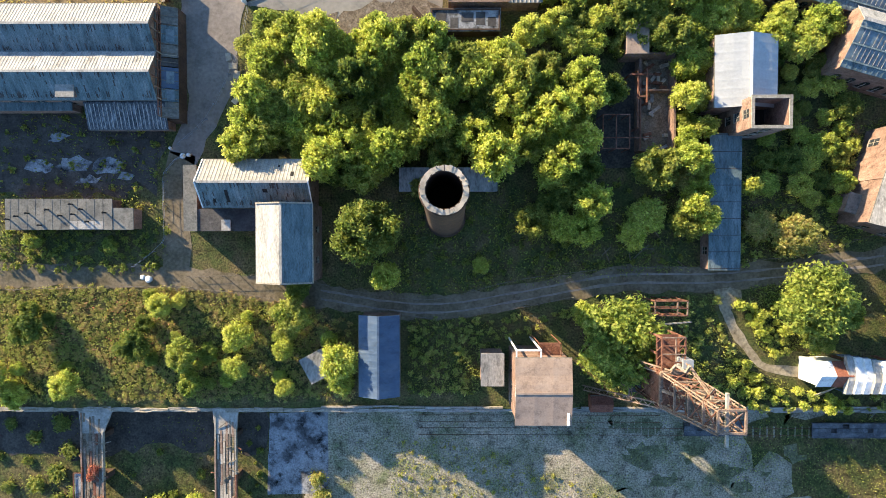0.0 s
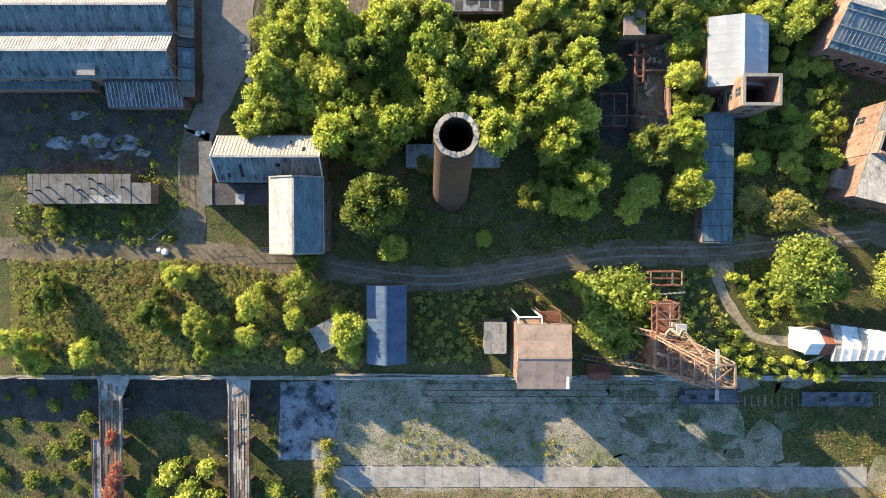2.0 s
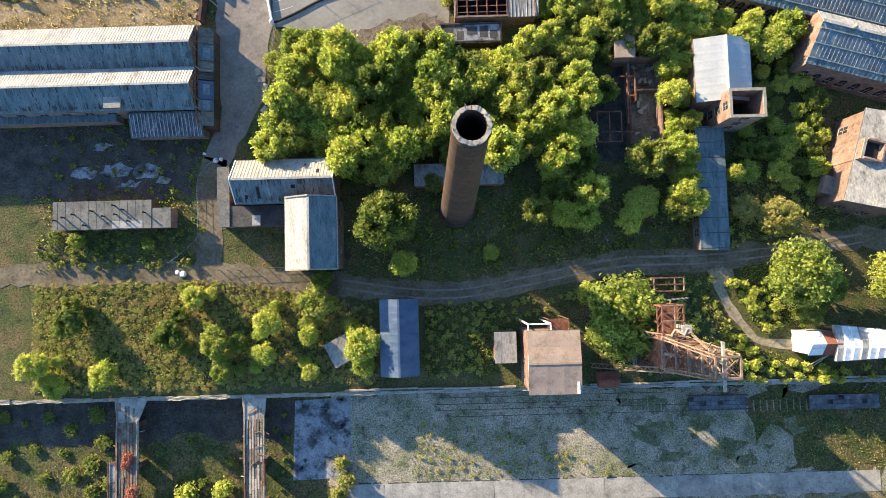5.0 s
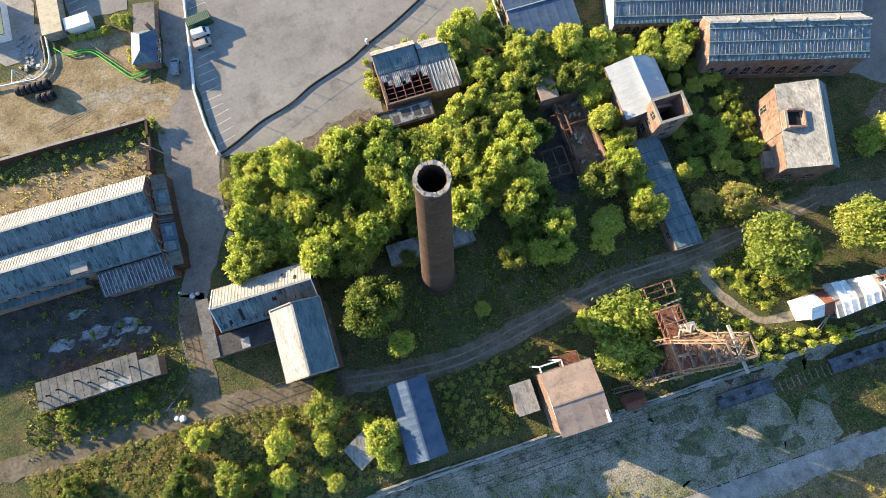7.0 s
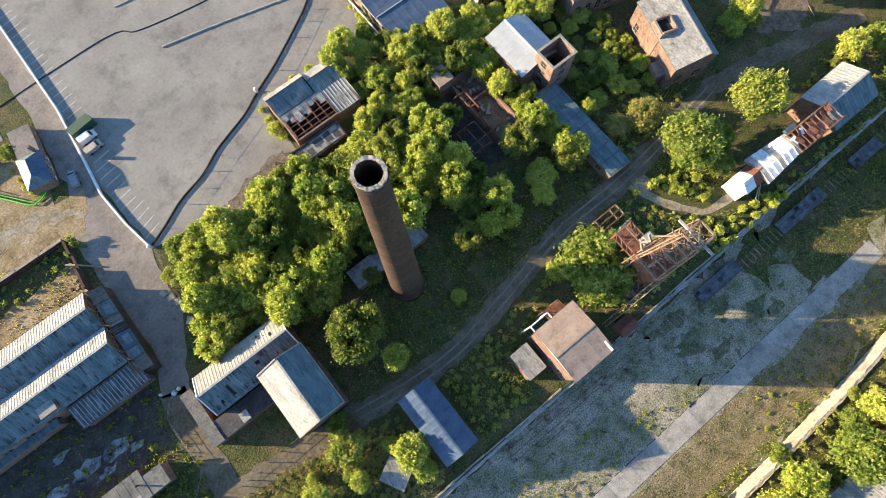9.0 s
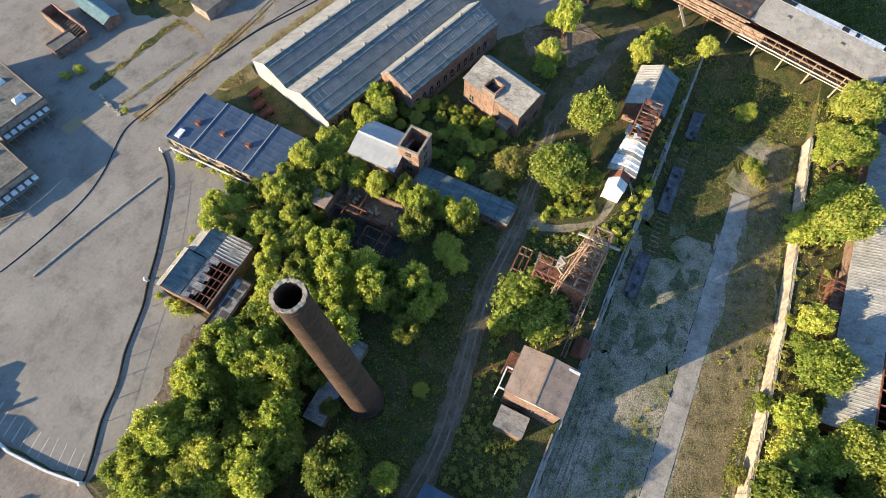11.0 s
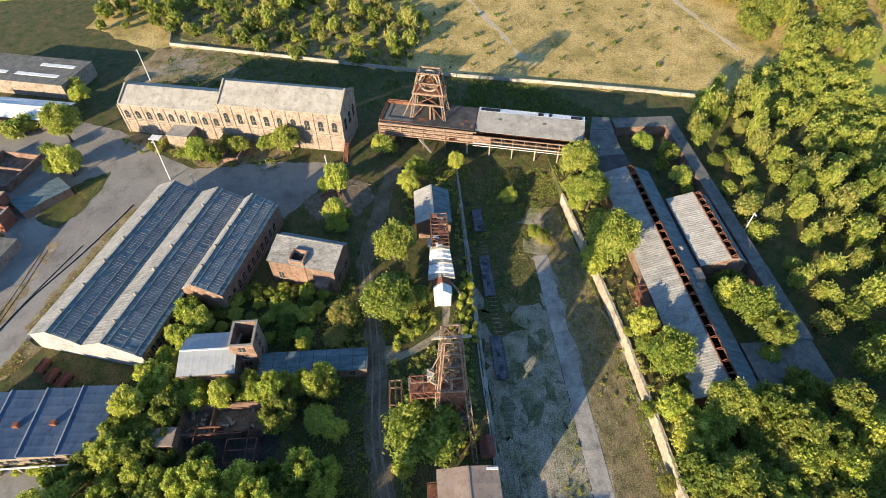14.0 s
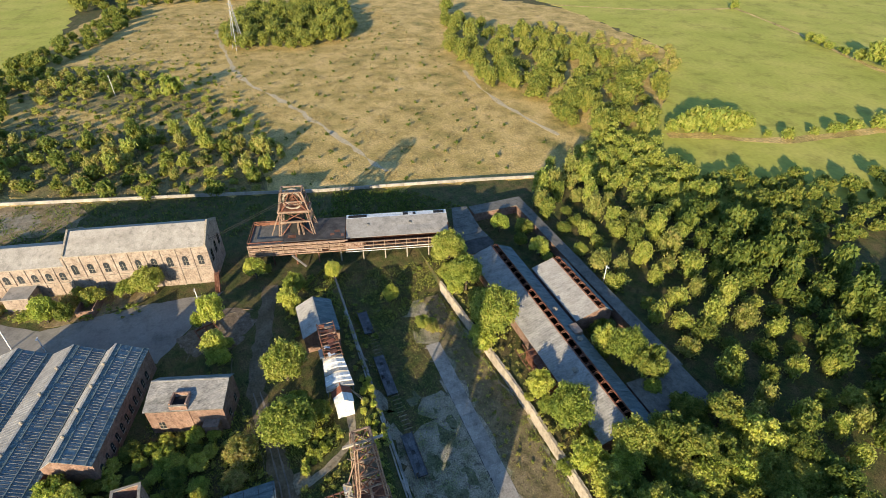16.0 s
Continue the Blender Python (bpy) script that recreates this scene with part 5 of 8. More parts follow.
for k, y in enumerate((-0.7, 0.7)):
    bm = bmesh.new()
    for i in range(24):
        a0, a1 = 2 * math.pi * i / 24, 2 * math.pi * (i + 1) / 24
        beam(bm, (0.8 + 1.9 * math.cos(a0), y, 27.5 + 1.9 * math.sin(a0)), (0.8 + 1.9 * math.cos(a1), y, 27.5 + 1.9 * math.sin(a1)), 0.24)
    for i in range(6):
        a0 = math.pi * i / 6
        beam(bm, (0.8 - 1.9 * math.cos(a0), y, 27.5 - 1.9 * math.sin(a0)), (0.8 + 1.9 * math.cos(a0), y, 27.5 + 1.9 * math.sin(a0)), 0.1)
    part("pulley_wheel", bm, PALE_RUST, hg)
for i in range(34):
    rr = random.Random(90 + i)
    z = rr.uniform(18.5, 31)
    s = (z - 18) / 16
    p = Vector((-2.2 + 1.6 * s + rr.uniform(0, 3.6), rr.uniform(-2.6, 2.6) * (1 - 0.35 * s), z))
    q = p + Vector((rr.uniform(-0.5, 1.2), rr.uniform(-1.6, 1.6), rr.uniform(0.5, 4.0)))
    part("timber" if i % 2 else "loose_girder", beams([(p, q)], 0.2), rr.choice((PALE_RUST, TIMBER, STONE)), hg)
part("platform", boxes((-2.6, 1.4, -2.7, 2.7, 18.1, 18.25)), RUST, hg)
part("platform", boxes((-1.6, 2.3, -2.1, 2.1, 25.0, 25.12)), TIMBER, hg)
part("cabin", boxes((-2.9, 1.6, -2.9, 2.9, 9.0, 17.4)), RUST, hg, "rust-red sheeted shaft enclosure")
part("base_house", boxes((-4.2, 2.2, -3.6, 3.6, 0, 6.5)), BRICK, hg)
part("base_roof", boxes((-4.4, 2.4, -3.8, 3.8, 6.5, 6.75)), DARK_FELT, hg)
part("side_leg", strut(bmesh.new(), (1.8, 4.6, 18.0), (0.8, 1.8, 29), 0.5, 1.0, 0.2), PALE_RUST, hg)
part("pipe", beams([((-0.8, 3.2, 17.5), (-0.8, 4.6, 19.5)), ((-0.8, 4.6, 19.5), (0.6, 3.6, 20.2)), ((0.6, 3.6, 20.2), (0.6, 5.0, 21.6))], 0.42), STONE, hg, "pale bent pipe")
part("hopper", boxes((1.0, 2.8, 3.6, 5.2, 15.5, 18.2)), SILVER, hg, "small grey hopper")
b = thing("steel_gantry", "rust-red lattice gantry bridge beside the headframe", "gantry", pose(39.6, -21.0, 0))
for x in (-2.0, 2.0):
    for z in (15.2, 17.6):
        part("girder", beams([((x, -2.6, z), (x, 3.4, z))], 0.26), RUST, b)
    for i in range(4):
        part("brace", beams([((x, -2.6 + 1.5 * i, 15.2), (x, -1.1 + 1.5 * i, 17.6))], 0.16), RUST, b)
    part("post", beams([((x, 3.2, 0), (x, 3.2, 17.6))], 0.34), RUST, b)
    part("post", beams([((x, 0.0, 0), (x, 0.0, 15.2))], 0.3), RUST, b)
for i in range(5):
    part("tie", beams([((-2.0, -2.5 + 1.45 * i, 17.7), (2.0, -2.5 + 1.45 * i, 17.7))], 0.2), RUST if i % 2 else PALE_RUST, b)
part("mid_rail", beams([((0.3, -2.6, 17.7), (0.3, 3.4, 17.7))], 0.18), PALE_RUST, b)
part("deck", boxes((-1.9, 1.9, -2.6, 3.4, 15.0, 15.15)), RUST, b)
b = thing("steel_gantry", "small rust-red steel frame by the track", "gantry", pose(43.4, -14.0, 0))
for x in (-3.1, -1, 1.2, 3.1):
    for y in (-1.4, 1.4):
        part("post", beams([((x, y, 0), (x, y, 7.4))], 0.22), RUST, b)
for y in (-1.4, 0, 1.4):
    part("girder", beams([((-3.3, y, 7.4), (3.3, y, 7.4)), ((-3.3, y, 5.2), (3.3, y, 5.2))], 0.22), RUST, b)
for x in (-3.1, 1.2, 3.1):
    part("tie", beams([((x, -1.4, 7.4), (x, 1.4, 7.4))], 0.22), PALE_RUST, b)
part("plank", beams([((-0.4, -3.4, 5.2), (5.0, -3.0, 5.0))], 0.3), PALE_CONC, b)

# ---- wagons and rails ----
def rails(x0, x1, y, label):
    b = thing("railway_track", label, "track", pose(0, y, YARD_Z + 0.03), kind="structure")
    for s in (-0.75, 0.75):
        part("rail", boxes((x0, x1, s - 0.03, s + 0.03, 0.0, 0.09)), RUST, b)
    me = None
    for i in range(int((x1 - x0) / 1.5)):
        ob = part("sleeper", boxes((-0.12, 0.12, -1.2, 1.2, -0.05, 0.025)), YARD, b) if me is None else new("sleeper", me)
        me = ob.data
        ob.parent = b
        ob.matrix_basis = pose(x0 + 1.5 * i, 0, 0, 0, 0, 2 * math.sin(i * 3.7))


rails(-6, 117, -42.2, "rusty railway track half buried in weeds")
rails(-6, 46, -39.4, "old railway track in the yard edge")
for x, y, ln, label in ((86.0, -41.5, 16.0, "flat blue-grey derelict rail wagons with broken decks"), (110.0, -41.5, 11, "flat blue-grey derelict rail wagon"), (57.5, -41.1, 13.4, "low derelict wagon frame sunk in weeds")):
    b = thing("rail_wagon", label, "wagon", pose(x, y, YARD_Z + 0.1), "rail wagons")
    n = int(ln / 1.3)
    for i in range(n):
        rr = random.Random(int(x) + i)
        for r, (y0, y1) in enumerate(((-1.4, -0.5), (-0.45, 0.45), (0.5, 1.4))):
            if rr.random() < 0.93:
                part("deck_plank", boxes((-ln / 2 + 1.3 * i, -ln / 2 + 1.3 * i + 1.28, y0, y1, 0.85, 1.0 + rr.uniform(-0.03, 0.03))), WAGON, b)
    for s in (-1, 1):
        part("side_beam", boxes((-ln / 2, ln / 2, s * 1.5 - 0.1, s * 1.5 + 0.1, 0.55, 1.12)), WAGON, b)
    part("underframe", boxes((-ln / 2, ln / 2, -1.0, 1.0, 0.5, 0.72)), DARK_FELT, b)
    for sx in (-ln / 2 + 1.4, ln / 2 - 1.4):
        for s in (-0.75, 0.75):
            bm = bmesh.new()
            tube(bm, [((0, 0, -0.07), 0.45), ((0, 0, 0.07), 0.45)], 16)
            bm.transform(pose(sx, s, 0.42, 90, 0, 0))
            part("wheel", bm, RUST, b)

# ---- power house ----
PA = -12.8
PX = Matrix.Translation((146.3, 3.6, 0)) @ Matrix.Rotation(radians(PA), 4, "Z")
ph = thing("power_house", "long pale brick engine hall with arched windows and coped gables", "building", PX)
for k, (v0, v1, D_, E_, R_) in enumerate(((0, 46, 17, 16.2, 20.6), (46.02, 86, 15, 12.6, 16.2))):
    bm = bmesh.new()
    prism(bm, [(0, -0.5), (D_, -0.5), (D_, E_ - 0.1), (D_ / 2, R_ - 0.1), (0, E_ - 0.1)], v0, v1)
    bm.transform(Matrix(((0, 1, 0, 0), (1, 0, 0, 0), (0, 0, 1, 0), (0, 0, 0, 1))))
    part("wall", bm, PALE_BRICK, ph)
    for lo, hi in (((-0.35, E_ - 0.15), (D_ / 2, R_)), ((D_ + 0.35, E_ - 0.15), (D_ / 2, R_))):
        bm = corrugated(v0 + 0.4, v1 - 0.4, lo, hi, 3.0, 0.02, sag=0.04, seed=70 + k)
        bm.transform(Matrix(((0, 1, 0, 0), (1, 0, 0, 0), (0, 0, 1, 0), (0, 0, 0, 1))))
        part("roof", bm, PALE_FELT, ph)
    for v in ((v0, v1 - 0.6) if k == 0 else (v1 - 0.6,)):
        bm = bmesh.new()
        prism(bm, [(-0.3, E_ - 0.6), (D_ / 2, R_ - 0.2), (D_ + 0.3, E_ - 0.6), (D_ + 0.3, E_ + 0.45), (D_ / 2, R_ + 0.7), (-0.3, E_ + 0.45)], v, v + 0.6)
        bm.transform(Matrix(((0, 1, 0, 0), (1, 0, 0, 0), (0, 0, 1, 0), (0, 0, 0, 1))))
        part("coping", bm, STONE, ph)
    part("cornice", boxes((-0.35, 0.05, v0, v1, E_ - 0.55, E_ - 0.2)), STONE, ph)
    part("plinth_band", boxes((-0.18, 0.05, v0, v1, E_ * 0.42, E_ * 0.42 + 0.3)), STONE, ph)
    nw = 9 if k == 0 else 9
    for i in range(nw):
        v = v0 + (v1 - v0) * (i + 0.6) / nw
        window(ph, ((0, 0, 0), (0, 1, 0), (-1, 0, 0)), v, E_ * 0.52, 1.9, 3.0 if k == 0 else 2.2, True)
        part("pilaster", boxes((-0.22, 0.02, v + (v1 - v0) / nw / 2 - 0.35, v + (v1 - v0) / nw / 2 + 0.35, 0, E_ - 0.6)), PALE_BRICK, ph)
    for i in range(3):
        window(ph, ((0, 0, 0), (1, 0, 0), (0, -1, 0)), 3.5 + 5 * i, 7.5, 2.0, 3.6, True)
part("porch", boxes((-7, 0, 58, 66, 0, 5.2)), PALE_BRICK, ph)
part("porch_roof", boxes((-7.2, 0, 57.8, 66.2, 5.2, 5.4)), PALE_FELT, ph)
part("door_canopy", boxes((-9.5, -6.5, 68, 72, 4.4, 4.6)), WHITE, ph)
stair = bmesh.new()
for i in range(24):
    box(stair, -3.4 - 0.16 * i, -1.9 - 0.16 * i, -2.4 - 0.0 * i, -0.9, 5.6 - 0.235 * i, 5.7 - 0.235 * i)
part("fire_stair", stair, RUST, ph, "rusty outside stair")
part("stair_rail", beams([((-2, -2.4, 6.6), (-7.2, -2.4, 1.0)), ((-2, -0.9, 6.6), (-7.2, -0.9, 1.0)), ((-2, -2.4, 0), (-2, -2.4, 6.6)), ((-4.6, -2.4, 0), (-4.6, -2.4, 3.8))], 0.12), RUST, ph)
b = thing("roofless_ruin", "low roofless brick ruin among bushes", "ruin", pose(146.5, 44, 0, 0, 0, PA))
part("wall", boxes((-4, 4, -3, -2.6, 0, 3), (-4, 4, 2.6, 3, 0, 2.4), (-4, -3.6, -2.6, 2.6, 0, 2.2), (3.6, 4, -2.6, 2.6, 0, 3.2)), BRICK, b)

# ---- heapstead on stilts with its headgear ----
HX = Matrix.Translation((150.2, -9.0, 0)) @ Matrix.Rotation(radians(-14.2), 4, "Z")
hs = thing("heapstead", "long rusty steel-framed heapstead on stilts, black and pale felt roofs", "building", HX)
part("deck", boxes((0, 15, -74, 0, 4.6, 5.0)), RUST, hs)
part("wall", boxes((14.6, 15, -74, 0, 5, 10), (0.4, 14.6, -74, -73.6, 5, 10), (0.4, 14.6, -0.4, 0, 5, 9.2)), RUST, hs)
part("roof", boxes((0.8, 15.2, -35, -12.5, 9.8, 10.05)), DARK_FELT, hs, "black felt roof with holes")
part("roof_deck", boxes((0.8, 15.2, -12.5, 0, 8.6, 8.8)), FELT, hs)
bm = corrugated(-74, -35.2, (1.6, 9.2), (12.4, 10.8), 3.0, 0.02, sag=0.05, seed=81)
bm.transform(Matrix(((0, 1, 0, 0), (1, 0, 0, 0), (0, 0, 1, 0), (0, 0, 0, 1))))
part("roof", bm, PALE_FELT, hs)
bm = corrugated(-74, -35.2, (15.4, 10.55), (12.44, 10.8), 1.2, 0.05, seed=82)
bm.transform(Matrix(((0, 1, 0, 0), (1, 0, 0, 0), (0, 0, 1, 0), (0, 0, 0, 1))))
part("roof", bm, WHITE, hs)
for i in range(19):
    y = -74 + 74 * i / 18
    part("post", beams([((0, y, 5), (0, y, 9.8 if y > -35 else 8.6))], 0.3), PALE_RUST, hs)
    if i % 2 == 0:
        for x in (0.4, 7.5, 14.6):
            part("stilt", beams([((x, y, -0.2), (x, y, 4.7))], 0.45), STONE if y < -30 else RUST, hs)
    if i < 18 and y < -35:
        part("brace", beams([((-0.05, y, 5.0), (-0.05, y + 4.1, 8.4))], 0.16), RUST, hs)
for z in (5.0, 6.6, 8.2, 9.6):
    y1 = -36 if z > 9 else 0
    part("girder", beams([((0, -74 if z < 9 else -36, z), (0, 0, z))], 0.35), PALE_RUST, hs)
for i in range(12):
    for r, (z0, z1) in enumerate(((5.2, 6.15), (6.85, 7.75), (8.5, 9.25))):
        rr = random.Random(40 * r + i)
        if rr.random() < (0.95, 0.9, 0.85)[r]:
            part("cladding", boxes((0.1 + rr.uniform(0, 0.08), 0.28, -34.8 + 2.88 * i, -32.0 + 2.88 * i, z0 + rr.uniform(0, 0.25), z1 - rr.uniform(0, 0.2))), rr.choice((PINK_RUST, PINK_RUST, PALE_RUST)), hs, "faded pinkish rusty sheet cladding")
for i in range(6):
    part("cladding", boxes((0.1, 0.28, -41.5 + 1.12 * i, -40.5 + 1.12 * i, 5.2, 8.2 - 0.1 * (i % 3))), PINK_RUST, hs, "faded pinkish rusty sheet cladding")
part("chute", beams([((-2.2, -20, 0.4), (0.2, -15, 4.2))], 0.8, 0.2), PALE_FELT, hs, "pale collapsed chute")
# no cladding: a near-black sheet painting the shade of the open storey
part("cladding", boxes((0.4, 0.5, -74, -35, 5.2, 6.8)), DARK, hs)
part("walkway_rail", beams([((-1.2, -74, 6.0), (-1.2, -35, 6.0)), ((-1.2, -74, 5.0), (-1.2, -35, 5.0))], 0.16), WHITE, hs)
for i in range(12):
    part("rail_post", beams([((0.9, -0.2 - i * 1.05, 8.8), (0.9, -0.2 - i * 1.05, 10.3))], 0.14), RUST, hs)
part("parapet_rail", beams([((0.9, -12.5, 10.3), (0.9, 0, 10.3)), ((0.9, 0, 10.3), (15, 0, 10.3)), ((15, 0, 10.3), (15, -12.5, 10.3))], 0.25), RUST, hs)
for (x0, x1, y0, y1) in ((3, 4.5, -31, -29.5), (5, 6.5, -33, -31), (2, 4, -34.5, -33.5), (3, 5, -17, -14)):
    part("hole", boxes((x0, x1, y0, y1, 10.05, 10.06)), RUST, hs)
for y in (-44, -60):
    part("hatch", boxes((8, 9, y, y + 1, 10.1, 10.5)), FELT, hs)
for y0, y1 in ((-43, -36), (-59, -57), (-62, -61), (-73, -69)):
    # dark plates paint the shade below missing roof sheets
    part("hole", boxes((12.9, 14.6, y0, y1, 10.6, 10.86)), DARK, hs)

tower = thing("headgear", "rusty lattice steel winding headgear with a large pulley wheel", "headgear", HX @ Matrix.Translation((8.5, -17.5, 0)))
Z0, Z1, Z2 = 10.0, 19.6, 27.2
for sx in (-1, 1):
    for sy in (-1, 1):
        part("leg", strut(bmesh.new(), (3.9 * sx, 6.2 * sy, Z0), (2.8 * sx, 4.6 * sy, Z1), 0.9, 0.9, 0.26), PALE_RUST, tower)
        part("leg", beams([((2.8 * sx, 5.4 * sy, Z1), (2.2 * sx, 3.7 * sy, Z2))], 0.5), PALE_RUST, tower)
        part("leg", strut(bmesh.new(), (3.9 * sx, 0.9 * sy - 1.6, Z0), (2.8 * sx, 0.5 * sy - 1.2, Z1 - 4.4), 0.4, 0.9, 0.2), PALE_RUST, tower)
        part("corner", beams([((2.8 * sx, 4.8 * sy, Z1 - 3), (2.8 * sx, 5.4 * sy, Z1))], 0.35), RUST, tower)
for z, hx, hy, w in ((Z0 + 5.6, 3.3, 5.4, 0.6), (Z1, 2.9, 5.6, 0.65), (Z1 + 4, 2.6, 4.5, 0.35), (Z2, 2.3, 3.8, 0.45)):
    for a, c in (((-hx, -hy), (hx, -hy)), ((hx, -hy), (hx, hy)), ((hx, hy), (-hx, hy)), ((-hx, hy), (-hx, -hy))):
        part("girder", beams([((*a, z), (*c, z))], w), PALE_RUST, tower)
for sx in (-1, 1):
    for a, c in (((3.9 * sx, -5.4, Z0 + 0.5), (3.3 * sx, -1.2, Z0 + 5.6)), ((3.9 * sx, 5.4, Z0 + 0.5), (3.3 * sx, 1.2, Z0 + 5.6)), ((2.8 * sx, -4.6, Z1), (2.5 * sx, -0.6, Z2)), ((2.8 * sx, 4.6, Z1), (2.5 * sx, 0.6, Z2)), ((3.3 * sx, -4.4, Z0 + 5.6), (2.9 * sx, 3.4, Z1)), ((3.3 * sx, 4.4, Z0 + 5.6), (2.9 * sx, -3.4, Z1)), ((2.6 * sx, -3.9, Z1 + 4), (2.3 * sx, -2.7, Z2)), ((2.8 * sx, -4.8, Z1), (2.6 * sx, -1.5, Z1 + 4)), ((2.8 * sx, 4.8, Z1), (2.6 * sx, 1.5, Z1 + 4))):
        part("brace", beams([(a, c)], 0.28), RUST, tower)
for sx in (-1.3, 1.3):
    wheel, spokes = bmesh.new(), bmesh.new()
    for i in range(28):
        a0, a1 = 2 * math.pi * i / 28, 2 * math.pi * (i + 1) / 28
        beam(wheel, (sx, 3.3 * math.cos(a0), 23.4 + 3.3 * math.sin(a0)), (sx, 3.3 * math.cos(a1), 23.4 + 3.3 * math.sin(a1)), 0.6)
    for i in range(7):
        a0 = math.pi * i / 7
        beam(spokes, (sx, -3.2 * math.cos(a0), 23.4 - 3.2 * math.sin(a0)), (sx, 3.2 * math.cos(a0), 23.4 + 3.2 * math.sin(a0)), 0.16)
    tube(spokes, [((sx - 0.5, 0, 23.4), 0.45), ((sx + 0.5, 0, 23.4), 0.45)], 10)
    rim = part("pulley_wheel", wheel, STONE, tower, "pale worn pulley wheel")
    part("spokes", spokes, RUST, rim, "rusty spokes and hub")
for sx in (-1, 1):
    part("raking_leg", strut(bmesh.new(), (2.7 * sx, 9.4, Z0), (2.6 * sx, 5.0, Z1), 0.8, 0.9, 0.24), PALE_RUST, tower)
part("platform", boxes((-2.9, 2.9, -5.2, 5.2, Z1 + 0.35, Z1 + 0.45)), RUST, tower)
part("shaft_house", boxes((-2.2, 2.4, -2.6, 2.6, Z0 + 0.06, Z0 + 5.0)), DARK, tower)
for i in range(16):
    rr = random.Random(700 + i)
    a = Vector((rr.uniform(-2.4, 2.4), rr.uniform(-4, 4), rr.uniform(Z1 - 4, Z1 + 6)))
    part("loose_girder", beams([(a, a + Vector((rr.uniform(-1.5, 1.5), rr.uniform(-2.4, 2.4), rr.uniform(-1.8, 1.8))))], 0.22), rr.choice((RUST, PALE_RUST)), tower)
for k, dy in enumerate((-1, 1)):
    r = thing("winding_rope", "thin steel winding rope from the headgear to the hall", "cable", None, "winding ropes")
    part("rope", beams([(Vector((150, -26 + dy, 26)), Vector((151, 6 + dy, 14)))], 0.09), BLACK, r)

# ---- screens building: long roof with a broken ridge ----
def broken_ridge(name, label, x0, x1, y0, y1, eave, ridge, s0, s1, bays, skew=0.0, north=SHEET, south=SLATE_AND_SHADE):
    """A long building whose ridge light has lost its glass, leaving the trusses bare between y=s1 and y=s0."""
    b = thing(name, label, "building")
    L = x1 - x0
    part("wall", boxes((x0, x1, y1 - 0.4, y1, -0.3, eave - 0.2), (x0, x1, y0, y0 + 0.4, -0.3, eave - 0.2), (x0, x0 + 0.4, y0 + 0.4, y1 - 0.4, -0.3, eave), (x1 - 0.4, x1, y0 + 0.4, y1 - 0.4, -0.3, eave)), BRICK, b)
    for x in (x0, x1 - 0.4):
        bm = bmesh.new()
        prism(bm, [(y0 + 0.4, eave), (y1 - 0.4, eave), (s1, ridge - 0.3), (s0, ridge - 0.3)], x, x + 0.4)
        part("end_wall", bm, BRICK, b)
    # north and south materials carry each slope's sunlight and shade as colour
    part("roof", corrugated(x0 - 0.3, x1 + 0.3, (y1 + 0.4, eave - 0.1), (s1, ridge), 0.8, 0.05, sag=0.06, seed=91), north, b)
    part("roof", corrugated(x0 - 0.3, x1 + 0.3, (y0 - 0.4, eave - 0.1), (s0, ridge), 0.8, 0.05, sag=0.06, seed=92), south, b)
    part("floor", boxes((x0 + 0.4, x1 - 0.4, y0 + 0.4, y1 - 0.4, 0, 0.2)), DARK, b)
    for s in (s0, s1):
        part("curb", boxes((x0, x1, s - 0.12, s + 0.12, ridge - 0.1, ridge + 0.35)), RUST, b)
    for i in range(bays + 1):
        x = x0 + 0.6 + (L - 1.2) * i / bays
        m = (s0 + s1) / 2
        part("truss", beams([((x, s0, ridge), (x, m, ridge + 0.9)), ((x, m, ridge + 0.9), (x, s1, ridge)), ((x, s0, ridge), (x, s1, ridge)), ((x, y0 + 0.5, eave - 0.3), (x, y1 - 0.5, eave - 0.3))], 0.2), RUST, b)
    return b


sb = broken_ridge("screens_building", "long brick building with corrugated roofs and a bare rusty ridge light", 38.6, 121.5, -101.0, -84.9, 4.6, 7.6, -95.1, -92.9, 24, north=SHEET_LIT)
for x, y in ((60, -90), (84, -97.6), (70, -97.8)):
    bm = bmesh.new()
    zz = 4.6 + 3.0 * (1 - abs(y + 94.0) / 8)
    tube(bm, [((x, y, zz - 0.3), 0.7), ((x, y, zz + 0.7), 0.7), ((x, y, zz + 0.75), 0.95), ((x, y, zz + 1.2), 0.2)], 14)
    part("ventilator", bm, STONE, sb)
part("dormer", boxes((72.5, 76.5, -100.6, -97.9, 4.8, 6.6)), TAN_ROOF, sb)
part("side_bay", boxes((60, 74, -84.85, -82.4, 0, 3.8)), RUST, sb)
for i in range(8):
    part("frame", beams([((59 + 2 * i, -82, 0), (59 + 2 * i, -82, 4.4)), ((59 + 2 * i, -82, 4.4), (59 + 2 * i, -79.5, 3.4)), ((59 + 2 * i, -84.9, 4.4), (59 + 2 * i, -82, 4.4))], 0.16), RUST, sb)
part("frame", beams([((58, -82, 4.3), (76, -82, 4.3)), ((58, -79.5, 3.4), (76, -79.5, 3.4))], 0.18), RUST, sb)
broken_ridge("fan_house", "smaller brick building with a ridge light stripped to its trusses", 78.6, 107.0, -115.6, -102.6, 5.0, 7.4, -112.6, -110.4, 9, north=SHEET_PALE)
flat("south_annex", "flat-roofed brick annex with a grey felt roof", 39.0, 52.6, -121.0, -102.6, 4.0, BRICK, FELT, windows=[("w", 3 + 3 * i, 1.2, 1.4, 1.4) for i in range(5)])
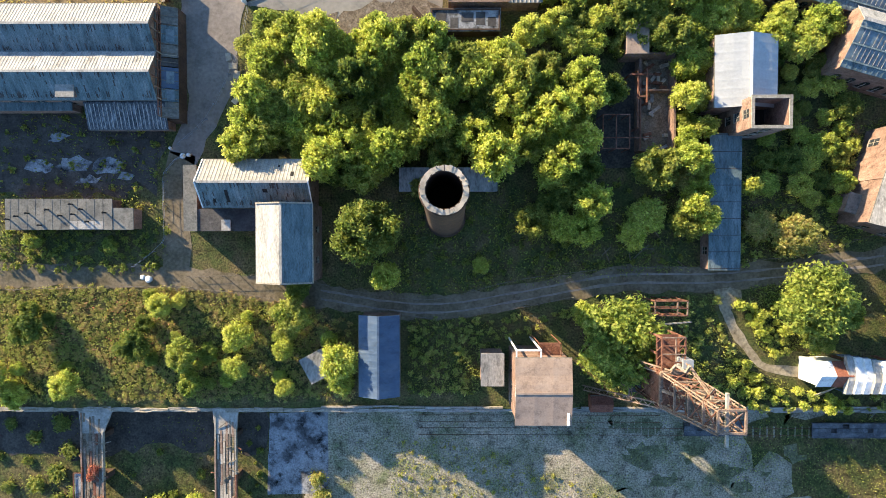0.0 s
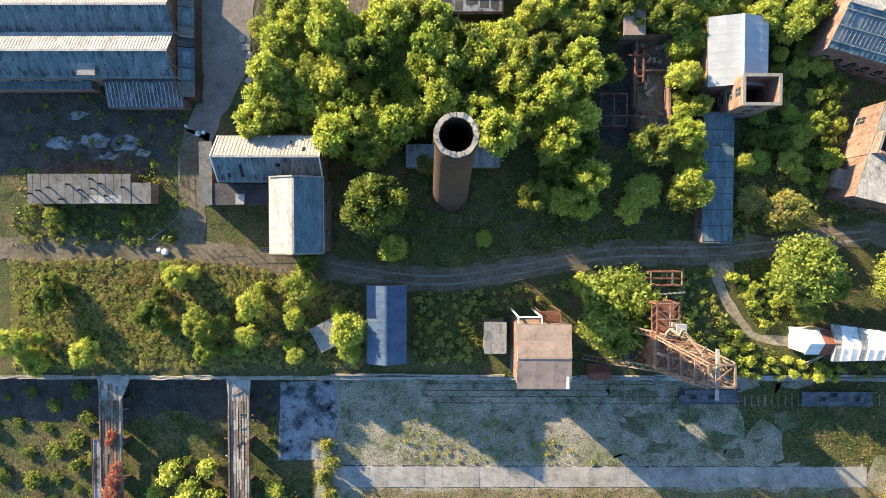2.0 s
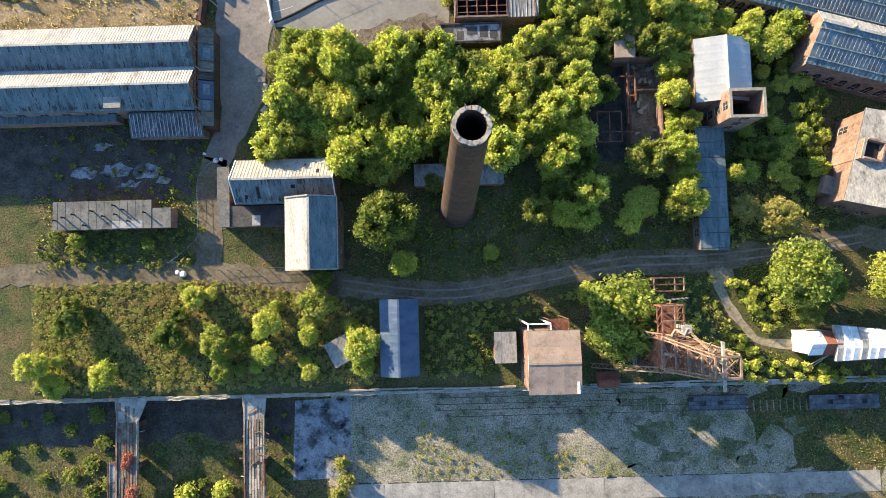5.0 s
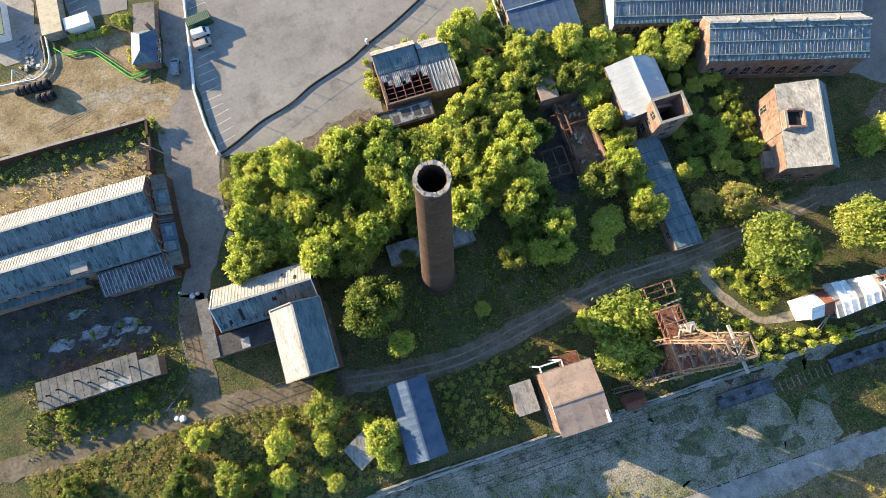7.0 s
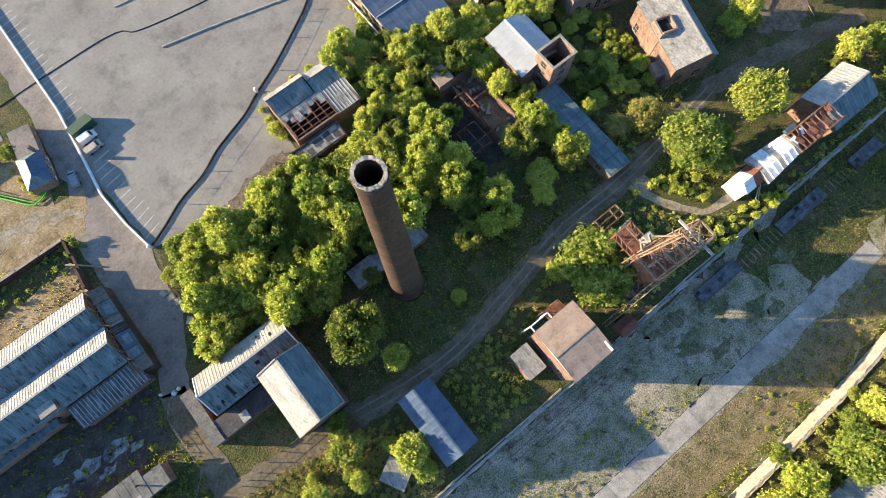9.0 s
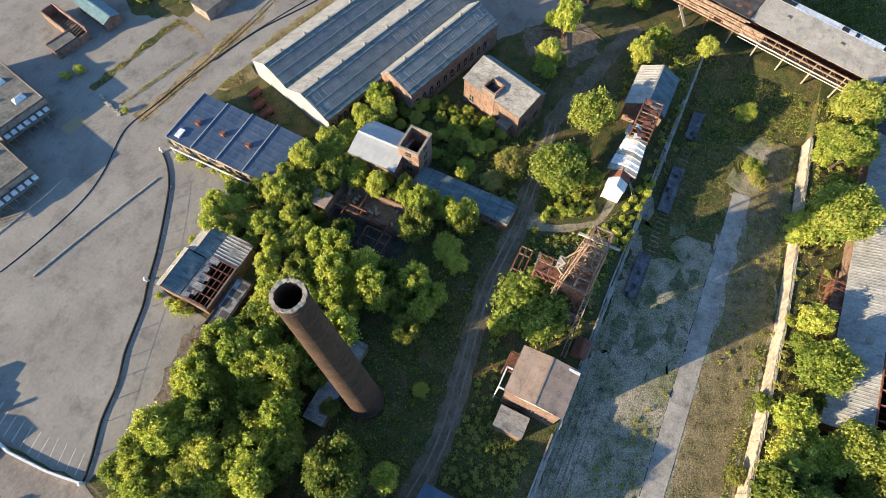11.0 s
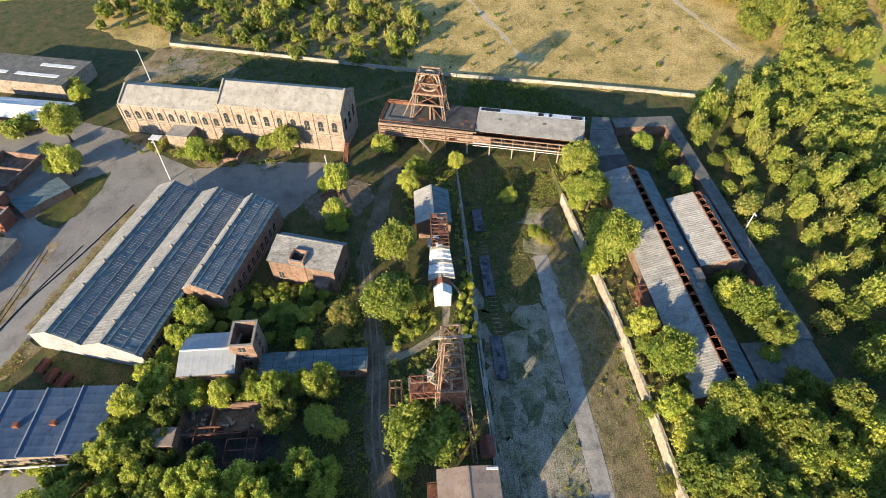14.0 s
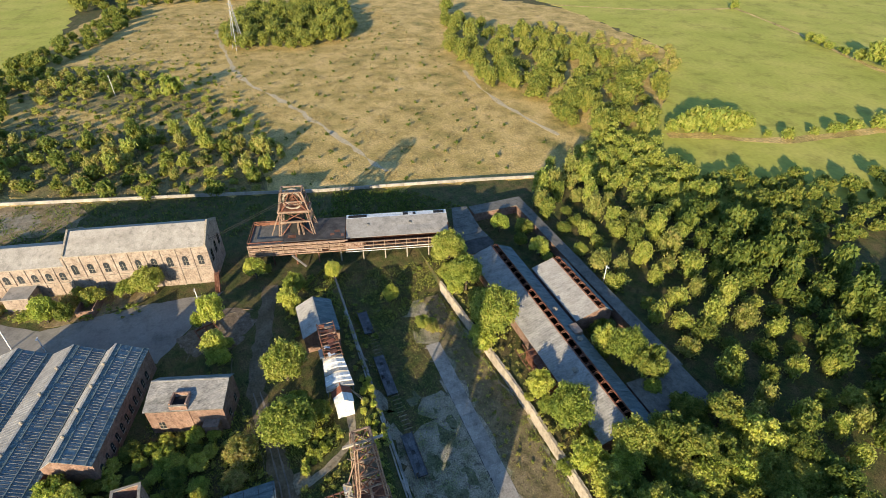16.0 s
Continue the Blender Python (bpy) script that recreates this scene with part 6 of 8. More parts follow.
flat("covered_way", "long narrow covered way with a grey felt roof", 52.8, 149.0, -121.8, -117.8, 4.0, BRICK, FELT)
flat("covered_way", "flat grey felt roof linking the ranges", 149.2, 155.0, -121.8, -98.4, 4.0, BRICK, FELT)
b = thing("covered_way", "slanting grey felt roof linking the heapstead and the screens", "building")
def slab(b, pts, z0, z1, material, name):
    bm = bmesh.new()
    lo, hi = [bm.verts.new((x, y, z0)) for x, y in pts], [bm.verts.new((x, y, z1)) for x, y in pts]
    bm.faces.new(hi), bm.faces.new(lo[::-1])
    for i in range(len(pts)):
        j = (i + 1) % len(pts)
        bm.faces.new((lo[i], lo[j], hi[j], hi[i]))
    bmesh.ops.recalc_face_normals(bm, faces=bm.faces)
    part(name, bm, material, b)
slab(b, [(153.4, -90.5), (152.6, -95.8), (135, -94.6), (126.4, -95.6), (122, -93), (122.3, -84.4), (136, -84.6)], -0.3, 5.6, BRICK, "wall")
slab(b, [(154.0, -90.0), (153.0, -96.2), (135, -95.0), (130.2, -95.6), (130.0, -84.1), (136, -84.0)], 5.62, 5.9, FELT, "roof")
slab(b, [(129.9, -95.6), (126, -96.2), (121.6, -93), (121.9, -84), (129.7, -84.1)], 5.62, 5.8, DARK_FELT, "roof")
for x in (133.5, 139.5, 145.5):
    part("roof_seam", boxes((x, x + 0.12, -94.6, -85.4, 5.9, 5.94)), DARK_FELT, b)
b = thing("boundary_wall", "long low pale concrete boundary wall at the heath's edge", "wall", kind="structure")
pts = [(300, 106), (236, 92), (214, 14), (197.5, -42), (189, -80), (180, -118), (171, -151)]
for (ax, ay), (bx, by) in zip(pts, pts[1:]):
    n = int(math.hypot(bx - ax, by - ay) / 9) + 1
    for i in range(n):
        p, q = Vector((ax + (bx - ax) * i / n, ay + (by - ay) * i / n, 0.65)), Vector((ax + (bx - ax) * (i + 0.98) / n, ay + (by - ay) * (i + 0.98) / n, 0.65))
        bm = bmesh.new()
        beam(bm, p, q, 0.45, 1.7)
        part("panel", bm, CONCRETE, b)

# ---- car park, road edge and the north-west compound ----
barrier = thing("road_barrier", "low white-topped barrier wall along the car park", "wall", kind="structure")
for (ax, ay), (bx, by) in zip([(-40, 180), (-40.6, 92), (-42.2, 76), (-43.4, 66), (-42.6, 56)], [(-40.6, 92), (-42.2, 76), (-43.4, 66), (-42.6, 56), (-41.2, 48.2)]):
    n = max(1, int(math.hypot(bx - ax, by - ay) / 5))
    for i in range(n):
        bm = bmesh.new()
        beam(bm, (ax + (bx - ax) * i / n, ay + (by - ay) * i / n, 0.4), (ax + (bx - ax) * (i + 0.98) / n, ay + (by - ay) * (i + 0.98) / n, 0.4), 0.45, 0.9)
        part("panel", bm, WHITE, barrier)
line_me = None
marks = thing("bay_markings", "faded white parking bay lines", "markings", kind="structure")
for i in range(38):
    y = 50.5 + 2.4 * i
    x = -41.0 if y > 80 else (-42.6 if 58 < y < 74 else -41.6)
    ob = part("line", boxes((0, 4.4, -0.06, 0.06, 0.0, 0.012)), LINE_WHITE, marks) if line_me is None else new("line", line_me)
    line_me = ob.data
    ob.parent = marks
    ob.matrix_basis = pose(x + 0.9, y, 0.045, 0, 0, 16 if y < 58 else 9)
for x, y in ((-41.0, 47.6), (0.6, 65.6), (32.4, 87.0)):
    bm = bmesh.new()
    tube(bm, [((0, 0, 0), 0.35), ((0, 0, 1.3), 0.35), ((0, 0, 1.5), 0.55), ((0, 0, 1.9), 0.4), ((0, 0, 2.05), 0.1)], 12)
    ob = part("bollard", bm, WHITE)
    ob.matrix_basis = pose(x, y, 0)
    tagged(ob, "stout white-painted bollard post", "bollard", "bollards")


def smooth_line(pts, step=1.5):
    p = [Vector((*q, 0)) for q in pts]
    out = []
    for i in range(len(p) - 1):
        a, b, c, d = p[max(i - 1, 0)], p[i], p[i + 1], p[min(i + 2, len(p) - 1)]
        n = max(2, int((c - b).length / step))
        for k in range(n):
            s = k / n
            out.append(0.5 * ((2 * b) + (c - a) * s + (2 * a - 5 * b + 4 * c - d) * s * s + (3 * b - a - 3 * c + d) * s ** 3))
    return out + [p[-1]]


def hose(name, label, category, pts, r, material, z=0.1):
    line = smooth_line(pts)
    bm = bmesh.new()
    prev = None
    for i, a in enumerate(line):
        d = (line[min(i + 1, len(line) - 1)] - line[max(i - 1, 0)]).normalized()
        side = Vector((-d.y, d.x, 0)) * r
        ring = [bm.verts.new((a.x + sx * side.x, a.y + sx * side.y, z + sz * r)) for sx, sz in ((-1, -1), (1, -1), (1, 0.5), (0.55, 1), (-0.55, 1), (-1, 0.5))]
        if prev:
            for k in range(6):
                bm.faces.new((prev[k], prev[(k + 1) % 6], ring[(k + 1) % 6], ring[k]))
        else:
            bm.faces.new(ring[::-1])
        prev = ring
    bm.faces.new(prev)
    bmesh.ops.recalc_face_normals(bm, faces=bm.faces)
    return tagged(part(name, bm, material), label, category)


hose("bund", "low black rubber-edged bund winding across the car park", "kerb", [(-41.3, 47.8), (-36, 50), (-29.5, 53.2), (-22, 55.4), (-16, 58.6), (-11, 60.4), (-5, 62.5), (0.7, 65.6), (8, 69), (17, 74), (24.5, 78.6), (29.3, 83), (32.2, 87)], 0.22, BLACK, 0.2)
fence = thing("wire_fence", "row of thin steel posts with wires beside the bund", "fence")
pl = smooth_line([(-40, 46.9), (-29, 51.6), (-16, 57.0), (-5, 61.2), (0.5, 63.6), (8, 67.6), (17, 72.6), (24.5, 77.4)], 4.0)
for p in pl:
    part("post", beams([((p.x, p.y, 0), (p.x, p.y, 1.5))], 0.1), STEEL, fence)
for a, b in zip(pl, pl[1:]):
    part("wire", beams([((a.x, a.y, 1.3), (b.x, b.y, 1.3))], 0.03), STEEL, fence)
hose("drain_line", "dark open drain joint in the asphalt", "kerb", [(-60, 102), (-21.6, 103.0), (-13.6, 99.6), (0, 97), (11.7, 96), (21, 97.5), (31, 101), (36.5, 101.5), (46, 99.5), (57, 97.6), (80, 91.5), (104, 83)], 0.14, BLACK, 0.06)
hose("kerb", "low broken concrete kerb in the car park", "kerb", [(-11, 91.4), (2, 88.6), (14, 85.6), (24.8, 82.8)], 0.28, CONCRETE, 0.12)
hose("kerb", "low concrete kerb at the works yard", "kerb", [(-14.5, 109.5), (0.6, 106.9), (7, 105.8), (13.2, 105)], 0.2, PALE_CONC, 0.12)
hose("kerb", "dark kerb line beside the road", "kerb", [(66, 95), (82, 90.5), (100, 82), (116, 75.5), (122, 73.4)], 0.18, BLACK, 0.08)
sheet("verge", [(69.5, 82.5), (84, 80.5), (98, 76.2), (118, 70.5), (122, 73), (112, 76.5), (98, 81), (84, 84.5), (74, 87)], WASTE, 0.08, "strip of dry brown weeds along the shed", 0.4, 1.5)
sheet("verge", [(39, 104.5), (58, 101), (76, 97.5), (96, 92), (112, 95), (100, 99), (78, 101.5), (58, 106), (44, 110)], ASPHALT, 0.07, "dry weedy verge with old rails", 0.5, 1.5)
sheet("verge", [(72, 122), (78, 114), (90, 112.5), (104, 111.5), (111, 109), (117, 147), (108, 138), (76, 141), (71, 132)], GRASS, 0.07, "overgrown ground between the brick halls", 0.6, 1.5)
sheet("verge", [(152, 72), (146, 60), (141, 56), (141, 40), (146, 24), (152, 24), (164, 86), (160, 90)], WASTE, 0.08, "dry grass plot in front of the engine hall", 0.4, 1.5)
sheet("verge", [(112.3, 93.5), (120.7, 89.4), (129.6, 87.0), (140.6, 86.6), (136, 94), (128, 104), (116, 102)], GRASS, 0.07, "grass island at the road bend", 0.4, 1.5)
for i in range(2):
    hose("rail_line", "old rail line in the verge", "track", [(38.1, 99.6 + i * 1.4), (52.1, 97.5 + i * 1.4), (69.1, 95.4 + i * 1.4), (85.4, 93.8 + i * 1.4), (102.8, 93.0 + i * 1.4)], 0.07, RUST, 0.1)
ribbon("verge", [(38.1, 100.8), (52.1, 98.7), (69.1, 96.8), (85.4, 94.8), (106, 92.6)], 4.4, WASTE, 0.06, "dry weedy strip along old rails", 0.5)
ribbon("verge", [(40.1, 108.7), (49.5, 106.2), (65.6, 101.9)], 1.0, GRASS, 0.06, "line of weeds in cracked asphalt", 0.4)
ribbon("verge", [(40.6, 120.2), (52.2, 118.6), (63.9, 117.3), (74.6, 114.8)], 2.4, GRASS, 0.06, "weedy bank beside a derelict lot", 0.6)
ribbon("verge", [(74.6, 114.8), (72.5, 106), (70.5, 98)], 1.6, WASTE, 0.065, "dry weeds across a derelict lot", 0.5)
sheet("verge", [(57.3, 88.1), (70.4, 84.9), (66.6, 79.5), (60.7, 82.5), (57.0, 85.9)], WASTE, 0.07, "dry brown grass in front of the shed", 0.4, 1.5)
b = thing("boundary_wall", "old brick wall behind the workshops", "wall", kind="structure")
for i in range(18):
    part("panel", boxes((-160 + 5.8 * i, -154.25 + 5.8 * i, 60.9, 61.4, 0, 2.1 + 0.1 * math.sin(i))), DARK_BRICK, b)
    part("coping", boxes((-160.02 + 5.8 * i, -154.27 + 5.8 * i, 60.82, 61.48, 2.1 + 0.1 * math.sin(i), 2.25 + 0.1 * math.sin(i))), STONE, b)
b = thing("ruined_wall", "remains of a dark brick cross wall with a fallen beam", "wall", pose(-56.2, 54.4, 0, 0, 0, -6))
part("wall", boxes((-0.3, 0.3, 2.6, 6.3, 0, 2.1), (-0.3, 0.3, -1.4, 2.6, 0, 1.3), (-0.3, 0.3, -6.6, -1.4, 0, 2.6)), DARK_BRICK, b)
part("fallen_beam", beams([((-2.6, 1.8, 0.2), (0.0, -0.2, 1.45)), ((0.0, -0.2, 1.45), (4.6, -3.4, 0.2))], 0.35), TIMBER, b)
for k in range(14):
    rr = random.Random(900 + k)
    ob = part("rubble_block", boxes((-0.3, rr.uniform(0.1, 0.5), -0.25, 0.3, 0, rr.uniform(0.2, 0.5))), rr.choice((DARK_BRICK, STONE, BRICK)))
    ob.matrix_basis = pose(-57.6 + rr.normalvariate(0, 1.4), 51.5 + rr.normalvariate(0, 2.0), 0.04, 0, 0, rr.uniform(0, 180))
    tagged(ob, "loose brick rubble beside a ruined wall", "rubble", "rubble by the wall")

h = thing("gate_house", "small brick house with a hipped slate roof, faces coloured from sunlit white to shaded blue", "house", pose(-51.8, 79.2, 0, 0, 0, -9))
part("wall", boxes((-2.7, 2.7, -4.2, 4.2, 0, 3.2)), BRICK, h)
# each roof face has its own material for the light or shade on it
for quad, mm in ((((-3, -4.5, 3.2), (0, -2.2, 5.1), (0, 2.2, 5.1), (-3, 4.5, 3.2)), SHEET_PALE), (((3, -4.5, 3.2), (0, -2.2, 5.1), (0, 2.2, 5.1), (3, 4.5, 3.2)), BLUE), (((-3, -4.5, 3.2), (3, -4.5, 3.2), (0, -2.2, 5.1)), SLATE_AND_SHADE), (((-3, 4.5, 3.2), (3, 4.5, 3.2), (0, 2.2, 5.1)), SLATE_AND_SHADE)):
    bm = bmesh.new()
    a = [bm.verts.new(q) for q in quad]
    c = [bm.verts.new((q[0], q[1], q[2] - 0.15)) for q in quad]
    bm.faces.new(a), bm.faces.new(c[::-1])
    for i in range(len(quad)):
        bm.faces.new((a[i], c[i], c[(i + 1) % len(quad)], a[(i + 1) % len(quad)]))
    part("roof", bm, mm, h)
part("wing", boxes((-2.5, 2.4, 4.25, 12.6, 0, 2.5)), BRICK, h)
part("wing_roof", boxes((-2.7, 2.6, 4.55, 12.8, 2.5, 2.7)), ROAD, h)
part("chimney", boxes((1.6, 2.3, 4.3, 5.0, 2.5, 5.6)), BRICK, h)
for y in (-2.6, 0.2, 2.8):
    window(h, ((2.7, -4.2, 0), (0, 1, 0), (1, 0, 0)), y + 4.2, 1.0, 1.0, 1.4, frame_mat=WHITE)
b = thing("storage_container", "dark green steel storage container", "container", pose(-38.0, 83.8, 0, 0, 0, 8))
part("body", corrugated(-3.0, 3.0, (-1.2, 2.4), (1.2, 2.4), 0.5, 0.04, 2.4, 0), GREEN_SHEET, b)
part("door", boxes((3.0, 3.06, -1.1, 1.1, 0.1, 2.3)), GREEN_SHEET, b)


def van(x, y, a, mat, label, low=False):
    v = thing("van", label, "vehicle", pose(x, y, 0, 0, 0, a), "parked vehicles")
    bm = bmesh.new()
    prof = [(-2.2, 0.45), (2.2, 0.45), (2.25, 1.0), (1.5, 1.15), (0.95, 1.5 if low else 2.0), (-2.1, 1.5 if low else 2.05), (-2.25, 1.0)]
    va = [bm.verts.new((px, -0.9, pz)) for px, pz in prof]
    vb = [bm.verts.new((px, 0.9, pz)) for px, pz in prof]
    bm.faces.new(va), bm.faces.new(vb[::-1])
    for i in range(len(prof)):
        bm.faces.new((va[i], vb[i], vb[(i + 1) % len(prof)], va[(i + 1) % len(prof)]))
    bmesh.ops.bevel(bm, geom=bm.edges, offset=0.07, segments=2, affect="EDGES")
    part("body", bm, mat, v)
    part("windscreen", beams([((1.5, 0, 1.2), (1.02, 0, 1.48 if low else 1.95))], 1.5, 0.05), PANE, v)
    for sx in (-1.4, 1.4):
        for sy in (-0.85, 0.85):
            bm = bmesh.new()
            tube(bm, [((0, 0, -0.11), 0.34), ((0, 0, 0.11), 0.34)], 16)
            bm.transform(pose(sx, sy, 0.34, 90, 0, 0))
            part("wheel", bm, BLACK, v)
    return v


van(-38.4, 80.7, 5, WHITE, "white parked delivery van in a bay")
van(-38.6, 77.6, 5, PALE_CONC, "small beige car parked in a bay", True)
van(-46.4, 73.4, 80, STEEL, "small grey car parked by the gate house", True)
for i in range(9):
    bm = bmesh.new()
    big = i < 6
    ro, ri, w = 1.15, 0.7, 0.5
    prof = [(ri, -w), (ro * 0.93, -w), (ro, -w * 0.6), (ro, w * 0.6), (ro * 0.93, w), (ri, w)]
    rings = [[bm.verts.new((r * math.cos(2 * math.pi * k / 24), z, r * math.sin(2 * math.pi * k / 24))) for r, z in prof] for k in range(24)]
    for k in range(24):
        for j in range(len(prof)):
            bm.faces.new((rings[k][j], rings[k][(j + 1) % len(prof)], rings[(k + 1) % 24][(j + 1) % len(prof)], rings[(k + 1) % 24][j]))
    ob = part("tyre", bm, BLACK)
    x, y = (-83.8 + 1.35 * i, 78.0) if i < 6 else (-79.1 + 1.35 * (i - 6), 74.6)
    ob.matrix_basis = pose(x, y, 1.15, 0, 0, 84)
    tagged(ob, "huge black dumper tyre standing on waste ground", "tyre", "row of dumper tyres")
sheet("car_park", [(-69.8, 94.2), (-54.6, 93.6), (-53.4, 120), (-69.8, 120)], ASPHALT, 0.07, "worn grey asphalt yard behind the cabins", 0.2)
for k in range(5):
    ob = part("line", boxes((0, 4.6, -0.06, 0.06, 0.0, 0.012)), LINE_WHITE)
    ob.matrix_basis = pose(-69.2, 97 + 2.6 * k, 0.078, 0, 0, 8)
    tagged(ob, "faded white parking bay line", "line", "bay lines behind the cabins", "structure")
flat("shelter", "dark green flat-roofed shelter with white edge", -91.0, -84.2, 93.6, 104, 3.0, WHITE, GREEN_SHEET)
flat("site_cabin", "long cream site cabin", -75.0, -70.4, 90.2, 118, 3.0, PALE_BRICK, CREAM)
flat("site_cabin", "white flat-roofed portable cabin", -69.6, -63.8, 90.4, 93.4, 2.7, WHITE, WHITE, angle=3)
NETTING = surface("green_netting", [(0.07, 0.5, 0.03), (0.11, 0.62, 0.05)], 1, 0.2, 0.7, 0.2)
hose("safety_netting", "bright green safety netting along the compound edge", "fence", [(-74.4, 87.8), (-71.1, 84.7), (-65.8, 84.0), (-61.0, 78.4), (-56.8, 73.5), (-53.1, 74.8)], 0.13, NETTING, 0.6)
hose("safety_netting", "green safety netting hung in a second strand", "fence", [(-71.0, 85.3), (-65.6, 84.7), (-60.5, 79.0), (-56.6, 74.5), (-53.0, 75.5)], 0.09, NETTING, 0.5)
hose("rope_fence", "pale blue rope fence across dry grass", "fence", [(-67.0, 88.1), (-64.6, 85.0), (-60.8, 80.0)], 0.07, PALE_CONC, 0.8)
hose("pale_fence", "pale timber hoarding round the compound", "fence", [(-75.9, 97), (-75.8, 90.9), (-75.9, 84.2), (-78.9, 80.8), (-82, 80.7), (-88.2, 81.2), (-98, 82)], 0.18, WHITE, 0.7)
hose("pale_fence", "second pale rail of the compound hoarding", "fence", [(-77.0, 92), (-77.0, 84.6), (-79.4, 81.8)], 0.12, PALE_CONC, 0.6)
b = thing("barrier", "white tubular steel barrier frame", "barrier", pose(-83.6, 82.2, 0))
for p, q in (((-2.4, -0.6, 0.1), (-0.6, 1.6, 2.0)), ((-0.6, 1.6, 2.0), (0.2, -0.9, 0.1)), ((-0.6, 1.6, 2.0), (2.4, -0.6, 0.1)), ((-2.4, -0.6, 0.15), (2.4, -0.6, 0.15))):
    part("bar", beams([(p, q)], 0.16), WHITE, b)
for i in range(34):
    rr = random.Random(700 + i)
    ob = part("rubble_block", boxes((-0.4 * rr.uniform(0.4, 1.6), 0.4, -0.3, 0.4 * rr.uniform(0.4, 1.6), 0, rr.uniform(0.2, 0.6))), rr.choice((CONCRETE, STONE, STEEL)))
    ob.matrix_basis = pose(rr.uniform(-83.5, -78), rr.uniform(83.5, 94), 0.05, 0, rr.uniform(-8, 8), rr.uniform(0, 180))
    tagged(ob, "loose grey rubble block in the compound", "rubble", "rubble heap")

# ---- northern works buildings ----
for x0, x1, y0, y1, sky_pts in ((18.1, 33.1, 125.5, 151.5, ((-1.5, 9), (-3.5, 4.5), (2.5, 1.5), (-3, -3.5), (3, -8))), (-4.7, 13.3, 112.2, 132.2, ((5.5, 5.5), (5.0, 1.0), (-4.4, -3.2), (-4, 4)))):
    b, f = flat("modern_works", "low flat-roofed modern works building with white roof domes", x0, x1, y0, y1, 5.0, PALE_BRICK, FELT, angle=-12, parapet=0.3, windows=[("s", 2 + 2.4 * i, 1.4, 1.8, 1.6) for i in range(int((x1 - x0) / 2.6))] + [("e", 2 + 2.6 * i, 1.4, 1.8, 1.6) for i in range(7)])
    for sx, sy in sky_pts:
        bm = bmesh.new()
        vs = [bm.verts.new((sx + p, sy + q, 5.02)) for p, q in ((-1.7, -1.3), (1.7, -1.3), (1.7, 1.3), (-1.7, 1.3))]
        ap = [bm.verts.new((sx + p, sy, 5.9)) for p in (-0.8, 0.8)]
        for q in ((vs[0], vs[1], ap[1], ap[0]), (vs[2], vs[3], ap[0], ap[1]), (vs[1], vs[2], ap[1]), (vs[3], vs[0], ap[0]), (vs[3], vs[2], vs[1], vs[0])):
            bm.faces.new(q)
        part("roof_dome", bm, WHITE, b)
    hw, hd = (x1 - x0) / 2, (y1 - y0) / 2
    part("canopy", boxes((-hw, hw - 0.5, -hd - 3.2, -hd - 0.3, 2.9, 3.1)), FELT, b)
    for i in range(int(hw)):
        part("canopy_light", boxes((-hw + 0.6 + 2 * i, -hw + 1.9 + 2 * i, -hd - 2.6, -hd - 1.0, 3.1, 3.35)), WHITE, b)
        part("canopy_post", boxes((-hw + 0.1 + 2 * i, -hw + 0.25 + 2 * i, -hd - 3.1, -hd - 2.95, 0, 2.9)), STEEL, b)
RED_BRICK = surface("bright_red_brick", [(0.17, 0.066, 0.045), (0.25, 0.1, 0.065), (0.31, 0.14, 0.095)], 2.5, 0.3, 0.9, 0.4, grain=0.3, rnd=0.08, stain=0.35)
TEAL = surface("teal_sheet", [(0.12, 0.2, 0.22), (0.17, 0.26, 0.28)], 2, 0.4, 0.6, 0.1, grain=0.15)
b = thing("works_ruin", "low brick works ruin, partly roofless, with a rubble floor", "ruin", pose(52.5, 141.5, 0, 0, 0, -12))
part("wall", boxes((5.2, 5.6, -6.5, 11, 0, 4.2), (-6, 5.2, -6.5, -6.1, 0, 2.6), (-6, -5.6, -6.1, -1.5, 0, 2.8), (-5.6, 5.2, -1.9, -1.5, 0, 3.2), (1.0, 1.4, -1.5, 11, 0, 3.6), (1.4, 5.2, 10.6, 11, 0, 3.8)), BRICK, b)
part("roof", boxes((-5.8, 1.8, -6.0, -2.0, 2.7, 2.9)), FELT, b)
part("floor", boxes((1.4, 5.2, -6.0, 10.6, 0, 0.3)), RUBBLE, b)
for i in range(7):
    part("rafter", beams([((2.2, -5.6 + 1.1 * i, 3.0), (5.3, -5.6 + 1.1 * i, 3.5))], 0.16), TIMBER, b)
gable("teal_shed", "long shed with a faded teal sheet roof", 65.0, 138.0, 15, 5.4, 3.4, 4.2, 78, BRICK, TEAL, rib=1.2, amp=0.03, cap=TEAL, seed=95)
BX = Matrix.Translation((112.0, 109.4, 0)) @ Matrix.Rotation(radians(-10.5), 4, "Z")
b = thing("brick_hall", "long red brick hall with a blue-green glazed roof strip behind parapets", "building", BX)
part("wall", boxes((0, 0.5, 5, 50, -0.3, 6.4), (11, 11.5, 5, 50, -0.3, 6.4), (0.5, 11, 49.5, 50, -0.3, 6.6), (5.6, 11, 5, 5.5, -0.3, 6.4), (0, 5.6, 0, 0.5, -0.3, 5.6), (0, 0.5, 0.5, 5, -0.3, 5.6), (5.1, 5.6, 0.5, 5.5, -0.3, 5.6)), RED_BRICK, b)
